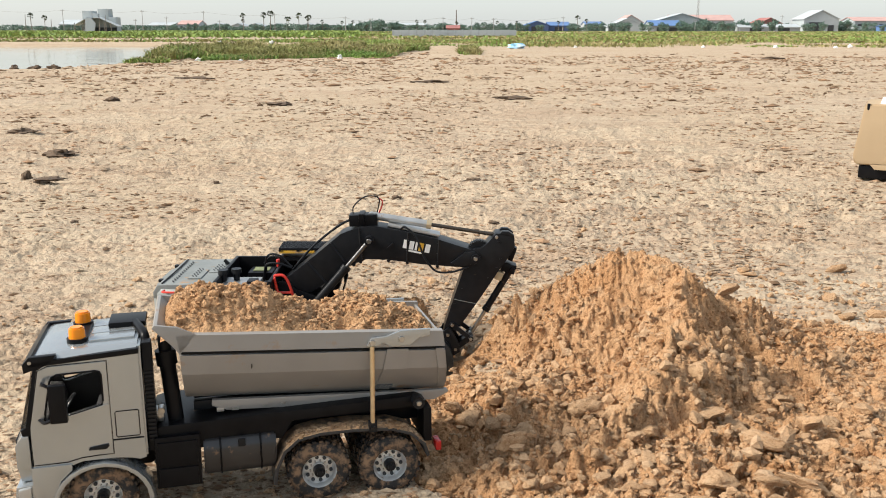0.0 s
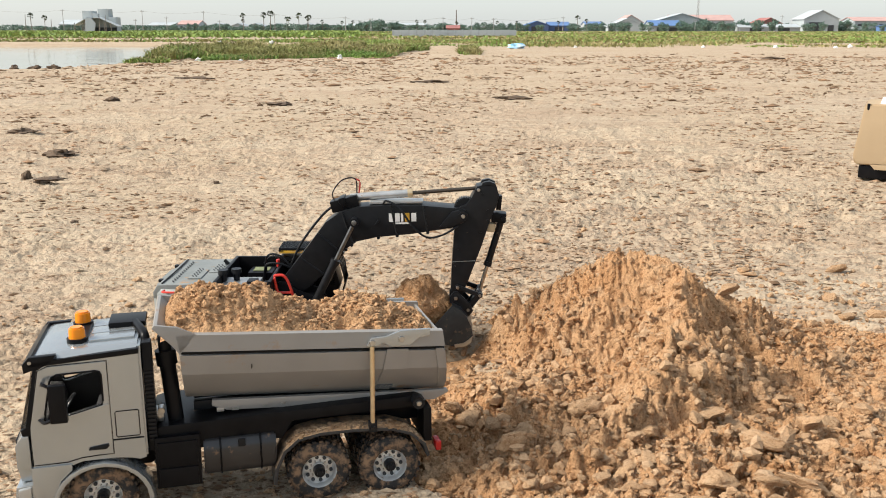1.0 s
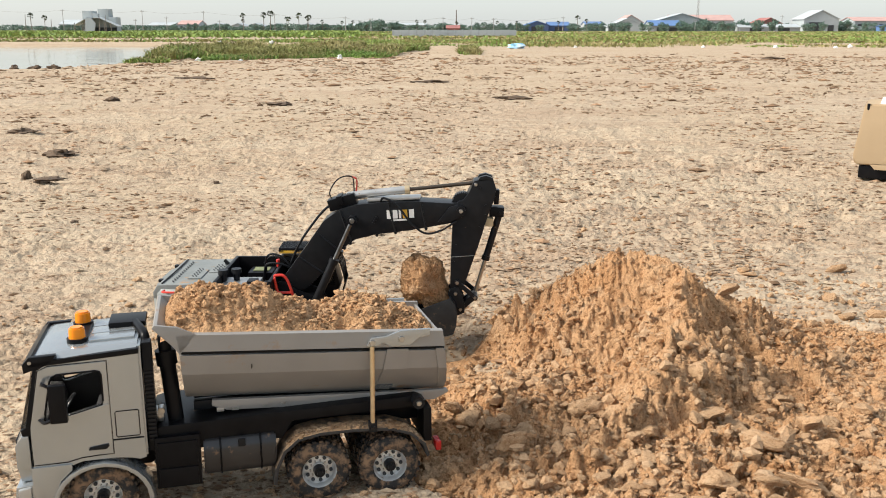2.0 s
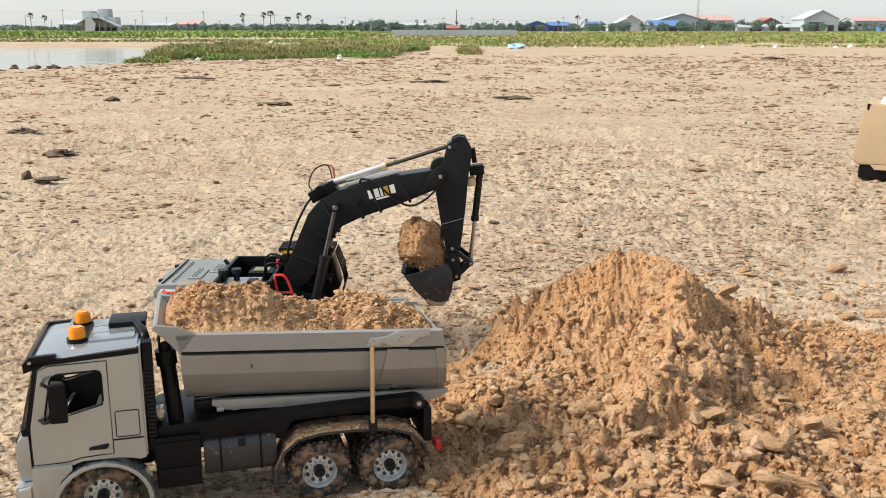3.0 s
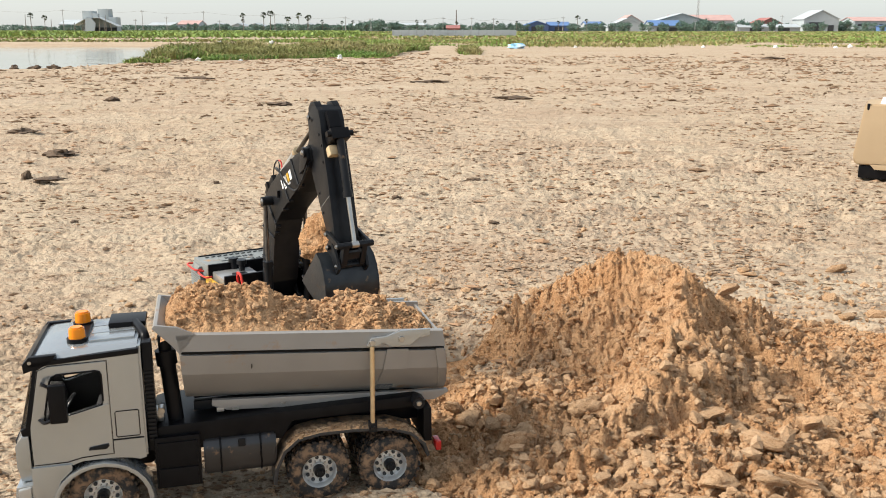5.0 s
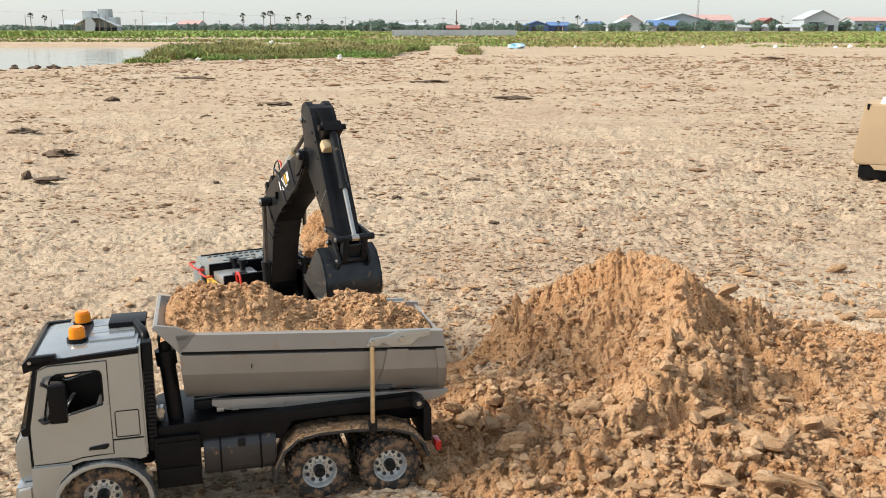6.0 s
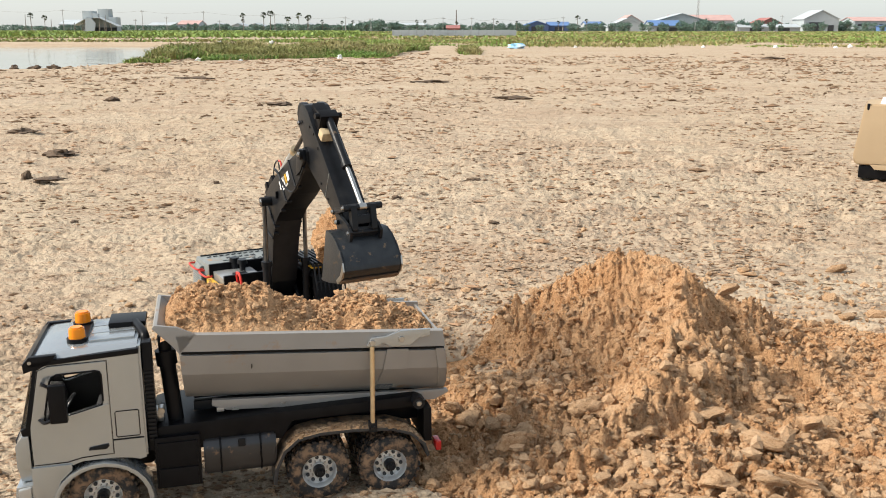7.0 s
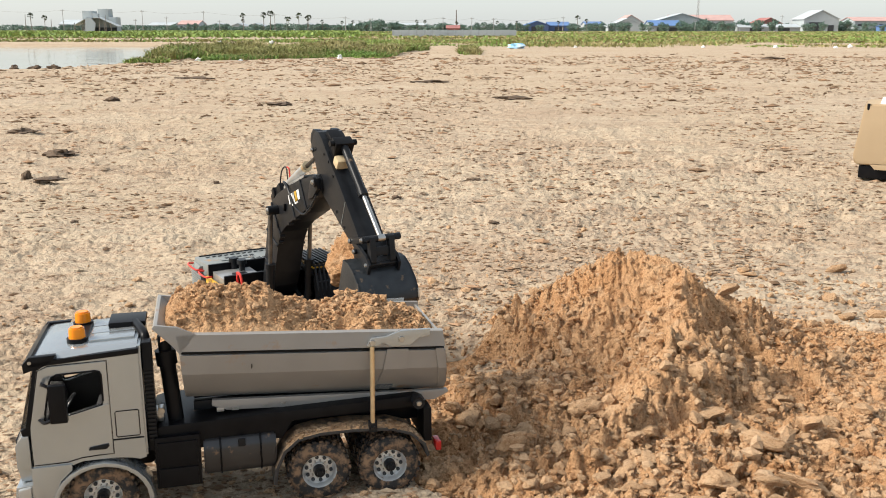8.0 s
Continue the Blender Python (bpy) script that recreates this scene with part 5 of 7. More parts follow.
def build_bed():
    """Tipper bed: faceted sides, sloping ends; falls a little towards the tail."""
    bed_turn = Matrix.Translation((0.11, 0, 0.23)) @ Matrix.Rotation(radians(3.9), 4, "Y") @ Matrix.Translation((-0.11, 0, -0.23))

    def x_front(z):
        return 0.108 + (0.23 - z) * 0.10 if z < 0.232 else 0.108 - (z - 0.232) * 0.2

    def x_rear(z):
        return 0.459 + (0.258 - z) * 0.20

    half = [(0.000, 0.2565), (-0.003, 0.2555), (-0.003, 0.2330), (0.0035, 0.2315), (0.0035, 0.2285), (-0.001, 0.2270), (0.0055, 0.1990), (0.0230, 0.1725), (0.0480, 0.1530)]
    full = half + [(TW - y, z) for y, z in reversed(half)]
    T = 0.003
    inner = [(0.006, 0.2565), (0.006, 0.23), (0.010, 0.199), (0.027, 0.1750), (0.050, 0.157)]
    inner_full = inner + [(TW - y, z) for y, z in reversed(inner)]
    ring = full + inner_full[::-1]
    bm = bmesh.new()
    A = [bm.verts.new((x_front(z), y, z)) for y, z in ring]
    B = [bm.verts.new((x_rear(z), y, z)) for y, z in ring]
    n = len(ring)
    for i in range(n):
        bm.faces.new((A[i], A[(i + 1) % n], B[(i + 1) % n], B[i]))
    for S in (A, B):
        k = len(full)
        m = len(inner_full)
        fa, fi = S[:k], S[k:][::-1]
        # close the rim between outer and inner skins
        f = bm.faces.new(S)
        bmesh.ops.triangulate(bm, faces=[f])
    bm.transform(bed_turn)
    bed = part("tipper_bed", bm, M_BED, truck, "dusty grey faceted tipper bed", 20)
    for fn, s in ((x_front, 1), (x_rear, -1)):
        bm = bmesh.new()
        pr = [p for p in inner_full]
        a = [bm.verts.new((fn(z) + s * 0.0015, y, min(z, 0.252))) for y, z in pr]
        b = [bm.verts.new((fn(z) + s * 0.0050, y, min(z, 0.252))) for y, z in pr]
        bm.faces.new(a)
        bm.faces.new(b[::-1])
        for i in range(len(pr)):
            bm.faces.new((a[i], a[(i + 1) % len(pr)], b[(i + 1) % len(pr)], b[i]))
        bm.transform(bed_turn)
        part("headboard" if s > 0 else "tailgate", bm, M_BED, bed)
    # flared guard over the front end, on both sides and across
    for y0, y1 in ((-0.003, 0.002), (TW - 0.002, TW + 0.003)):
        bm = bmesh.new()
        add_prism(bm, [(0.1085, 0.2290), (0.1285, 0.2560), (0.105, 0.2660), (0.076, 0.2690), (0.074, 0.2640), (0.098, 0.2420)], y0, y1, 0.0008)
        bm.transform(bed_turn)
        part("front_guard", bm, M_BED, bed)
    bm = bmesh.new()
    add_prism(bm, [(0.074, 0.264), (0.076, 0.269), (0.080, 0.269), (0.113, 0.234), (0.109, 0.231)], 0.002, TW - 0.002, 0.0006)
    bm.transform(bed_turn)
    part("front_guard", bm, M_BED, bed)
    for y0, y1 in ((-0.0008, 0.0040), (TW - 0.0040, TW + 0.0008)):
        bm = bmesh.new()
        add_prism(bm, [(0.110, 0.2290), (0.110, 0.2312), (0.463, 0.2312), (0.4635, 0.2290)], y0, y1)
        bm.transform(bed_turn)
        part("rail_seam", bm, M_PLASTIC, bed, "dark seam under the rail")
    # tail frame posts, arm and plates on both sides
    for s, y in ((-1, -0.001), (1, TW + 0.001)):
        for name, rows, mat, label in (("side_rib", [(0.2300, 0.382, 0.412), (0.1990, 0.379, 0.411), (0.1735, 0.375, 0.408), (0.1590, 0.372, 0.404)], M_BED, ""),
                                       ("side_rib", [(0.2300, 0.451, 0.462), (0.1990, 0.458, 0.468), (0.1735, 0.464, 0.474), (0.1590, 0.467, 0.478)], M_BED, ""),
                                       ("step_plate", [(0.1700, 0.376, 0.399), (0.1585, 0.374, 0.397)], M_CAB, "pale grey plate")):
            bm = bmesh.new()
            proud = 0.0022 if name == "side_rib" else 0.0050
            out, back = [], []
            for z, x0, x1 in rows:
                yy = float(np.interp(z, [p[1] for p in half[5:]][::-1], [p[0] for p in half[5:]][::-1]))
                for lay, d in ((out, proud), (back, -0.001)):
                    y2 = yy - d if s < 0 else TW - yy + d
                    lay.append((bm.verts.new((x0, y2, z)), bm.verts.new((x1, y2, z))))
            for p in range(len(rows) - 1):
                for lay in (out, back):
                    bm.faces.new((lay[p][0], lay[p][1], lay[p + 1][1], lay[p + 1][0]))
                for e in (0, 1):
                    bm.faces.new((out[p][e], out[p + 1][e], back[p + 1][e], back[p][e]))
            for p in (0, -1):
                bm.faces.new((out[p][0], out[p][1], back[p][1], back[p][0]))
            bm.transform(bed_turn)
            part(name, bm, mat, bed, label, 20)
        bm = bmesh.new()
        add_prism(bm, [(0.352, 0.2360), (0.358, 0.2480), (0.378, 0.2500), (0.398, 0.2580), (0.440, 0.2600), (0.440, 0.2505), (0.425, 0.2480), (0.413, 0.2370), (0.385, 0.2360), (0.375, 0.2410), (0.365, 0.2360)], y + s * 0.002, y + s * 0.007, 0.001)
        bm.transform(bed_turn)
        arm = part("tailgate_arm", bm, M_CAB, bed, "pale blue-grey tailgate arm")
        for x, z in ((0.3595, 0.2415), (0.4000, 0.2460)):
            bm = bmesh.new()
            add_cyl(bm, (x, y + s * 0.007, z), (x, y + s * 0.0095, z), 0.0042, 0.0036, 14)
            bm.transform(bed_turn)
            part("bolt", bm, M_STEEL, bed, "bright bolt head")
        bm = bmesh.new()
        add_cyl(bm, (0.3595, y + s * 0.006, 0.2195), (0.3580, y + s * 0.006, 0.109), 0.0034, seg=14)
        part("brass_strut", bm, M_BRASS, truck, "brass strut")
        bm = bmesh.new()
        add_box(bm, (0.3580, y + s * 0.004, 0.103), (0.012, 0.009, 0.016), 0.002)
        add_cyl(bm, (0.3580, y + s * 0.008, 0.102), (0.3580, y + s * 0.011, 0.102), 0.003, seg=12)
        part("strut_foot", bm, M_BLACK, truck)
        bm = bmesh.new()
        add_cyl(bm, (0.425, y - s * 0.02, 0.1280), (0.425, y + s * 0.002, 0.1280), 0.0085, seg=18)
        part("hinge_boss", bm, M_BLACK, truck)
        screw(truck, 0.425, y + s * 0.002, 0.1280, 0.0042, s)
    # long skirt beam under the bed
    for y0 in (0.030, TW - 0.038):
        bm = bmesh.new()
        add_prism(bm, [(0.150, 0.1450), (0.170, 0.1385), (0.462, 0.1420), (0.483, 0.1530), (0.481, 0.1570), (0.150, 0.1530)], y0, y0 + 0.008, 0.001)
        bm.transform(bed_turn)
        part("bed_beam", bm, M_BED, bed)
    bm = bmesh.new()
    add_box(bm, (0.2, -0.0022, 0.211), (0.0015, 0.0006, 0.006))
    bm.transform(bed_turn)
    part("paint_scratch", bm, M_PLASTIC, bed)
    # hoist ram behind the cab
    bm = bmesh.new()
    add_cyl(bm, (0.097, TW / 2 - 0.040, 0.118), (0.089, TW / 2 - 0.040, 0.222), 0.0105, seg=24)
    add_cyl(bm, (0.090, TW / 2 - 0.040, 0.206), (0.0885, TW / 2 - 0.040, 0.226), 0.0135, seg=24)
    add_cyl(bm, (0.0885, TW / 2 - 0.040, 0.226), (0.088, TW / 2 - 0.040, 0.246), 0.0085, seg=20)
    part("hoist_ram", bm, M_PLASTIC, truck, "black telescopic hoist ram")


build_bed()


def build_cab():
    X0, XR = -0.098, 0.058
    door_hole = [(-0.0600, 0.1600), (-0.0590, 0.1670), (-0.0500, 0.2100), (-0.0470, 0.2155), (-0.0410, 0.2182), (0.0050, 0.2190), (0.0092, 0.2175), (0.0110, 0.2135),
                 (0.0110, 0.1780), (0.0095, 0.1738), (0.0050, 0.1715), (-0.0500, 0.1572), (-0.0570, 0.1565)]
    side_outline = [(-0.0790, 0.0900), (-0.0790, 0.1500), (-0.0640, 0.2250), (-0.0520, 0.2320), (XR - 0.001, 0.2380), (XR, 0.0950), (0.050, 0.0930), (0.040, 0.0960), (0.020, 0.0985), (-0.020, 0.0985), (-0.040, 0.0920), (-0.0520, 0.0800), (-0.0600, 0.0780)]
    bm = bmesh.new()
    add_box(bm, (0.0, TW / 2, 0.098), (0.11, TW - 0.02, 0.012), 0.002)
    cab = part("cab_floor", bm, M_PLASTIC, truck)
    for y0, y1, tag in ((-0.004, 0.0015, 1), (TW + 0.004, TW - 0.0015, -1)):
        bm = bmesh.new()
        add_plate(bm, side_outline, [door_hole], y0, y1)
        part("cab_side", bm, M_CAB, truck, "silver cab side with open window")
        s = tag
        bm = bmesh.new()
        add_plate(bm, [(-0.074, 0.1000), (-0.074, 0.1500), (-0.060, 0.2235), (0.054, 0.2330), (0.054, 0.1000)], [door_hole], y1 + s * 0.0006, y1 + s * 0.0030)
        part("door_lining", bm, M_SEAT, truck, "black inner door lining")
        # door skin with pressed outline
        bm = bmesh.new()
        add_plate(bm, [(-0.0775, 0.1005), (-0.0775, 0.1500), (-0.0625, 0.2235), (-0.0510, 0.2290), (0.0175, 0.2300), (0.0175, 0.1060), (0.0, 0.1060), (-0.02, 0.1050), (-0.038, 0.1010)], [door_hole], y0 - s * 0.0012, y0 + s * 0.0002)
        door = part("cab_door", bm, M_CAB, truck, "silver cab door with open window")
        for name, loop in (("door_seam", [(-0.0785, 0.0995), (-0.0785, 0.1500), (-0.0632, 0.2245), (-0.0512, 0.2300), (0.0185, 0.2310), (0.0185, 0.1045), (0.0, 0.1045), (-0.02, 0.1035), (-0.038, 0.0995)]),
                           ("locker_seam", [(0.0235, 0.1280), (0.0235, 0.1600), (0.0250, 0.1615), (0.0510, 0.1615), (0.0525, 0.1600), (0.0525, 0.1280), (0.0510, 0.1265), (0.0250, 0.1265)]),
                           ("sill_seam", [(0.0190, 0.1235), (0.0570, 0.1235), (0.0570, 0.1228), (0.0190, 0.1228)])):
            bm = bmesh.new()
            add_tube(bm, [(x, y0 - s * 0.0003, z) for x, z in loop], 0.0007, 6, True)
            part(name, bm, M_PLASTIC, door, "dark panel seam")
        bm = bmesh.new()
        add_tube(bm, [(x, y0 - s * 0.001, z) for x, z in door_hole], 0.0014, 6, True)
        part("window_seal", bm, M_PLASTIC, door)
        bm = bmesh.new()
        add_prism(bm, [(-0.0120, 0.1130), (-0.0100, 0.1170), (0.0130, 0.1200), (0.0140, 0.1165), (0.0100, 0.1125)], y0 - s * 0.0010, y0 - s * 0.0030, 0.001)
        part("door_handle", bm, M_BLACK, door)
        # character line
        bm = bmesh.new()
        add_prism(bm, [(-0.050, 0.158), (0.017, 0.1745), (0.017, 0.1720), (-0.045, 0.1560)], y0 - s * 0.0008, y0 - s * 0.0032, 0.0008)
        part("door_crease", bm, M_CAB, door)
        # black roof gutter strip
        bm = bmesh.new()
        add_prism(bm, [(-0.074, 0.2300), (-0.072, 0.2360), (XR, 0.2440), (XR, 0.2370)], y0 - s * 0.0015, y1, 0.0006)
        part("roof_gutter", bm, M_PLASTIC, truck)
        # wheel arch
        bm = bmesh.new()
        out, inn = [], []
        for k in range(15):
            a = math.pi * (1.02 - 1.08 * k / 14)
            out.append((0.002 + 0.062 * math.cos(a), 0.0400 + 0.0560 * math.sin(a)))
            inn.append((0.002 + 0.0560 * math.cos(a), 0.0400 + 0.0505 * math.sin(a)))
        out[-1], inn[-1] = (0.066, 0.022), (0.057, 0.024)
        add_prism(bm, out + inn[::-1], y0 - s * 0.008, y0 + s * 0.030, 0.0014)
        part("wheel_arch", bm, M_CAB, truck, "pale silver wheel arch")
        # step panel before the wheel
        bm = bmesh.new()
        add_prism(bm, [(-0.0815, 0.0370), (-0.0600, 0.0370), (-0.0570, 0.0480), (-0.0480, 0.0750), (-0.0330, 0.0890), (-0.0330, 0.0970), (-0.0815, 0.0970)], y0 - s * 0.003, y0 + s * 0.02, 0.0012)
        part("step_panel", bm, M_CAB, truck)
        bm = bmesh.new()
        add_box(bm, (-0.067, y0 - s * 0.003, 0.048), (0.026, 0.004, 0.009), 0.001)
        part("step_tread", bm, M_PLASTIC, truck)
        # mirror
        bm = bmesh.new()
        add_box(bm, (-0.040, y0 - s * 0.018, 0.1860), (0.021, 0.010, 0.050), 0.003)
        mir = part("wing_mirror", bm, M_PLASTIC, truck, "black wing mirror")
        bm = bmesh.new()
        add_tube(bm, curve([(-0.060, y0, 0.206), (-0.056, y0 - s * 0.014, 0.211), (-0.046, y0 - s * 0.018, 0.206)], 6), 0.0022)
        part("mirror_arm", bm, M_PLASTIC, mir)
        bm = bmesh.new()
        add_tube(bm, curve([(-0.066, y0, 0.160), (-0.058, y0 - s * 0.012, 0.160), (-0.046, y0 - s * 0.018, 0.166)], 6), 0.0022)
        part("mirror_arm", bm, M_PLASTIC, mir)
        # corner air deflector and headlight
        bm = bmesh.new()
        add_prism(bm, [(-0.0985, 0.0950), (-0.0985, 0.1270), (-0.0900, 0.1400), (-0.0810, 0.1400), (-0.0810, 0.0950)], y0, y0 + s * 0.02, 0.003)
        part("corner_panel", bm, M_CAB, truck)
        bm = bmesh.new()
        add_prism(bm, [(-0.1010, 0.0480), (-0.1000, 0.0680), (-0.0840, 0.0700), (-0.0850, 0.0450)], y0 - s * 0.001, y0 + s * 0.030, 0.003)
        part("headlight", bm, M_ALU, truck, "clear silvery headlight")
    # front face and bumper
    bm = bmesh.new()
    add_prism(bm, [(-0.0980, 0.0720), (-0.1010, 0.0900), (-0.0995, 0.1250), (-0.0900, 0.1480), (-0.0800, 0.1480), (-0.0800, 0.0720)], 0.012, TW - 0.012, 0.003)
    part("front_grille_panel", bm, M_CAB, truck)
    bm = bmesh.new()
    for k in range(4):
        add_box(bm, (-0.1015, TW / 2, 0.088 + k * 0.011), (0.004, 0.10, 0.005), 0.001)
    part("grille", bm, M_PLASTIC, truck)
    bm = bmesh.new()
    add_prism(bm, [(-0.1030, 0.0270), (-0.1060, 0.0450), (-0.1030, 0.0700), (-0.0820, 0.0720), (-0.0800, 0.0270)], 0.0, TW, 0.003)
    part("front_bumper", bm, M_CAB, truck)
    # windscreen with black frame
    bm = bmesh.new()
    a, b = (-0.0895, 0.1500), (-0.0690, 0.2300)
    add_prism(bm, [a, b, (b[0] + 0.0015, b[1]), (a[0] + 0.0015, a[1])], 0.010, TW - 0.010)
    part("windscreen", bm, M_GLASS, truck, "dusty tinted windscreen").visible_shadow = False
    for y0, y1 in ((-0.003, 0.010), (TW - 0.010, TW + 0.003)):
        bm = bmesh.new()
        add_prism(bm, [(-0.0840, 0.1500), (-0.0675, 0.2310), (-0.0615, 0.2310), (-0.0765, 0.1520), (-0.0780, 0.1400), (-0.0885, 0.1400), (-0.0900, 0.1480)], y0, y1, 0.0012)
        part("windscreen_pillar", bm, M_PLASTIC, truck)
    for y0, y1 in ((-0.0005, 0.0095), (TW - 0.0095, TW + 0.0005)):
        bm = bmesh.new()
        add_prism(bm, [(-0.0893, 0.1505), (-0.0695, 0.2300), (-0.0678, 0.2300), (-0.0843, 0.1505)], y0, y1, 0.0008)
        part("windscreen_corner", bm, M_GLASS, truck, "curved tinted windscreen corner").visible_shadow = False
    for y0, y1 in ((-0.0055, 0.004), (TW - 0.004, TW + 0.0055)):
        bm = bmesh.new()
        add_prism(bm, [(-0.0790, 0.2225), (-0.0800, 0.2340), (-0.0720, 0.2430), (-0.0400, 0.2440), (-0.0460, 0.2330), (-0.0600, 0.2290)], y0, y1, 0.0014)
        part("visor_wing", bm, M_PLASTIC, truck)
    bm = bmesh.new()
    add_box(bm, (-0.0850, TW / 2, 0.146), (0.012, TW - 0.01, 0.010), 0.002)
    part("windscreen_sill", bm, M_PLASTIC, truck)
    # roof shell
    bm = bmesh.new()
    prof = [(-0.0720, 0.2310), (-0.0690, 0.2400), (-0.0580, 0.2430), (-0.0300, 0.2460), (0.0560, 0.2480), (0.0570, 0.2390)]
    rows = []
    for y, k in zip([-0.002, 0.004, 0.016, TW / 2, TW - 0.016, TW - 0.004, TW + 0.002], [0.0, 0.55, 0.93, 1.06, 0.93, 0.55, 0.0]):
        rows.append([bm.verts.new((x, y, 0.2385 + (z - 0.2385) * k if z > 0.2385 else z)) for x, z in prof])
    for p, q in zip(rows, rows[1:]):
        for i in range(len(prof) - 1):
            bm.faces.new((p[i], p[i + 1], q[i + 1], q[i]))
        bm.faces.new((p[-1], p[0], q[0], q[-1]))
    roof = part("roof", bm, M_CAB, truck, "silver domed roof", 50)
    bm = bmesh.new()
    add_prism(bm, [(-0.0780, 0.2230), (-0.0790, 0.2360), (-0.0690, 0.2440), (-0.0640, 0.2300)], -0.004, TW + 0.004, 0.0015)
    visor = part("sun_visor", bm, M_PLASTIC, truck, "black sun visor")
    screw(visor, -0.071, -0.004, 0.236, 0.0028, -1)
    # roof rack panels
    for y in (0.045, 0.0775, 0.110):
        bm = bmesh.new()
        add_box(bm, (0.024, y, 0.2482), (0.056, 0.030, 0.003), 0.001, Matrix.Rotation(radians(-1.5), 4, "Y"))
        part("roof_panel", bm, M_CAB, roof)
    bm = bmesh.new()
    add_box(bm, (-0.018, 0.0775, 0.2475), (0.022, 0.09, 0.004), 0.0015)
    part("beacon_bar", bm, M_PLASTIC, roof)
    for x, y in ((-0.019, 0.040), (-0.020, 0.115)):
        bm = bmesh.new()
        add_cyl(bm, (x, y, 0.2440), (x, y, 0.2515), 0.0130, seg=24)
        base = part("beacon_base", bm, M_PLASTIC, roof)
        bm = bmesh.new()
        add_cyl(bm, (x, y, 0.2515), (x, y, 0.2660), 0.0105, 0.0096, 24)
        bmesh.ops.bevel(bm, geom=[e for e in bm.edges if e.verts[0].co.z > 0.2655 and e.verts[1].co.z > 0.2655], offset=0.002, segments=2, affect="EDGES")
        part("beacon_lens", bm, M_AMBER, base, "orange beacon lens")
    # rear wall, stack and air filter
    bm = bmesh.new()
    add_box(bm, (0.0575, TW / 2, 0.17), (0.005, TW - 0.006, 0.15), 0.001)
    part("rear_wall", bm, M_CAB, truck)
    bm = bmesh.new()
    add_box(bm, (0.067, 0.018, 0.172), (0.012, 0.020, 0.150), 0.003)
    part("exhaust_pipe", bm, M_PLASTIC, truck)
    bm = bmesh.new()
    for k in range(18):
        add_box(bm, (0.0675, 0.0075, 0.113 + k * 0.0055), (0.010, 0.002, 0.0028))
    part("stack_guard", bm, M_BLACK, truck)
    bm = bmesh.new()
    add_tube(bm, curve([(0.064, 0.030, 0.200), (0.065, 0.032, 0.240), (0.062, 0.045, 0.2500), (0.050, 0.085, 0.2530)], 8), 0.0060, 12)
    add_box(bm, (0.040, 0.100, 0.2530), (0.048, 0.05, 0.008), 0.003)
    part("air_intake", bm, M_PLASTIC, truck, "black air intake over the roof")
    # inside
    for y in (0.045, TW - 0.045):
        bm = bmesh.new()
        add_box(bm, (0.012, y, 0.130), (0.045, 0.046, 0.016), 0.004)
        add_box(bm, (0.036, y, 0.168), (0.014, 0.046, 0.070), 0.005, Matrix.Rotation(radians(8), 4, "Y"))
        part("seat", bm, M_SEAT, truck, "dark seat")
    bm = bmesh.new()
    add_prism(bm, [(-0.078, 0.105), (-0.078, 0.160), (-0.058, 0.158), (-0.052, 0.140), (-0.058, 0.105)], 0.008, TW - 0.008, 0.003)
    part("dashboard", bm, M_SEAT, truck)
    bm = bmesh.new()
    ring = [(-0.040 + 0.010 * math.cos(a), 0.045 + 0.018 * math.sin(a), 0.158 + 0.014 * math.cos(a)) for a in (2 * math.pi * k / 20 for k in range(20))]
    add_tube(bm, ring, 0.0018, 6, True)
    add_tube(bm, [(-0.060, 0.045, 0.146), (-0.040, 0.045, 0.158)], 0.002, 6)
    part("steering_wheel", bm, M_BLACK, truck)


build_cab()


def build_load():
    """Heaped sand in the bed."""
    xs, ys = np.arange(0.085, 0.462, 0.0022), np.arange(0.006, TW - 0.005, 0.0022)
    X, Y = np.meshgrid(xs, ys)

    def bell(cx, cy, sx, sy, p=2.0):
        return np.exp(-(np.abs((X - cx) / sx) ** p) - (np.abs((Y - cy) / sy) ** p))

    Z = 0.246 - (X - 0.11) * 0.0663
    m = 0.046 * bell(0.205, 0.085, 0.078, 0.085, 2.2) + 0.030 * bell(0.125, 0.085, 0.050, 0.090, 2.2) + 0.034 * bell(0.365, 0.088, 0.058, 0.085, 2.2)
    rough = fbm(X * 40, Y * 40, 4, 61) * 0.016 + (np.abs(fbm(X * 75, Y * 75, 3, 63)) - 0.2) * 0.012 + fbm(X * 230, Y * 230, 2, 66) * 0.002
    edge = np.clip(np.minimum(Y - 0.006, TW - 0.005 - Y) / 0.035, 0, 1) * np.clip((X - 0.080) / 0.02, 0, 1) * np.clip((0.462 - X) / 0.03, 0, 1)
    Z = Z + m * (0.5 + 0.5 * edge) + rough * (0.4 + 0.6 * edge) - 0.004 * (1 - edge)
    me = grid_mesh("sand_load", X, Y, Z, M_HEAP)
    ob = new("sand_load", me)
    ob.matrix_basis = truck.matrix_basis
    tagged(ob, "heaped damp sand filling the tipper bed", "sand load")
    rng = np.random.default_rng(12)
    k = 2400
    ix, iy = rng.integers(6, X.shape[1] - 6, k), rng.integers(6, X.shape[0] - 6, k)
    r = 0.0013 * (1 / np.maximum(rng.random(k), 0.02)) ** 0.40
    P = np.stack([X[iy, ix], Y[iy, ix]], 1)
    c = crumbs("load_crumbs", P, Z[iy, ix], r, M_CRUMB_H, "loose crumbs on the sand load", 13)
    c.matrix_basis = truck.matrix_basis


build_load()


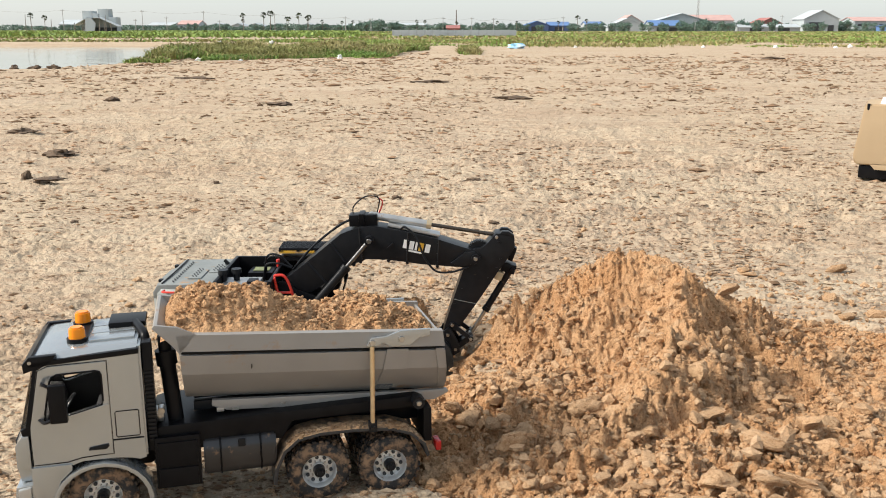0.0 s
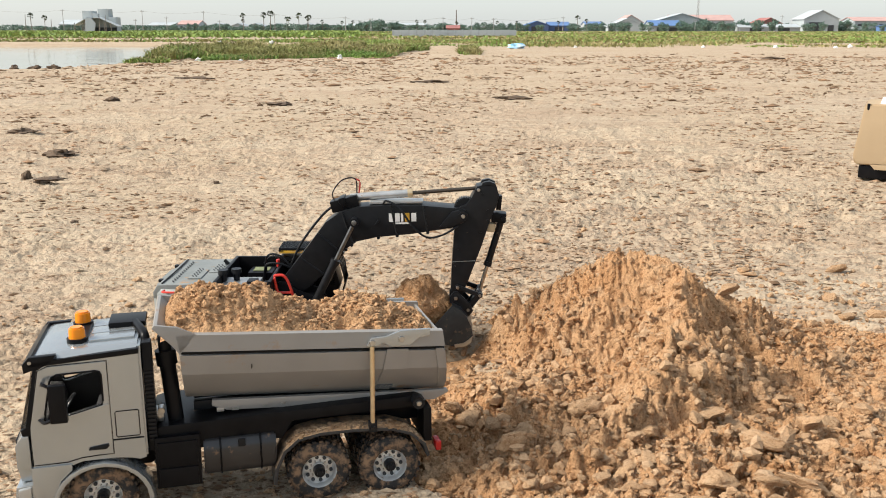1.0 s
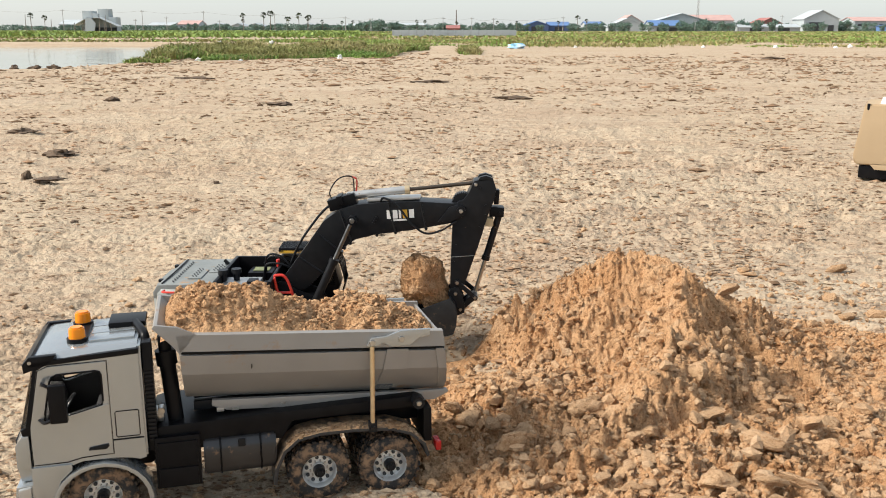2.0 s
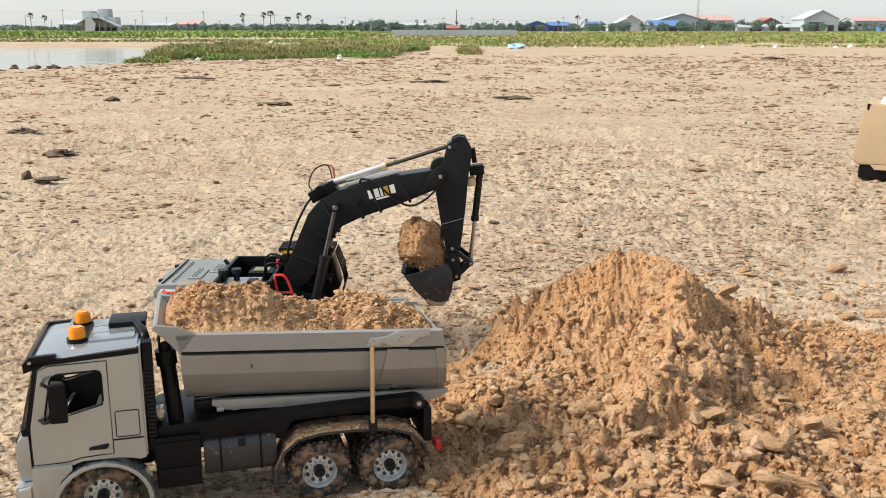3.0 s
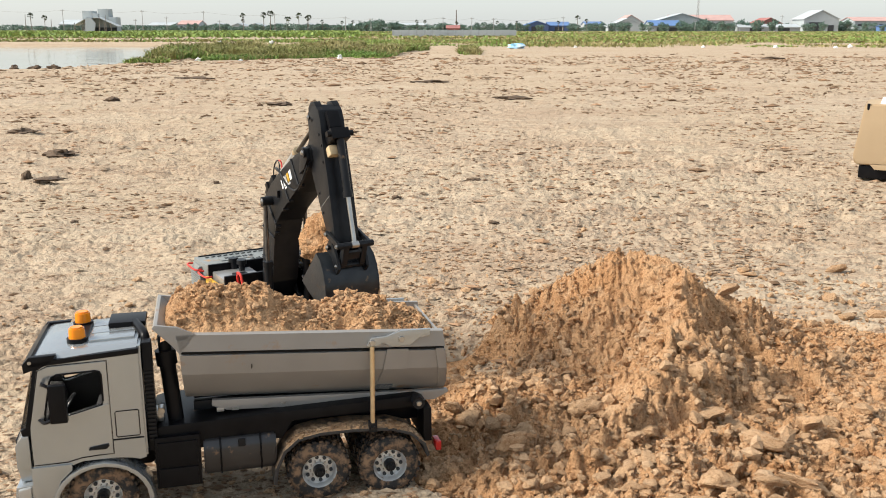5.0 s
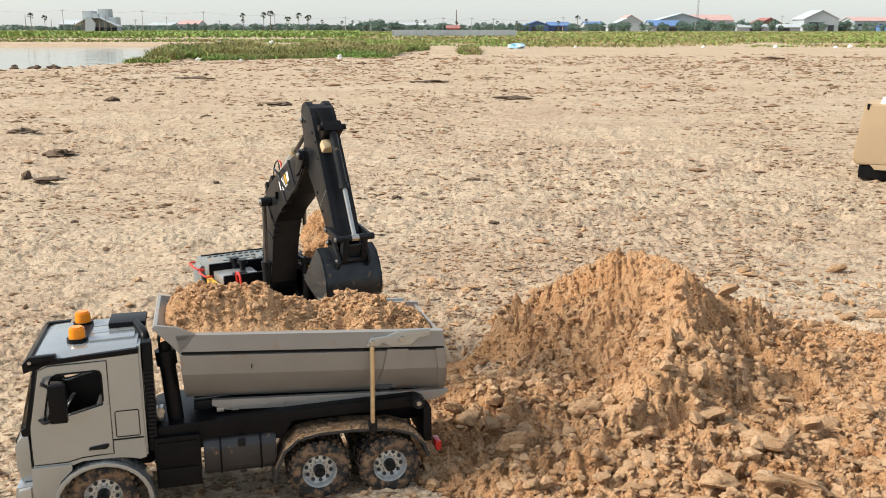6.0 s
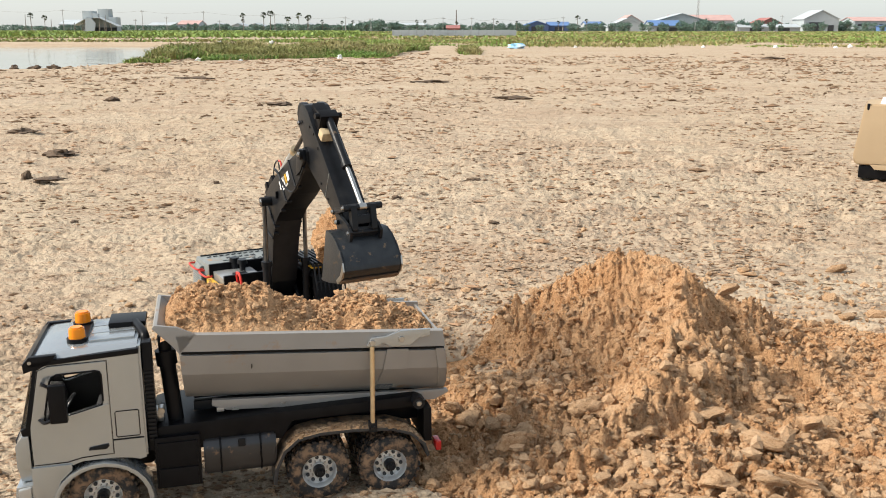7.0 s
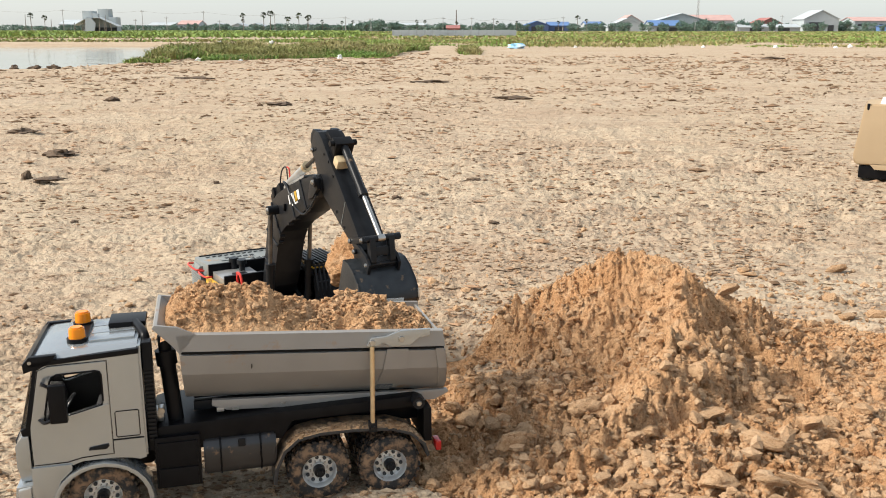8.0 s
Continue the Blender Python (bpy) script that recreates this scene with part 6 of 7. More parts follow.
# ---------- things lying on the ground ----------
def build_box():
    """Cardboard box with a white foam lid on a black tray."""
    b = thing("cardboard_box", pose(1.812, 3.955, 0, 0, 0, -27), "tan cardboard box with white top on a black tray", "box")
    bm = bmesh.new()
    lo = [(0.0, 0.0), (0.42, 0.0), (0.42, 0.34), (0.0, 0.34)]
    A = [bm.verts.new((x, y, 0.062)) for x, y in lo]
    B = [bm.verts.new((x - 0.012 if x < 0.1 else x + 0.012, y - 0.006 if y < 0.1 else y, 0.095)) for x, y in lo]
    C = [bm.verts.new((x + (0.016 if x < 0.1 else -0.016), y + (0.012 if y < 0.1 else -0.012), 0.325)) for x, y in lo]
    bm.faces.new(A)
    bm.faces.new(C)
    for p, q in ((A, B), (B, C)):
        for i in range(4):
            bm.faces.new((p[i], p[(i + 1) % 4], q[(i + 1) % 4], q[i]))
    bmesh.ops.bevel(bm, geom=list(bm.edges), offset=0.006, segments=2, affect="EDGES")
    part("carton", bm, M_CARD, b)
    bm = bmesh.new()
    add_box(bm, (0.235, 0.17, 0.030), (0.44, 0.32, 0.056), 0.010)
    part("tray", bm, M_PLASTIC, b, "black plastic tray")
    bm = bmesh.new()
    add_box(bm, (0.245, 0.17, 0.328), (0.34, 0.27, 0.024), 0.010)
    part("foam_lid", bm, M_FOAM, b, "white foam lid")
    bm = bmesh.new()
    add_box(bm, (0.030, 0.014, 0.305), (0.012, 0.008, 0.045), 0.003)
    part("corner_tape", bm, M_PLASTIC, b, "black corner tape")
    bm = bmesh.new()
    add_prism(bm, [(0.08, 0.045), (0.42, 0.040), (0.42, 0.066), (0.06, 0.066)], -0.010, -0.004, 0.001)
    part("torn_flap", bm, M_CARD, b)


build_box()


def litter(x, y, sx, sy, sz, seed, rz=0.0, mat=None, label="dark clump of dry litter on sand", cat="litter"):
    bm = bmesh.new()
    bmesh.ops.create_icosphere(bm, subdivisions=3, radius=1.0)
    for v in bm.verts:
        n = v.co.copy()
        k = 1 + 0.6 * noise.noise(n * 1.9 + Vector((seed, 0, 0))) + 0.5 * noise.noise(n * 4.5 + Vector((0, seed, 0))) + 0.25 * noise.noise(n * 10 + Vector((0, seed, 0)))
        v.co = Vector((n.x * sx * k, n.y * sy * k, max(n.z, -0.3) * sz * k))
    z = float(ground_height(np.array([[x]]), np.array([[y]]))[0, 0])
    ob = solid("litter", bm, mat or M_LITTER, label, cat, "litter on the field", m=pose(x, y, z + sz * 0.25, 0, 0, rz), smooth=60)
    return ob


def build_litter():
    rng = random.Random(8)
    for i, (x, y, sx, sy, sz) in enumerate(((-1.99, 4.67, 0.085, 0.07, 0.036), (-1.67, 3.79, 0.070, 0.05, 0.014), (-1.41, 7.85, 0.12, 0.10, 0.032), (-3.01, 8.3, 0.070, 0.06, 0.042),
                                            (0.64, 8.55, 0.18, 0.11, 0.03), (-2.66, 5.73, 0.10, 0.08, 0.030), (-0.17, 11.3, 0.25, 0.12, 0.03), (-3.3, 12.2, 0.3, 0.14, 0.03), (7.18, 20.2, 0.26, 0.2, 0.06), (-1.80, 3.88, 0.022, 0.02, 0.030),
                                            (1.03, 4.05, 0.03, 0.02, 0.012), (0.13, 3.85, 0.035, 0.022, 0.012), (0.17, 2.95, 0.022, 0.016, 0.010), (-0.18, 3.45, 0.022, 0.016, 0.012), (1.35, 4.6, 0.06, 0.02, 0.010), (-0.95, 3.75, 0.016, 0.012, 0.010), (-1.25, 3.0, 0.016, 0.012, 0.009))):
        litter(x, y, sx * 0.85, sy * 0.7, sz * 0.75, i * 3.7, rng.uniform(-20, 20))
    for i, (x, y, s) in enumerate(((-5.2, 19.6, 0.10), (-4.3, 19.6, 0.06), (-2.35, 21.0, 0.10), (4.8, 33.6, 0.09), (9.5, 33.8, 0.10), (12.2, 34.0, 0.12), (15.2, 34.6, 0.14), (14.2, 33.5, 0.10), (-7.4, 40.0, 0.16), (-9.5, 39.5, 0.14))):
        litter(x, y, s * 0.7, s * 0.5, s * 0.6, 50 + i * 2.3, rng.uniform(0, 90), M_FOAM, "scrap of white plastic rubbish beside grass", "rubbish")
    litter(2.5, 31.5, 0.24, 0.2, 0.13, 91, 10, M_BLUEBAG, "crumpled blue and white plastic sheet on sand", "rubbish")
    for i in range(26):
        x = -6.7 - 0.55 * i * 0.4 + rng.uniform(-0.1, 0.1)
        litter(x, 15.85 + rng.uniform(-0.25, 0.25), rng.uniform(0.06, 0.14), rng.uniform(0.05, 0.09), rng.uniform(0.03, 0.06), 120 + i, rng.uniform(0, 180), None, "dark wet mud clod along the pond edge", "mud clod")


build_litter()


# ---------- pond ----------
def build_pond():
    bm = bmesh.new()
    rng = random.Random(2)
    pts = [(-80, 16.0)]
    pts += [(-6.2 - 0.3 * math.sin(k), 16.0 + k * 2.3) for k in range(11)]
    pts += [(-80, 40.0)]
    bm.faces.new([bm.verts.new((x, y, -0.045)) for x, y in pts])
    solid("water", bm, M_WATER, "still brown pond water reflecting the pale sky", "water", kind="structure")


build_pond()


# ---------- grass ----------
def grass(name, x, y, h, w, mat, label, seed, mound=None):
    """Bent blades, three triangles each, rooted on the ground or along stems within low mounds."""
    rng = np.random.default_rng(seed)
    n = len(x)
    z = ground_height(x, y) + (0 if mound is None else mound * rng.random(n) ** 0.7)
    a = rng.random(n) * 2 * math.pi
    lean = rng.normal(0, 0.65 if mound is None else 1.0, (n, 2)) * h[:, None]
    dx, dy = np.cos(a) * w / 2, np.sin(a) * w / 2
    P = np.zeros((n, 5, 3))
    P[:, 0] = np.stack([x - dx, y - dy, z - 0.02], 1)
    P[:, 1] = np.stack([x + dx, y + dy, z - 0.02], 1)
    mid = np.stack([x + lean[:, 0] * 0.35, y + lean[:, 1] * 0.35, z + h * 0.6], 1)
    P[:, 2] = mid - np.stack([dx, dy, 0 * dx], 1) * 0.7
    P[:, 3] = mid + np.stack([dx, dy, 0 * dx], 1) * 0.7
    P[:, 4] = np.stack([x + lean[:, 0], y + lean[:, 1], z + h * (1.0 if mound is None else 0.75)], 1)
    F = np.array([[0, 1, 3], [0, 3, 2], [2, 3, 4]])[None] + (np.arange(n) * 5)[:, None, None]
    ob = new(name, tri_mesh(name, P.reshape(-1, 3), F.reshape(-1, 3), mat))
    return tagged(ob, label, "grass", kind="stuff")


def build_grass():
    rng = np.random.default_rng(21)
    # thicket beside the pond, thinning to the right along the mud
    n = 120000
    x, y = rng.uniform(-7.6, 1.0, n), rng.uniform(18.0, 31.0, n)
    front = 18.6 + np.clip(x + 6.0, 0, 9) * 0.75 + 1.3 * fbm(x * 1.4, y * 0.3, 3, 5)
    back = 27.5 + 0.35 * (x + 6.5) + 1.5 * fbm(x * 0.6, y * 0.2, 2, 6)
    clump = fbm(x * 1.1, y * 0.8, 4, 91)
    gap = fbm(x * 0.5 + 9, y * 0.1, 2, 97)
    keep = (y > front) & (y < back) & (clump > -0.22) & ((x < -1.6) | (gap > -0.12))
    x, y, clump, front = x[keep], y[keep], clump[keep], front[keep]
    deep = np.clip((y - front) / 2.5, 0, 1)
    mound = (0.03 + 0.15 * deep) * np.clip(0.35 + 1.4 * (clump + 0.2), 0.15, 1.3) * np.clip(1.2 - (x + 6.5) / 11, 0.45, 1)
    h = (0.05 + 0.10 * rng.random(len(x))) * (0.6 + 0.6 * deep)
    yellow = fbm(x * 0.8, y * 0.5, 3, 98) + 0.35 * (y - 22) / 6 + rng.normal(0, 0.22, len(x))
    g = yellow < 0.12
    grass("grass", x[g], y[g], h[g], np.full(g.sum(), 0.030), M_GRASS, "rough green weeds and grass in mounds by the pond", 22, mound[g])
    g = ~g
    grass("dry_grass", x[g], y[g], h[g] * 1.25, np.full(g.sum(), 0.024), M_DRYGRASS, "yellowing seed grass among the green weeds", 23, mound[g] * 1.15)
    # strip along the field's far edge
    n = 80000
    x, y = rng.uniform(-9, 50, n), rng.uniform(33.0, 62.0, n)
    edge = 34.0 + 2.0 * fbm(x * 0.35, y * 0.05, 3, 15) + np.clip(4 - x, 0, 10) * 0.35
    clump = fbm(x * 0.4, y * 0.35, 4, 93)
    track = np.abs(y - 46 - 1.5 * fbm(x * 0.1, y * 0.0, 2, 44)) < 2.2
    keep = (y > edge) & (clump > -0.06) & ~(track & (x > 3))
    x, y, clump = x[keep], y[keep], clump[keep]
    mound = 0.15 * np.clip(1.9 * clump + 0.12, 0.03, 1.4)
    h = (0.05 + 0.07 * rng.random(len(x))) * np.clip(0.7 + clump, 0.5, 1.2)
    g = fbm(x * 0.5, y * 0.4, 3, 99) + rng.normal(0, 0.2, len(x)) < -0.10
    grass("grass", x[g], y[g], h[g], np.full(g.sum(), 0.06), M_GRASS, "low green weeds along the field edge", 26, mound[g])
    g = ~g
    grass("dry_grass", x[g], y[g], h[g], np.full(g.sum(), 0.05), M_DRYGRASS, "low yellow-green grass along the field edge", 24, mound[g])
    # far grassland and a tall green crop beyond the pond
    n = 90000
    y = 44 * np.exp(rng.random(n) * math.log(330 / 44))
    x = (rng.random(n) * 1.24 - 0.62) * y
    crop = (x < -0.09 * y) & (y > 74)
    bare = np.abs(y - 62 - 5 * fbm(x * 0.03, y * 0.0, 2, 46)) < 4.5
    keep = (crop | (fbm(x * 0.06, y * 0.10, 3, 95) > -0.22)) & ~bare & ~((x < -0.14 * y) & (y < 50))
    x, y, crop = x[keep], y[keep], crop[keep]
    h = (0.12 + 0.14 * rng.random(len(x))) * np.where(crop, 1.4, 0.55)
    w = 0.0027 * y
    g = crop | (rng.random(len(x)) < 0.25)
    grass("grass", x[g], y[g], h[g], w[g], M_GRASS, "far green crop beyond the pond", 25, np.where(crop[g], 0.25, 0.08))
    g = ~g
    grass("dry_grass", x[g], y[g], h[g], w[g], M_DRYGRASS, "far scrubby grassland", 27, np.full(g.sum(), 0.02))


build_grass()


# ---------- far trees, poles and buildings ----------
FAR = 400.0


def leaf_cloud(rng, centres, radius, n, size):
    co, tri = [], []
    for i in range(n):
        c = centres[rng.randrange(len(centres))]
        d = Vector((rng.gauss(0, 1), rng.gauss(0, 1), rng.gauss(0, 1))).normalized() * radius * rng.random() ** 0.4
        p = Vector(c) + Vector((d.x, d.y, d.z * 0.75))
        u = Vector((rng.gauss(0, 1), rng.gauss(0, 1), rng.gauss(0, 1))).normalized()
        v = u.cross(Vector((rng.gauss(0, 1), rng.gauss(0, 1), rng.gauss(0, 1)))).normalized()
        s = size * rng.uniform(0.6, 1.3)
        k = len(co)
        co += [p - u * s, p + v * s * 0.6, p + u * s, p - v * s * 0.6]
        tri += [(k, k + 1, k + 2), (k, k + 2, k + 3)]
    return np.array([c[:] for c in co]), np.array(tri)


def build_tree(seed):
    """Broad tree about 6 m high."""
    rng = random.Random(seed)
    t = thing("tree", Matrix.Translation((0, -500 - seed * 10, -100)), "hazy green broadleaf tree on the skyline", "tree", "trees on the skyline")
    bm = bmesh.new()
    add_cyl(bm, (0, 0, -0.3), (0.1, 0, 2.4), 0.22, 0.13, 8)
    cents = []
    for k in range(6):
        a = 2 * math.pi * k / 6 + rng.uniform(-0.4, 0.4)
        e = Vector((1.7 * math.cos(a) * rng.uniform(0.6, 1.2), 1.7 * math.sin(a), rng.uniform(3.0, 4.6)))
        add_cyl(bm, (0.1, 0, 2.2), e, 0.10, 0.04, 6)
        cents.append(e)
    cents += [Vector((0, 0, 4.9)), Vector((0.5, 0.2, 3.6)), Vector((-1.3, 0, 2.0)), Vector((1.4, 0, 1.7)), Vector((0.2, 0.3, 0.9)), Vector((-0.6, -0.3, 1.2))]
    part("trunk", bm, M_BARK, t)
    co, tri = leaf_cloud(rng, cents, 1.45, 620, 0.34)
    o = new("crown", tri_mesh("crown", co, tri, M_HAZED_LEAF))
    o.parent = t
    return t


def build_palm(seed):
    """Fan palm about 9 m high."""
    rng = random.Random(seed)
    t = thing("palm_tree", Matrix.Translation((30, -500 - seed * 10, -100)), "tall fan palm with a round head on the skyline", "palm tree", "palms on the skyline")
    bm = bmesh.new()
    add_tube(bm, [(0, 0, -0.3), (0.05, 0, 3), (0.12, 0, 6), (0.1, 0, 7.4)], 0.17, 8)
    part("trunk", bm, M_BARK, t)
    co, tri = [], []
    for i in range(30):
        d = Vector((rng.gauss(0, 1), rng.gauss(0, 1), rng.gauss(0.25, 0.75))).normalized()
        c = Vector((0.1, 0, 7.6)) + d * 0.95
        u = d.cross(Vector((0.1, 0.3, 1))).normalized()
        v = d.cross(u).normalized()
        base = Vector((0.1, 0, 7.6)) + d * 0.3
        for k in range(7):
            a = -1.25 + 2.5 * k / 6
            tip = c + (d * math.cos(a) + u * math.sin(a)) * 0.75 + v * rng.uniform(-0.15, 0.15)
            s = len(co)
            side = (u * math.cos(a) - d * math.sin(a)) * 0.13
            co += [c - side * 0.4, c + side * 0.4, tip + side, tip - side]
            tri += [(s, s + 1, s + 2), (s, s + 2, s + 3)]
        s = len(co)
        co += [base - u * 0.03, base + u * 0.03, c + u * 0.04, c - u * 0.04]
        tri += [(s, s + 1, s + 2), (s, s + 2, s + 3)]
    o = new("crown", tri_mesh("crown", np.array([q[:] for q in co]), np.array(tri), M_PALM))
    o.parent = t
    return t


def far_x(deg_units):
    """Metres across at the far line for a bearing in 1/1000 of the distance."""
    return deg_units * FAR / 1000


def build_skyline():
    rng = random.Random(4)
    trees = [build_tree(s) for s in (1, 2, 3)]
    palms = [build_palm(s) for s in (1, 2)]
    used = set()

    def plant(src, x, y, s):
        k = s / src.scale[0]
        m = pose(x, y, 0, 0, 0, rng.uniform(0, 360)) @ Matrix.Diagonal((k, k, k, 1))
        if src not in used:
            used.add(src)
            src.matrix_basis = m
        else:
            copy_thing(src, m)

    # palms: metres across, height
    for x, h in ((-175, 7.4), (-168, 6.4), (-86, 5.0), (-84.5, 7.2), (-78, 7.8), (-73, 8.2), (-68, 6.0), (-65.5, 5.8), (-60.5, 7.4), (-58.3, 6.2), (-57, 6.6), (-50.5, 4.6), (-44, 4.2), (-38.5, 4.4),
                 (-11, 4.6), (-7.5, 4.4), (23.3, 4.2), (31, 4.2), (57.5, 6.4), (49, 4.2), (62, 5.0), (5.8, 4.0)):
        plant(rng.choice(palms), x, FAR + rng.uniform(-10, 10), h / 8.8)
    spans = [(-160, -140, 8, 3.2), (-140, -105, 16, 2.8), (-105, -40, 40, 3.0), (-40, -18, 14, 3.8), (-33, -26, 5, 4.8), (-20, 36, 34, 3.4), (34, 60, 12, 3.0), (60, 205, 46, 3.3), (60, 78, 8, 3.6), (90, 108, 8, 4.0), (108, 130, 10, 4.6), (128, 140, 6, 4.4), (152, 162, 5, 4.2), (172, 184, 5, 4.6), (-180, -150, 10, 2.4)]
    for a, b, n, h in spans:
        for k in range(n):
            plant(rng.choice(trees), rng.uniform(a, b), FAR + rng.uniform(-18, 25), h * rng.uniform(0.75, 1.2) / 6.0)

    # scrub and low woods along the whole skyline
    nr = np.random.default_rng(41)
    n = 26000
    x = nr.uniform(-215, 225, n)
    top = 0.8 + 2.3 * np.clip(fbm(x * 0.06, x * 0.0, 4, 61) + 0.42, 0.05, 1.2)
    p = np.stack([x, FAR + 14 + nr.uniform(-6, 6, n), top * nr.random(n) ** 0.8], 1)
    u = nr.normal(0, 1, (n, 3))
    v = nr.normal(0, 1, (n, 3))
    u *= (0.42 / np.linalg.norm(u, axis=1))[:, None]
    v *= (0.30 / np.linalg.norm(v, axis=1))[:, None]
    q = np.stack([p - u, p + v, p + u, p - v], 1).reshape(-1, 3)
    k = np.arange(n)[:, None] * 4
    f = np.concatenate([k + np.array([[0, 1, 2]]), k + np.array([[0, 2, 3]])])
    tagged(new("scrub", tri_mesh("scrub", q, f, M_HAZED_LEAF)), "hazy blue-green scrub and low woods on the skyline", "scrub", kind="stuff")

    def pole(x, y, h):
        bm = bmesh.new()
        add_cyl(bm, (0, 0, -0.3), (0, 0, h), 0.16, 0.10, 8)
        add_box(bm, (0, 0, h - 0.6), (1.6, 0.12, 0.12))
        for dx in (-0.7, 0, 0.7):
            add_cyl(bm, (dx, 0, h - 0.55), (dx, 0, h - 0.25), 0.05, seg=6)
        solid("utility_pole", bm, M_POLE, "grey concrete utility pole with crossarm", "utility pole", "utility poles", m=pose(x, y, 0, 0, 0, 0))

    poles = [(-190, 9.2), (-125, 8.6), (-99.5, 8.2), (-115, 6.0), (-128, 5.0), (-93, 4.5), (-40.6, 6.0), (-30, 5.4), (0, 5.8), (12, 5.8), (21, 5.4), (50, 6.0), (105, 5.0), (119, 4.5), (141, 6.5)]
    for x, h in poles:
        pole(x, FAR - 12, h)
    # wires
    ps = sorted(poles[:1] + [(-158, 8.9)] + poles[1:3] + [(-70, 7.2), (-40.6, 6.0), (-30, 5.4), (0, 5.8), (12, 5.8), (21, 5.4), (50, 6.0)])
    pole(-158, FAR - 12, 8.9)
    pole(-70, FAR - 12, 7.2)
    for (xa, ha), (xb, hb) in zip(ps, ps[1:]):
        for dz, dy in ((0.0, 0.0),):
            bm = bmesh.new()
            pts = [(xa + (xb - xa) * t, FAR - 12 + dy, (ha + (hb - ha) * t) - 0.3 + dz - 1.0 * (1 - (2 * t - 1) ** 2)) for t in (k / 8 for k in range(9))]
            add_tube(bm, pts, 0.03, 4)
            solid("overhead_wire", bm, M_POLE, "sagging overhead wire between poles", "wire", "overhead wires")
    bm = bmesh.new()
    add_cyl(bm, (0, 0, -0.3), (0, 0, 9.0), 0.32, 0.2, 10)
    solid("mast", bm, M_BARK, "dark slender mast above the trees", "mast", m=pose(5.8, FAR + 5, 0))
    tower = thing("lattice_tower", pose(120, FAR + 40, 0), "thin grey lattice radio tower", "tower")
    bm = bmesh.new()
    for sx, sy in ((-1, -1), (1, -1), (1, 1), (-1, 1)):
        add_cyl(bm, (sx * 0.6, sy * 0.6, -0.3), (sx * 0.2, sy * 0.2, 16), 0.07, 0.05, 6)
    part("leg_frame", bm, M_POLE, tower)
    bm = bmesh.new()
    for k in range(16):
        z0, z1 = k, k + 1
        w0, w1 = 0.6 - 0.4 * z0 / 16, 0.6 - 0.4 * z1 / 16
        s = 1 if k % 2 else -1
        add_cyl(bm, (-s * w0, -w0, z0), (s * w1, -w1, z1), 0.04, seg=5)
        add_cyl(bm, (-s * w0, w0, z0), (s * w1, w1, z1), 0.04, seg=5)
    part("bracing", bm, M_POLE, tower)


build_skyline()


def shed(x0, x1, y, eave, ridge, wall, roof, label, gable_front=False, doors=(), windows=0, depth=14.0, cat="warehouse"):
    """Pitched-roof building; gable towards the viewer or along the front."""
    w = x1 - x0
    b = thing("warehouse" if cat == "warehouse" else "house", pose((x0 + x1) / 2, y, 0), label, cat, "buildings on the skyline")
    bm = bmesh.new()
    if gable_front:
        pts = [(-w / 2, -0.3), (w / 2, -0.3), (w / 2, eave), (0, ridge), (-w / 2, eave)]
        add_prism(bm, pts, 0, depth)
    else:
        A = [(0, -0.3), (depth, -0.3), (depth, eave), (depth / 2, ridge), (0, eave)]
        a = [bm.verts.new((-w / 2, p, q)) for p, q in A]
        c = [bm.verts.new((w / 2, p, q)) for p, q in A]
        bm.faces.new(a)
        bm.faces.new(c[::-1])
        for i in range(5):
            bm.faces.new((a[i], a[(i + 1) % 5], c[(i + 1) % 5], c[i]))
    body = part("wall", bm, wall, b)
    for s in (-1, 1):
        bm = bmesh.new()
        if gable_front:
            e = Vector((s * (w / 2 + 0.5), 0, eave - 0.5 * (ridge - eave) / (w / 2)))
            r = Vector((0, 0, ridge))
            pts = [(e.x, e.z), (r.x, r.z), (r.x, r.z + 0.22), (e.x, e.z + 0.22)]
            add_prism(bm, pts, -0.5, depth + 0.5)
        else:
            ye, yr = (-0.5, depth / 2) if s < 0 else (depth + 0.5, depth / 2)
            ze = eave - 0.5 * (ridge - eave) / (depth / 2)
            vs = [bm.verts.new(p) for p in ((-w / 2 - 0.4, ye, ze), (w / 2 + 0.4, ye, ze), (w / 2 + 0.4, yr, ridge), (-w / 2 - 0.4, yr, ridge), (-w / 2 - 0.4, ye, ze + 0.2), (w / 2 + 0.4, ye, ze + 0.2), (w / 2 + 0.4, yr, ridge + 0.2), (-w / 2 - 0.4, yr, ridge + 0.2))]
            for f in ((0, 1, 2, 3), (4, 5, 6, 7), (0, 1, 5, 4), (1, 2, 6, 5), (2, 3, 7, 6), (3, 0, 4, 7)):
                bm.faces.new([vs[i] for i in f])
        part("roof", bm, roof, b)
    for cx, dw, dh in doors:
        bm = bmesh.new()
        add_box(bm, (cx, -0.05, dh / 2), (dw, 0.25, dh))
        part("door", bm, M_DARK, b)
    for k in range(windows):
        cx = -w / 2 + w * (k + 0.5) / windows
        bm = bmesh.new()
        add_box(bm, (cx, -0.04, eave * 0.6), (w / windows * 0.35, 0.2, eave * 0.22))
        win = part("window", bm, M_DARK, b)
        bm = bmesh.new()
        add_box(bm, (cx, -0.08, eave * 0.48), (w / windows * 0.42, 0.3, 0.12))
        part("window_sill", bm, M_WALLW, win)
    return b


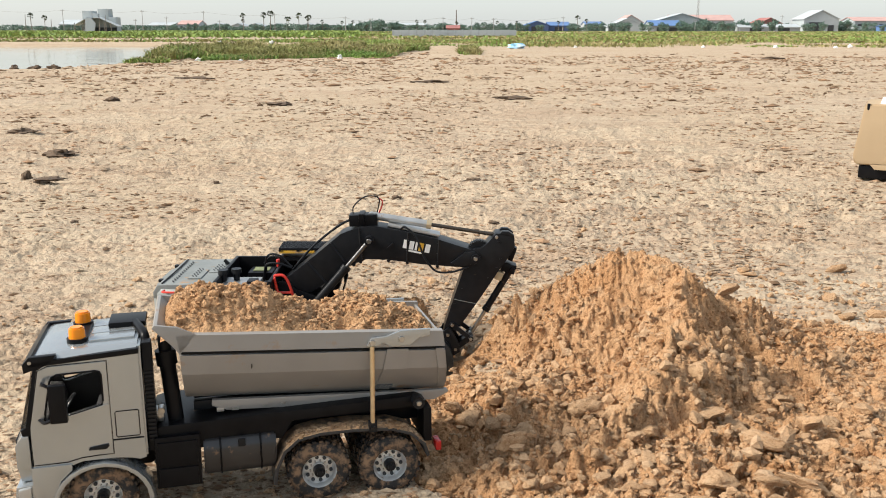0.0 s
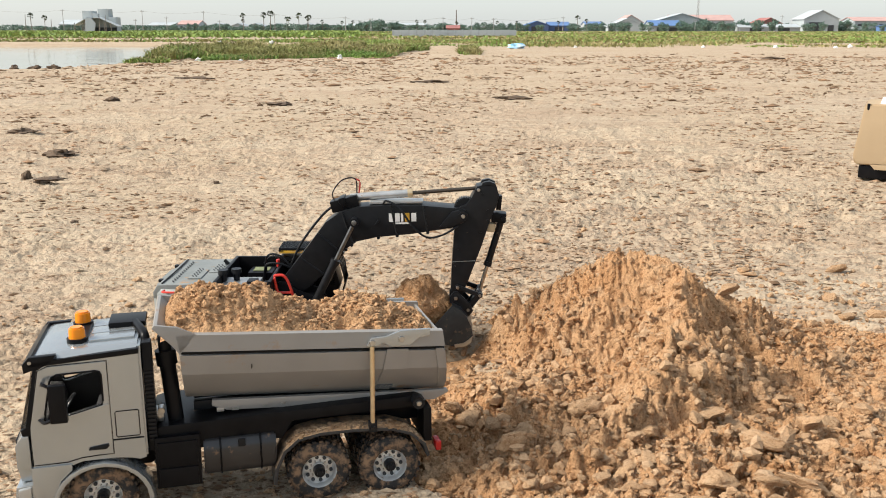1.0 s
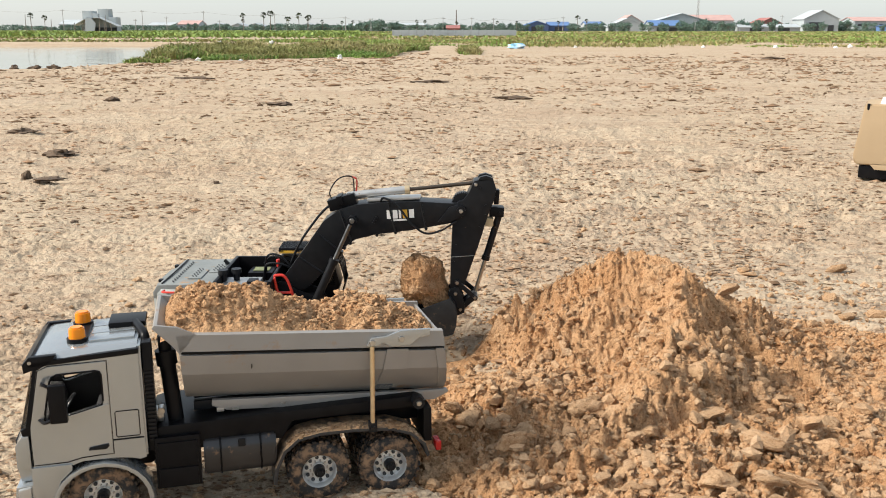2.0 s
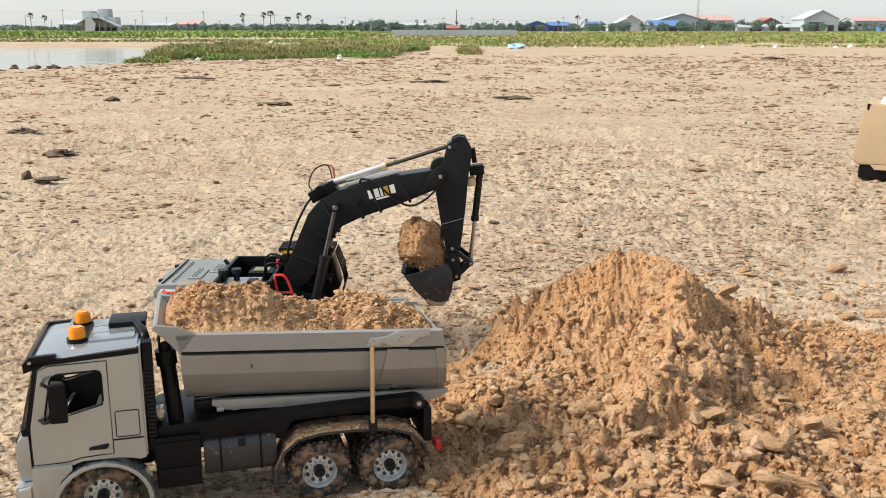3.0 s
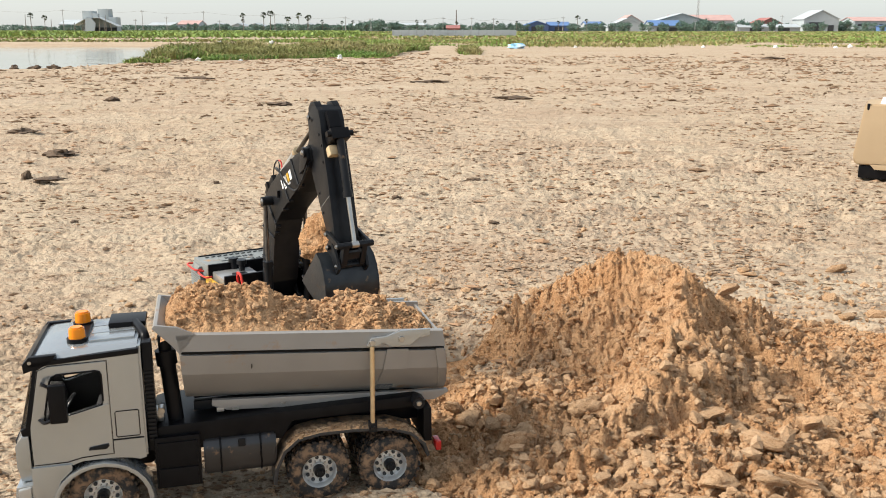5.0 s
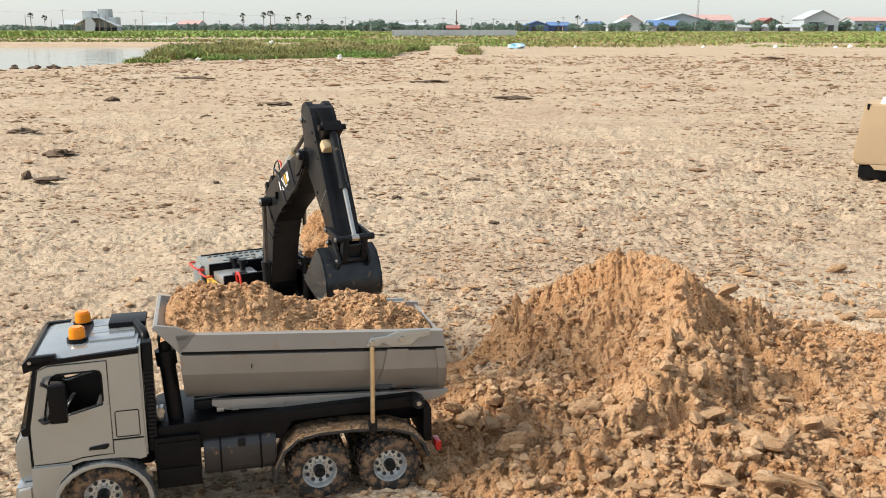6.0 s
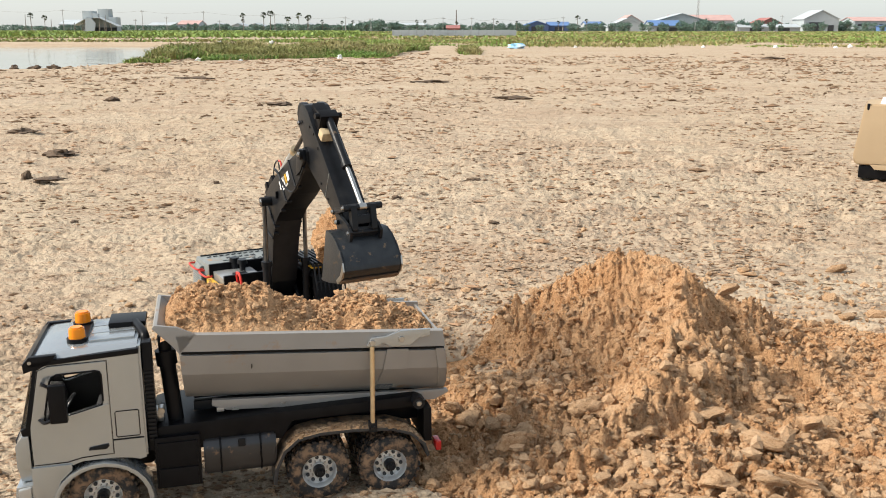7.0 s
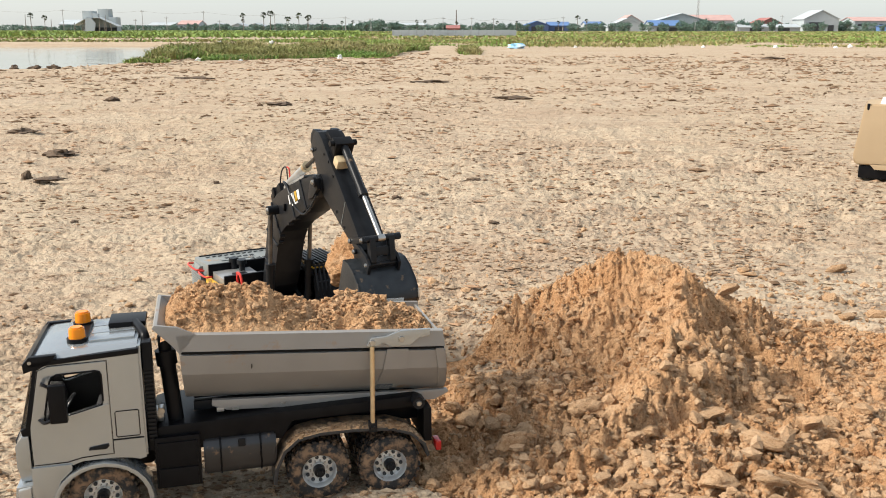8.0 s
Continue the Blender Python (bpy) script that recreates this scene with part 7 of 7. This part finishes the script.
def build_buildings():
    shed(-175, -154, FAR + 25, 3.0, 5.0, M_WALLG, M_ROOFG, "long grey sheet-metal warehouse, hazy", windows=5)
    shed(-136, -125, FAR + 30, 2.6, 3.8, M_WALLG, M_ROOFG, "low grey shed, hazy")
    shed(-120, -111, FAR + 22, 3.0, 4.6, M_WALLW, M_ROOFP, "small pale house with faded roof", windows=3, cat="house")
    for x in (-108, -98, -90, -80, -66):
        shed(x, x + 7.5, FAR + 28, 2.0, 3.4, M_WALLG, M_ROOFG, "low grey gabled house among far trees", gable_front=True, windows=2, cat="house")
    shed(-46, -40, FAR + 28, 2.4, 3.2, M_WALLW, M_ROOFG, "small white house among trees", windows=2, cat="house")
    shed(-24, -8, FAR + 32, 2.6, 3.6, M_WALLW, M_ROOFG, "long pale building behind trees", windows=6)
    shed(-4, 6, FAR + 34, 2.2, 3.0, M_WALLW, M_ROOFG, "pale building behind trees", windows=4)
    shed(1.6, 6.8, FAR - 15, 1.2, 2.3, M_ROOFR, M_ROOFR, "small red-roofed hut among far trees", cat="house")
    shed(36, 46, FAR + 5, 2.6, 4.2, M_WALLB, M_ROOFB, "dark blue sheet-metal warehouse", gable_front=True, doors=((0, 5, 2.0),))
    shed(46.5, 55.5, FAR + 8, 2.4, 3.9, M_WALLB, M_ROOFB, "blue-roofed shed beside the warehouse", doors=((0, 4, 1.8),))
    shed(14, 34, FAR + 36, 2.0, 2.8, M_WALLW, M_ROOFG, "pale low buildings behind trees", windows=6)
    shed(66, 74, FAR + 30, 3.0, 4.2, M_WALLG, M_ROOFB, "grey building with a blue roof", windows=3)
    shed(71.5, 88, FAR + 2, 2.0, 5.4, M_WALLW, M_ROOFG, "pale gabled warehouse with a dark doorway", gable_front=True, doors=((-1, 3, 2.0),))
    shed(82, 93, FAR + 34, 4.0, 7.2, M_WALLG, M_ROOFP, "grey gabled house with red roof behind", gable_front=True, cat="house")
    shed(88, 101, FAR - 6, 2.3, 4.4, M_WALLG, M_ROOFB, "open shed with a bright blue roof", doors=((-2, 4, 1.6), (3, 4, 1.6)))
    shed(95, 118, FAR + 16, 4.4, 7.6, M_WALLG, M_ROOFG, "large grey gabled warehouse", gable_front=True)
    shed(108, 137, FAR + 40, 5.0, 7.4, M_WALLW, M_ROOFP, "long building with faded pink roof", windows=8)
    shed(126, 152, FAR - 4, 1.6, 2.9, M_WALLG, M_ROOFG, "long low shed with a pale roof", doors=((-6, 5, 1.3), (6, 5, 1.3)))
    shed(142, 153, FAR + 20, 3.2, 5.8, M_ROOFR, M_ROOFR, "dark red house with tiled roof", gable_front=True, windows=2, cat="house")
    shed(156.5, 171.5, FAR + 4, 5.2, 8.8, M_WALLW, M_ROOFG, "white gabled warehouse with grey doors", gable_front=True, doors=((-2.5, 6, 3.8), (4.2, 2.6, 2.6)))
    shed(181, 200, FAR + 10, 4.4, 6.0, M_WALLW, M_ROOFP, "white house with a red roof", windows=4, cat="house")
    shed(187, 194, FAR - 12, 2.0, 2.6, M_ROOFB, M_ROOFB, "small bright blue hut", cat="house")
    # low panel fence
    fence = thing("fence", pose(-4.5, 90, 0), "low white panel fence across the grass", "fence")
    for k in range(16):
        bm = bmesh.new()
        add_box(bm, (k * 0.75, 0, 0.30), (0.70, 0.05, 0.62), 0.01)
        part("panel", bm, M_WALLG, fence)
        bm = bmesh.new()
        add_box(bm, (k * 0.75 - 0.375, -0.01, 0.33), (0.06, 0.08, 0.70), 0.01)
        part("post", bm, M_WALLW, fence)
    # derelict shed beyond the pond
    d = thing("derelict_shed", pose(-55.3, 150, 0, 0, 0, 0), "ruined grey concrete shed with sagging sheet roof", "shed")
    for x, z0, z1, w in ((-2.0, 0, 3.6, 1.7), (0.55, 0, 3.9, 1.7), (-0.7, 0, 3.2, 1.2), (1.9, 0, 2.6, 1.4)):
        bm = bmesh.new()
        add_box(bm, (x, 1.5, (z0 + z1) / 2), (w, 2.0, z1 - z0), 0.05)
        part("wall", bm, M_WALLG, d)
    bm = bmesh.new()
    for i, (xa, za, xb, zb) in enumerate(((-3.4, 1.3, -1.2, 2.5), (-1.4, 2.5, 0.6, 2.4), (0.4, 2.5, 3.4, 1.1))):
        add_prism(bm, [(xa, za), (xb, zb), (xb, zb + 0.08), (xa, za + 0.08)], -1.8 + 0.2 * i, 0.6)
    part("roof_sheet", bm, M_ROOFG, d)
    bm = bmesh.new()
    add_prism(bm, [(-1.7, 0.0), (-0.3, 0.0), (0.1, 1.6), (-0.6, 2.5), (-1.5, 2.5)], -1.9, -1.82)
    part("hanging_sheet", bm, M_WALLW, d, "pale hanging sheet")
    for x in (-3.4, -2.2, 0.5, 1.4, 2.4):
        bm = bmesh.new()
        add_cyl(bm, (x, -1.6, -0.2), (x, -1.6, 1.7), 0.07, seg=8)
        part("post", bm, M_BARK, d)
    bm = bmesh.new()
    add_box(bm, (0, 0.4, 0.5), (5.2, 0.2, 1.0))
    part("dark_interior", bm, M_DARK, d)
    for x, h in ((-65, 3.0), (-53.5, 2.6), (-52.5, 2.8), (-61, 2.2)):
        bm = bmesh.new()
        add_cyl(bm, (0, 0, -0.2), (0, 0, h), 0.05, 0.04, 8)
        solid("wooden_post", bm, M_BARK, "thin leaning wooden post", "post", "posts beyond the pond", m=pose(x, 145, 0, 0, 2, 0))


build_buildings()

# ---------- motion ----------
# seconds, swing, boom, stick, bucket in degrees
JOINTS = [
    (0.0, 0.0, 9.7, -108.9, -64.5), (0.5, 0.0, 12.3, -105.5, -57.4), (1.0, 0.0, 22.9, -94.7, -45.6), (1.5, 0.0, 23.1, -94.7, -61.0),
    (2.8, 0.0, 30.3, -87.3, -86.7), (3.0, 0.0, 36.2, -81.5, -78.5), (3.2, 0.0, 42.8, -74.9, -72.8), (3.5, -0.5, 49.1, -69.2, -68.5), (3.8, -14.6, 48.6, -69.8, -66.8),
    (4.0, -26.3, 49.4, -69.0, -63.4), (4.2, -37.8, 52.2, -65.4, -58.1), (4.5, -55.7, 51.9, -64.6, -50.5), (5.8, -60.5, 50.8, -52.6, -52.2), (6.0, -60.5, 50.7, -49.6, -47.8),
    (6.5, -60.3, 50.9, -42.3, -36.5), (7.0, -60.2, 50.9, -32.3, -19.5), (7.5, -60.2, 48.0, -25.9, -22.0), (8.0, -59.1, 42.1, -31.6, -25.1)]


def joint(t, k):
    """Monotone cubic through the table."""
    ts = [r[0] for r in JOINTS]
    vs = [r[k] for r in JOINTS]
    n = len(ts)
    d = [(vs[i + 1] - vs[i]) / (ts[i + 1] - ts[i]) for i in range(n - 1)]
    m = [d[0]] + [0 if d[i - 1] * d[i] <= 0 else 2 * d[i - 1] * d[i] / (d[i - 1] + d[i]) for i in range(1, n - 1)] + [d[-1]]
    i = max(j for j in range(n - 1) if ts[j] <= t + 1e-9)
    h = ts[i + 1] - ts[i]
    u = (t - ts[i]) / h
    return (1 + 2 * u) * (1 - u) ** 2 * vs[i] + u * (1 - u) ** 2 * h * m[i] + u * u * (3 - 2 * u) * vs[i + 1] + u * u * (u - 1) * h * m[i + 1]


def turned(a, x, z):
    return x * math.cos(a) - z * math.sin(a), x * math.sin(a) + z * math.cos(a)


def in_plane(swing, r, z, angle):
    return Matrix.Rotation(swing, 4, "Z") @ Matrix.Translation((r, 0, z)) @ Matrix.Rotation(-angle, 4, "Y")


def motions():
    rows = {}

    def put(ob, t, m):
        rows.setdefault(ob, []).append((t, m))

    def ram(pair, t, s, p, q):
        a = math.atan2(q[1] - p[1], q[0] - p[0])
        put(pair[0], t, in_plane(s, p[0], p[1], a))
        put(pair[1], t, in_plane(s, q[0], q[1], a))

    for i in range(81):
        t = i / 10
        s, b, k, u = (radians(joint(t, j)) for j in (1, 2, 3, 4))
        put(turret, t, in_plane(s, 0, 0, 0))
        put(ex_cab, t, in_plane(s, 0.010, -0.010, 0))
        put(boom, t, in_plane(s, FOOT_R, FOOT_Z, b))

        def on_boom(p):
            x, z = turned(b, *p)
            return FOOT_R + x, FOOT_Z + z

        B = on_boom((BOOM_L, 0))

        def on_stick(p):
            x, z = turned(k, *p)
            return B[0] + x, B[1] + z

        put(stick, t, in_plane(s, B[0], B[1], k))
        E = on_stick((STICK_L, 0))
        put(bucket, t, in_plane(s, E[0], E[1], u))
        x, z = turned(u, BUCKET_PIN, 0)
        G = (E[0] + x, E[1] + z)
        D = on_stick(LINK_PIN)
        # guide link and bucket link meet where their circles cross, on the outer side
        dx, dz = G[0] - D[0], G[1] - D[1]
        d = min(math.hypot(dx, dz), LINK_A + LINK_B - 1e-4)
        a = (LINK_A ** 2 - LINK_B ** 2 + d * d) / (2 * d)
        h = math.sqrt(max(LINK_A ** 2 - a * a, 1e-8))
        ux, uz = dx / d, dz / d
        F = (D[0] + ux * a - uz * h, D[1] + uz * a + ux * h)
        put(guide_link, t, in_plane(s, D[0], D[1], math.atan2(F[1] - D[1], F[0] - D[0])))
        put(bucket_link, t, in_plane(s, F[0], F[1], math.atan2(G[1] - F[1], G[0] - F[0])))
        for pair in boom_cyls:
            ram(pair, t, s, CYL_FOOT, on_boom(BOOM_PIN))
        ram(arm_cyl, t, s, on_boom(ARM_CYL_FOOT), on_stick(STICK_TOP))
        ram(dip_cyl, t, s, on_stick(DIP_CYL_FOOT), F)
        # the clod lies in the pit until the bucket lifts it
        held = Matrix.Translation(EX) @ in_plane(s, E[0], E[1], u)
        if t < 0.75:
            rest = Matrix.Translation(EX) @ in_plane(0, 0.355, 0.030, radians(-62))
            put(soil, t, rest)
        else:
            put(soil, t, held)
    for ob, keyed in rows.items():
        walk(ob, keyed)


motions()
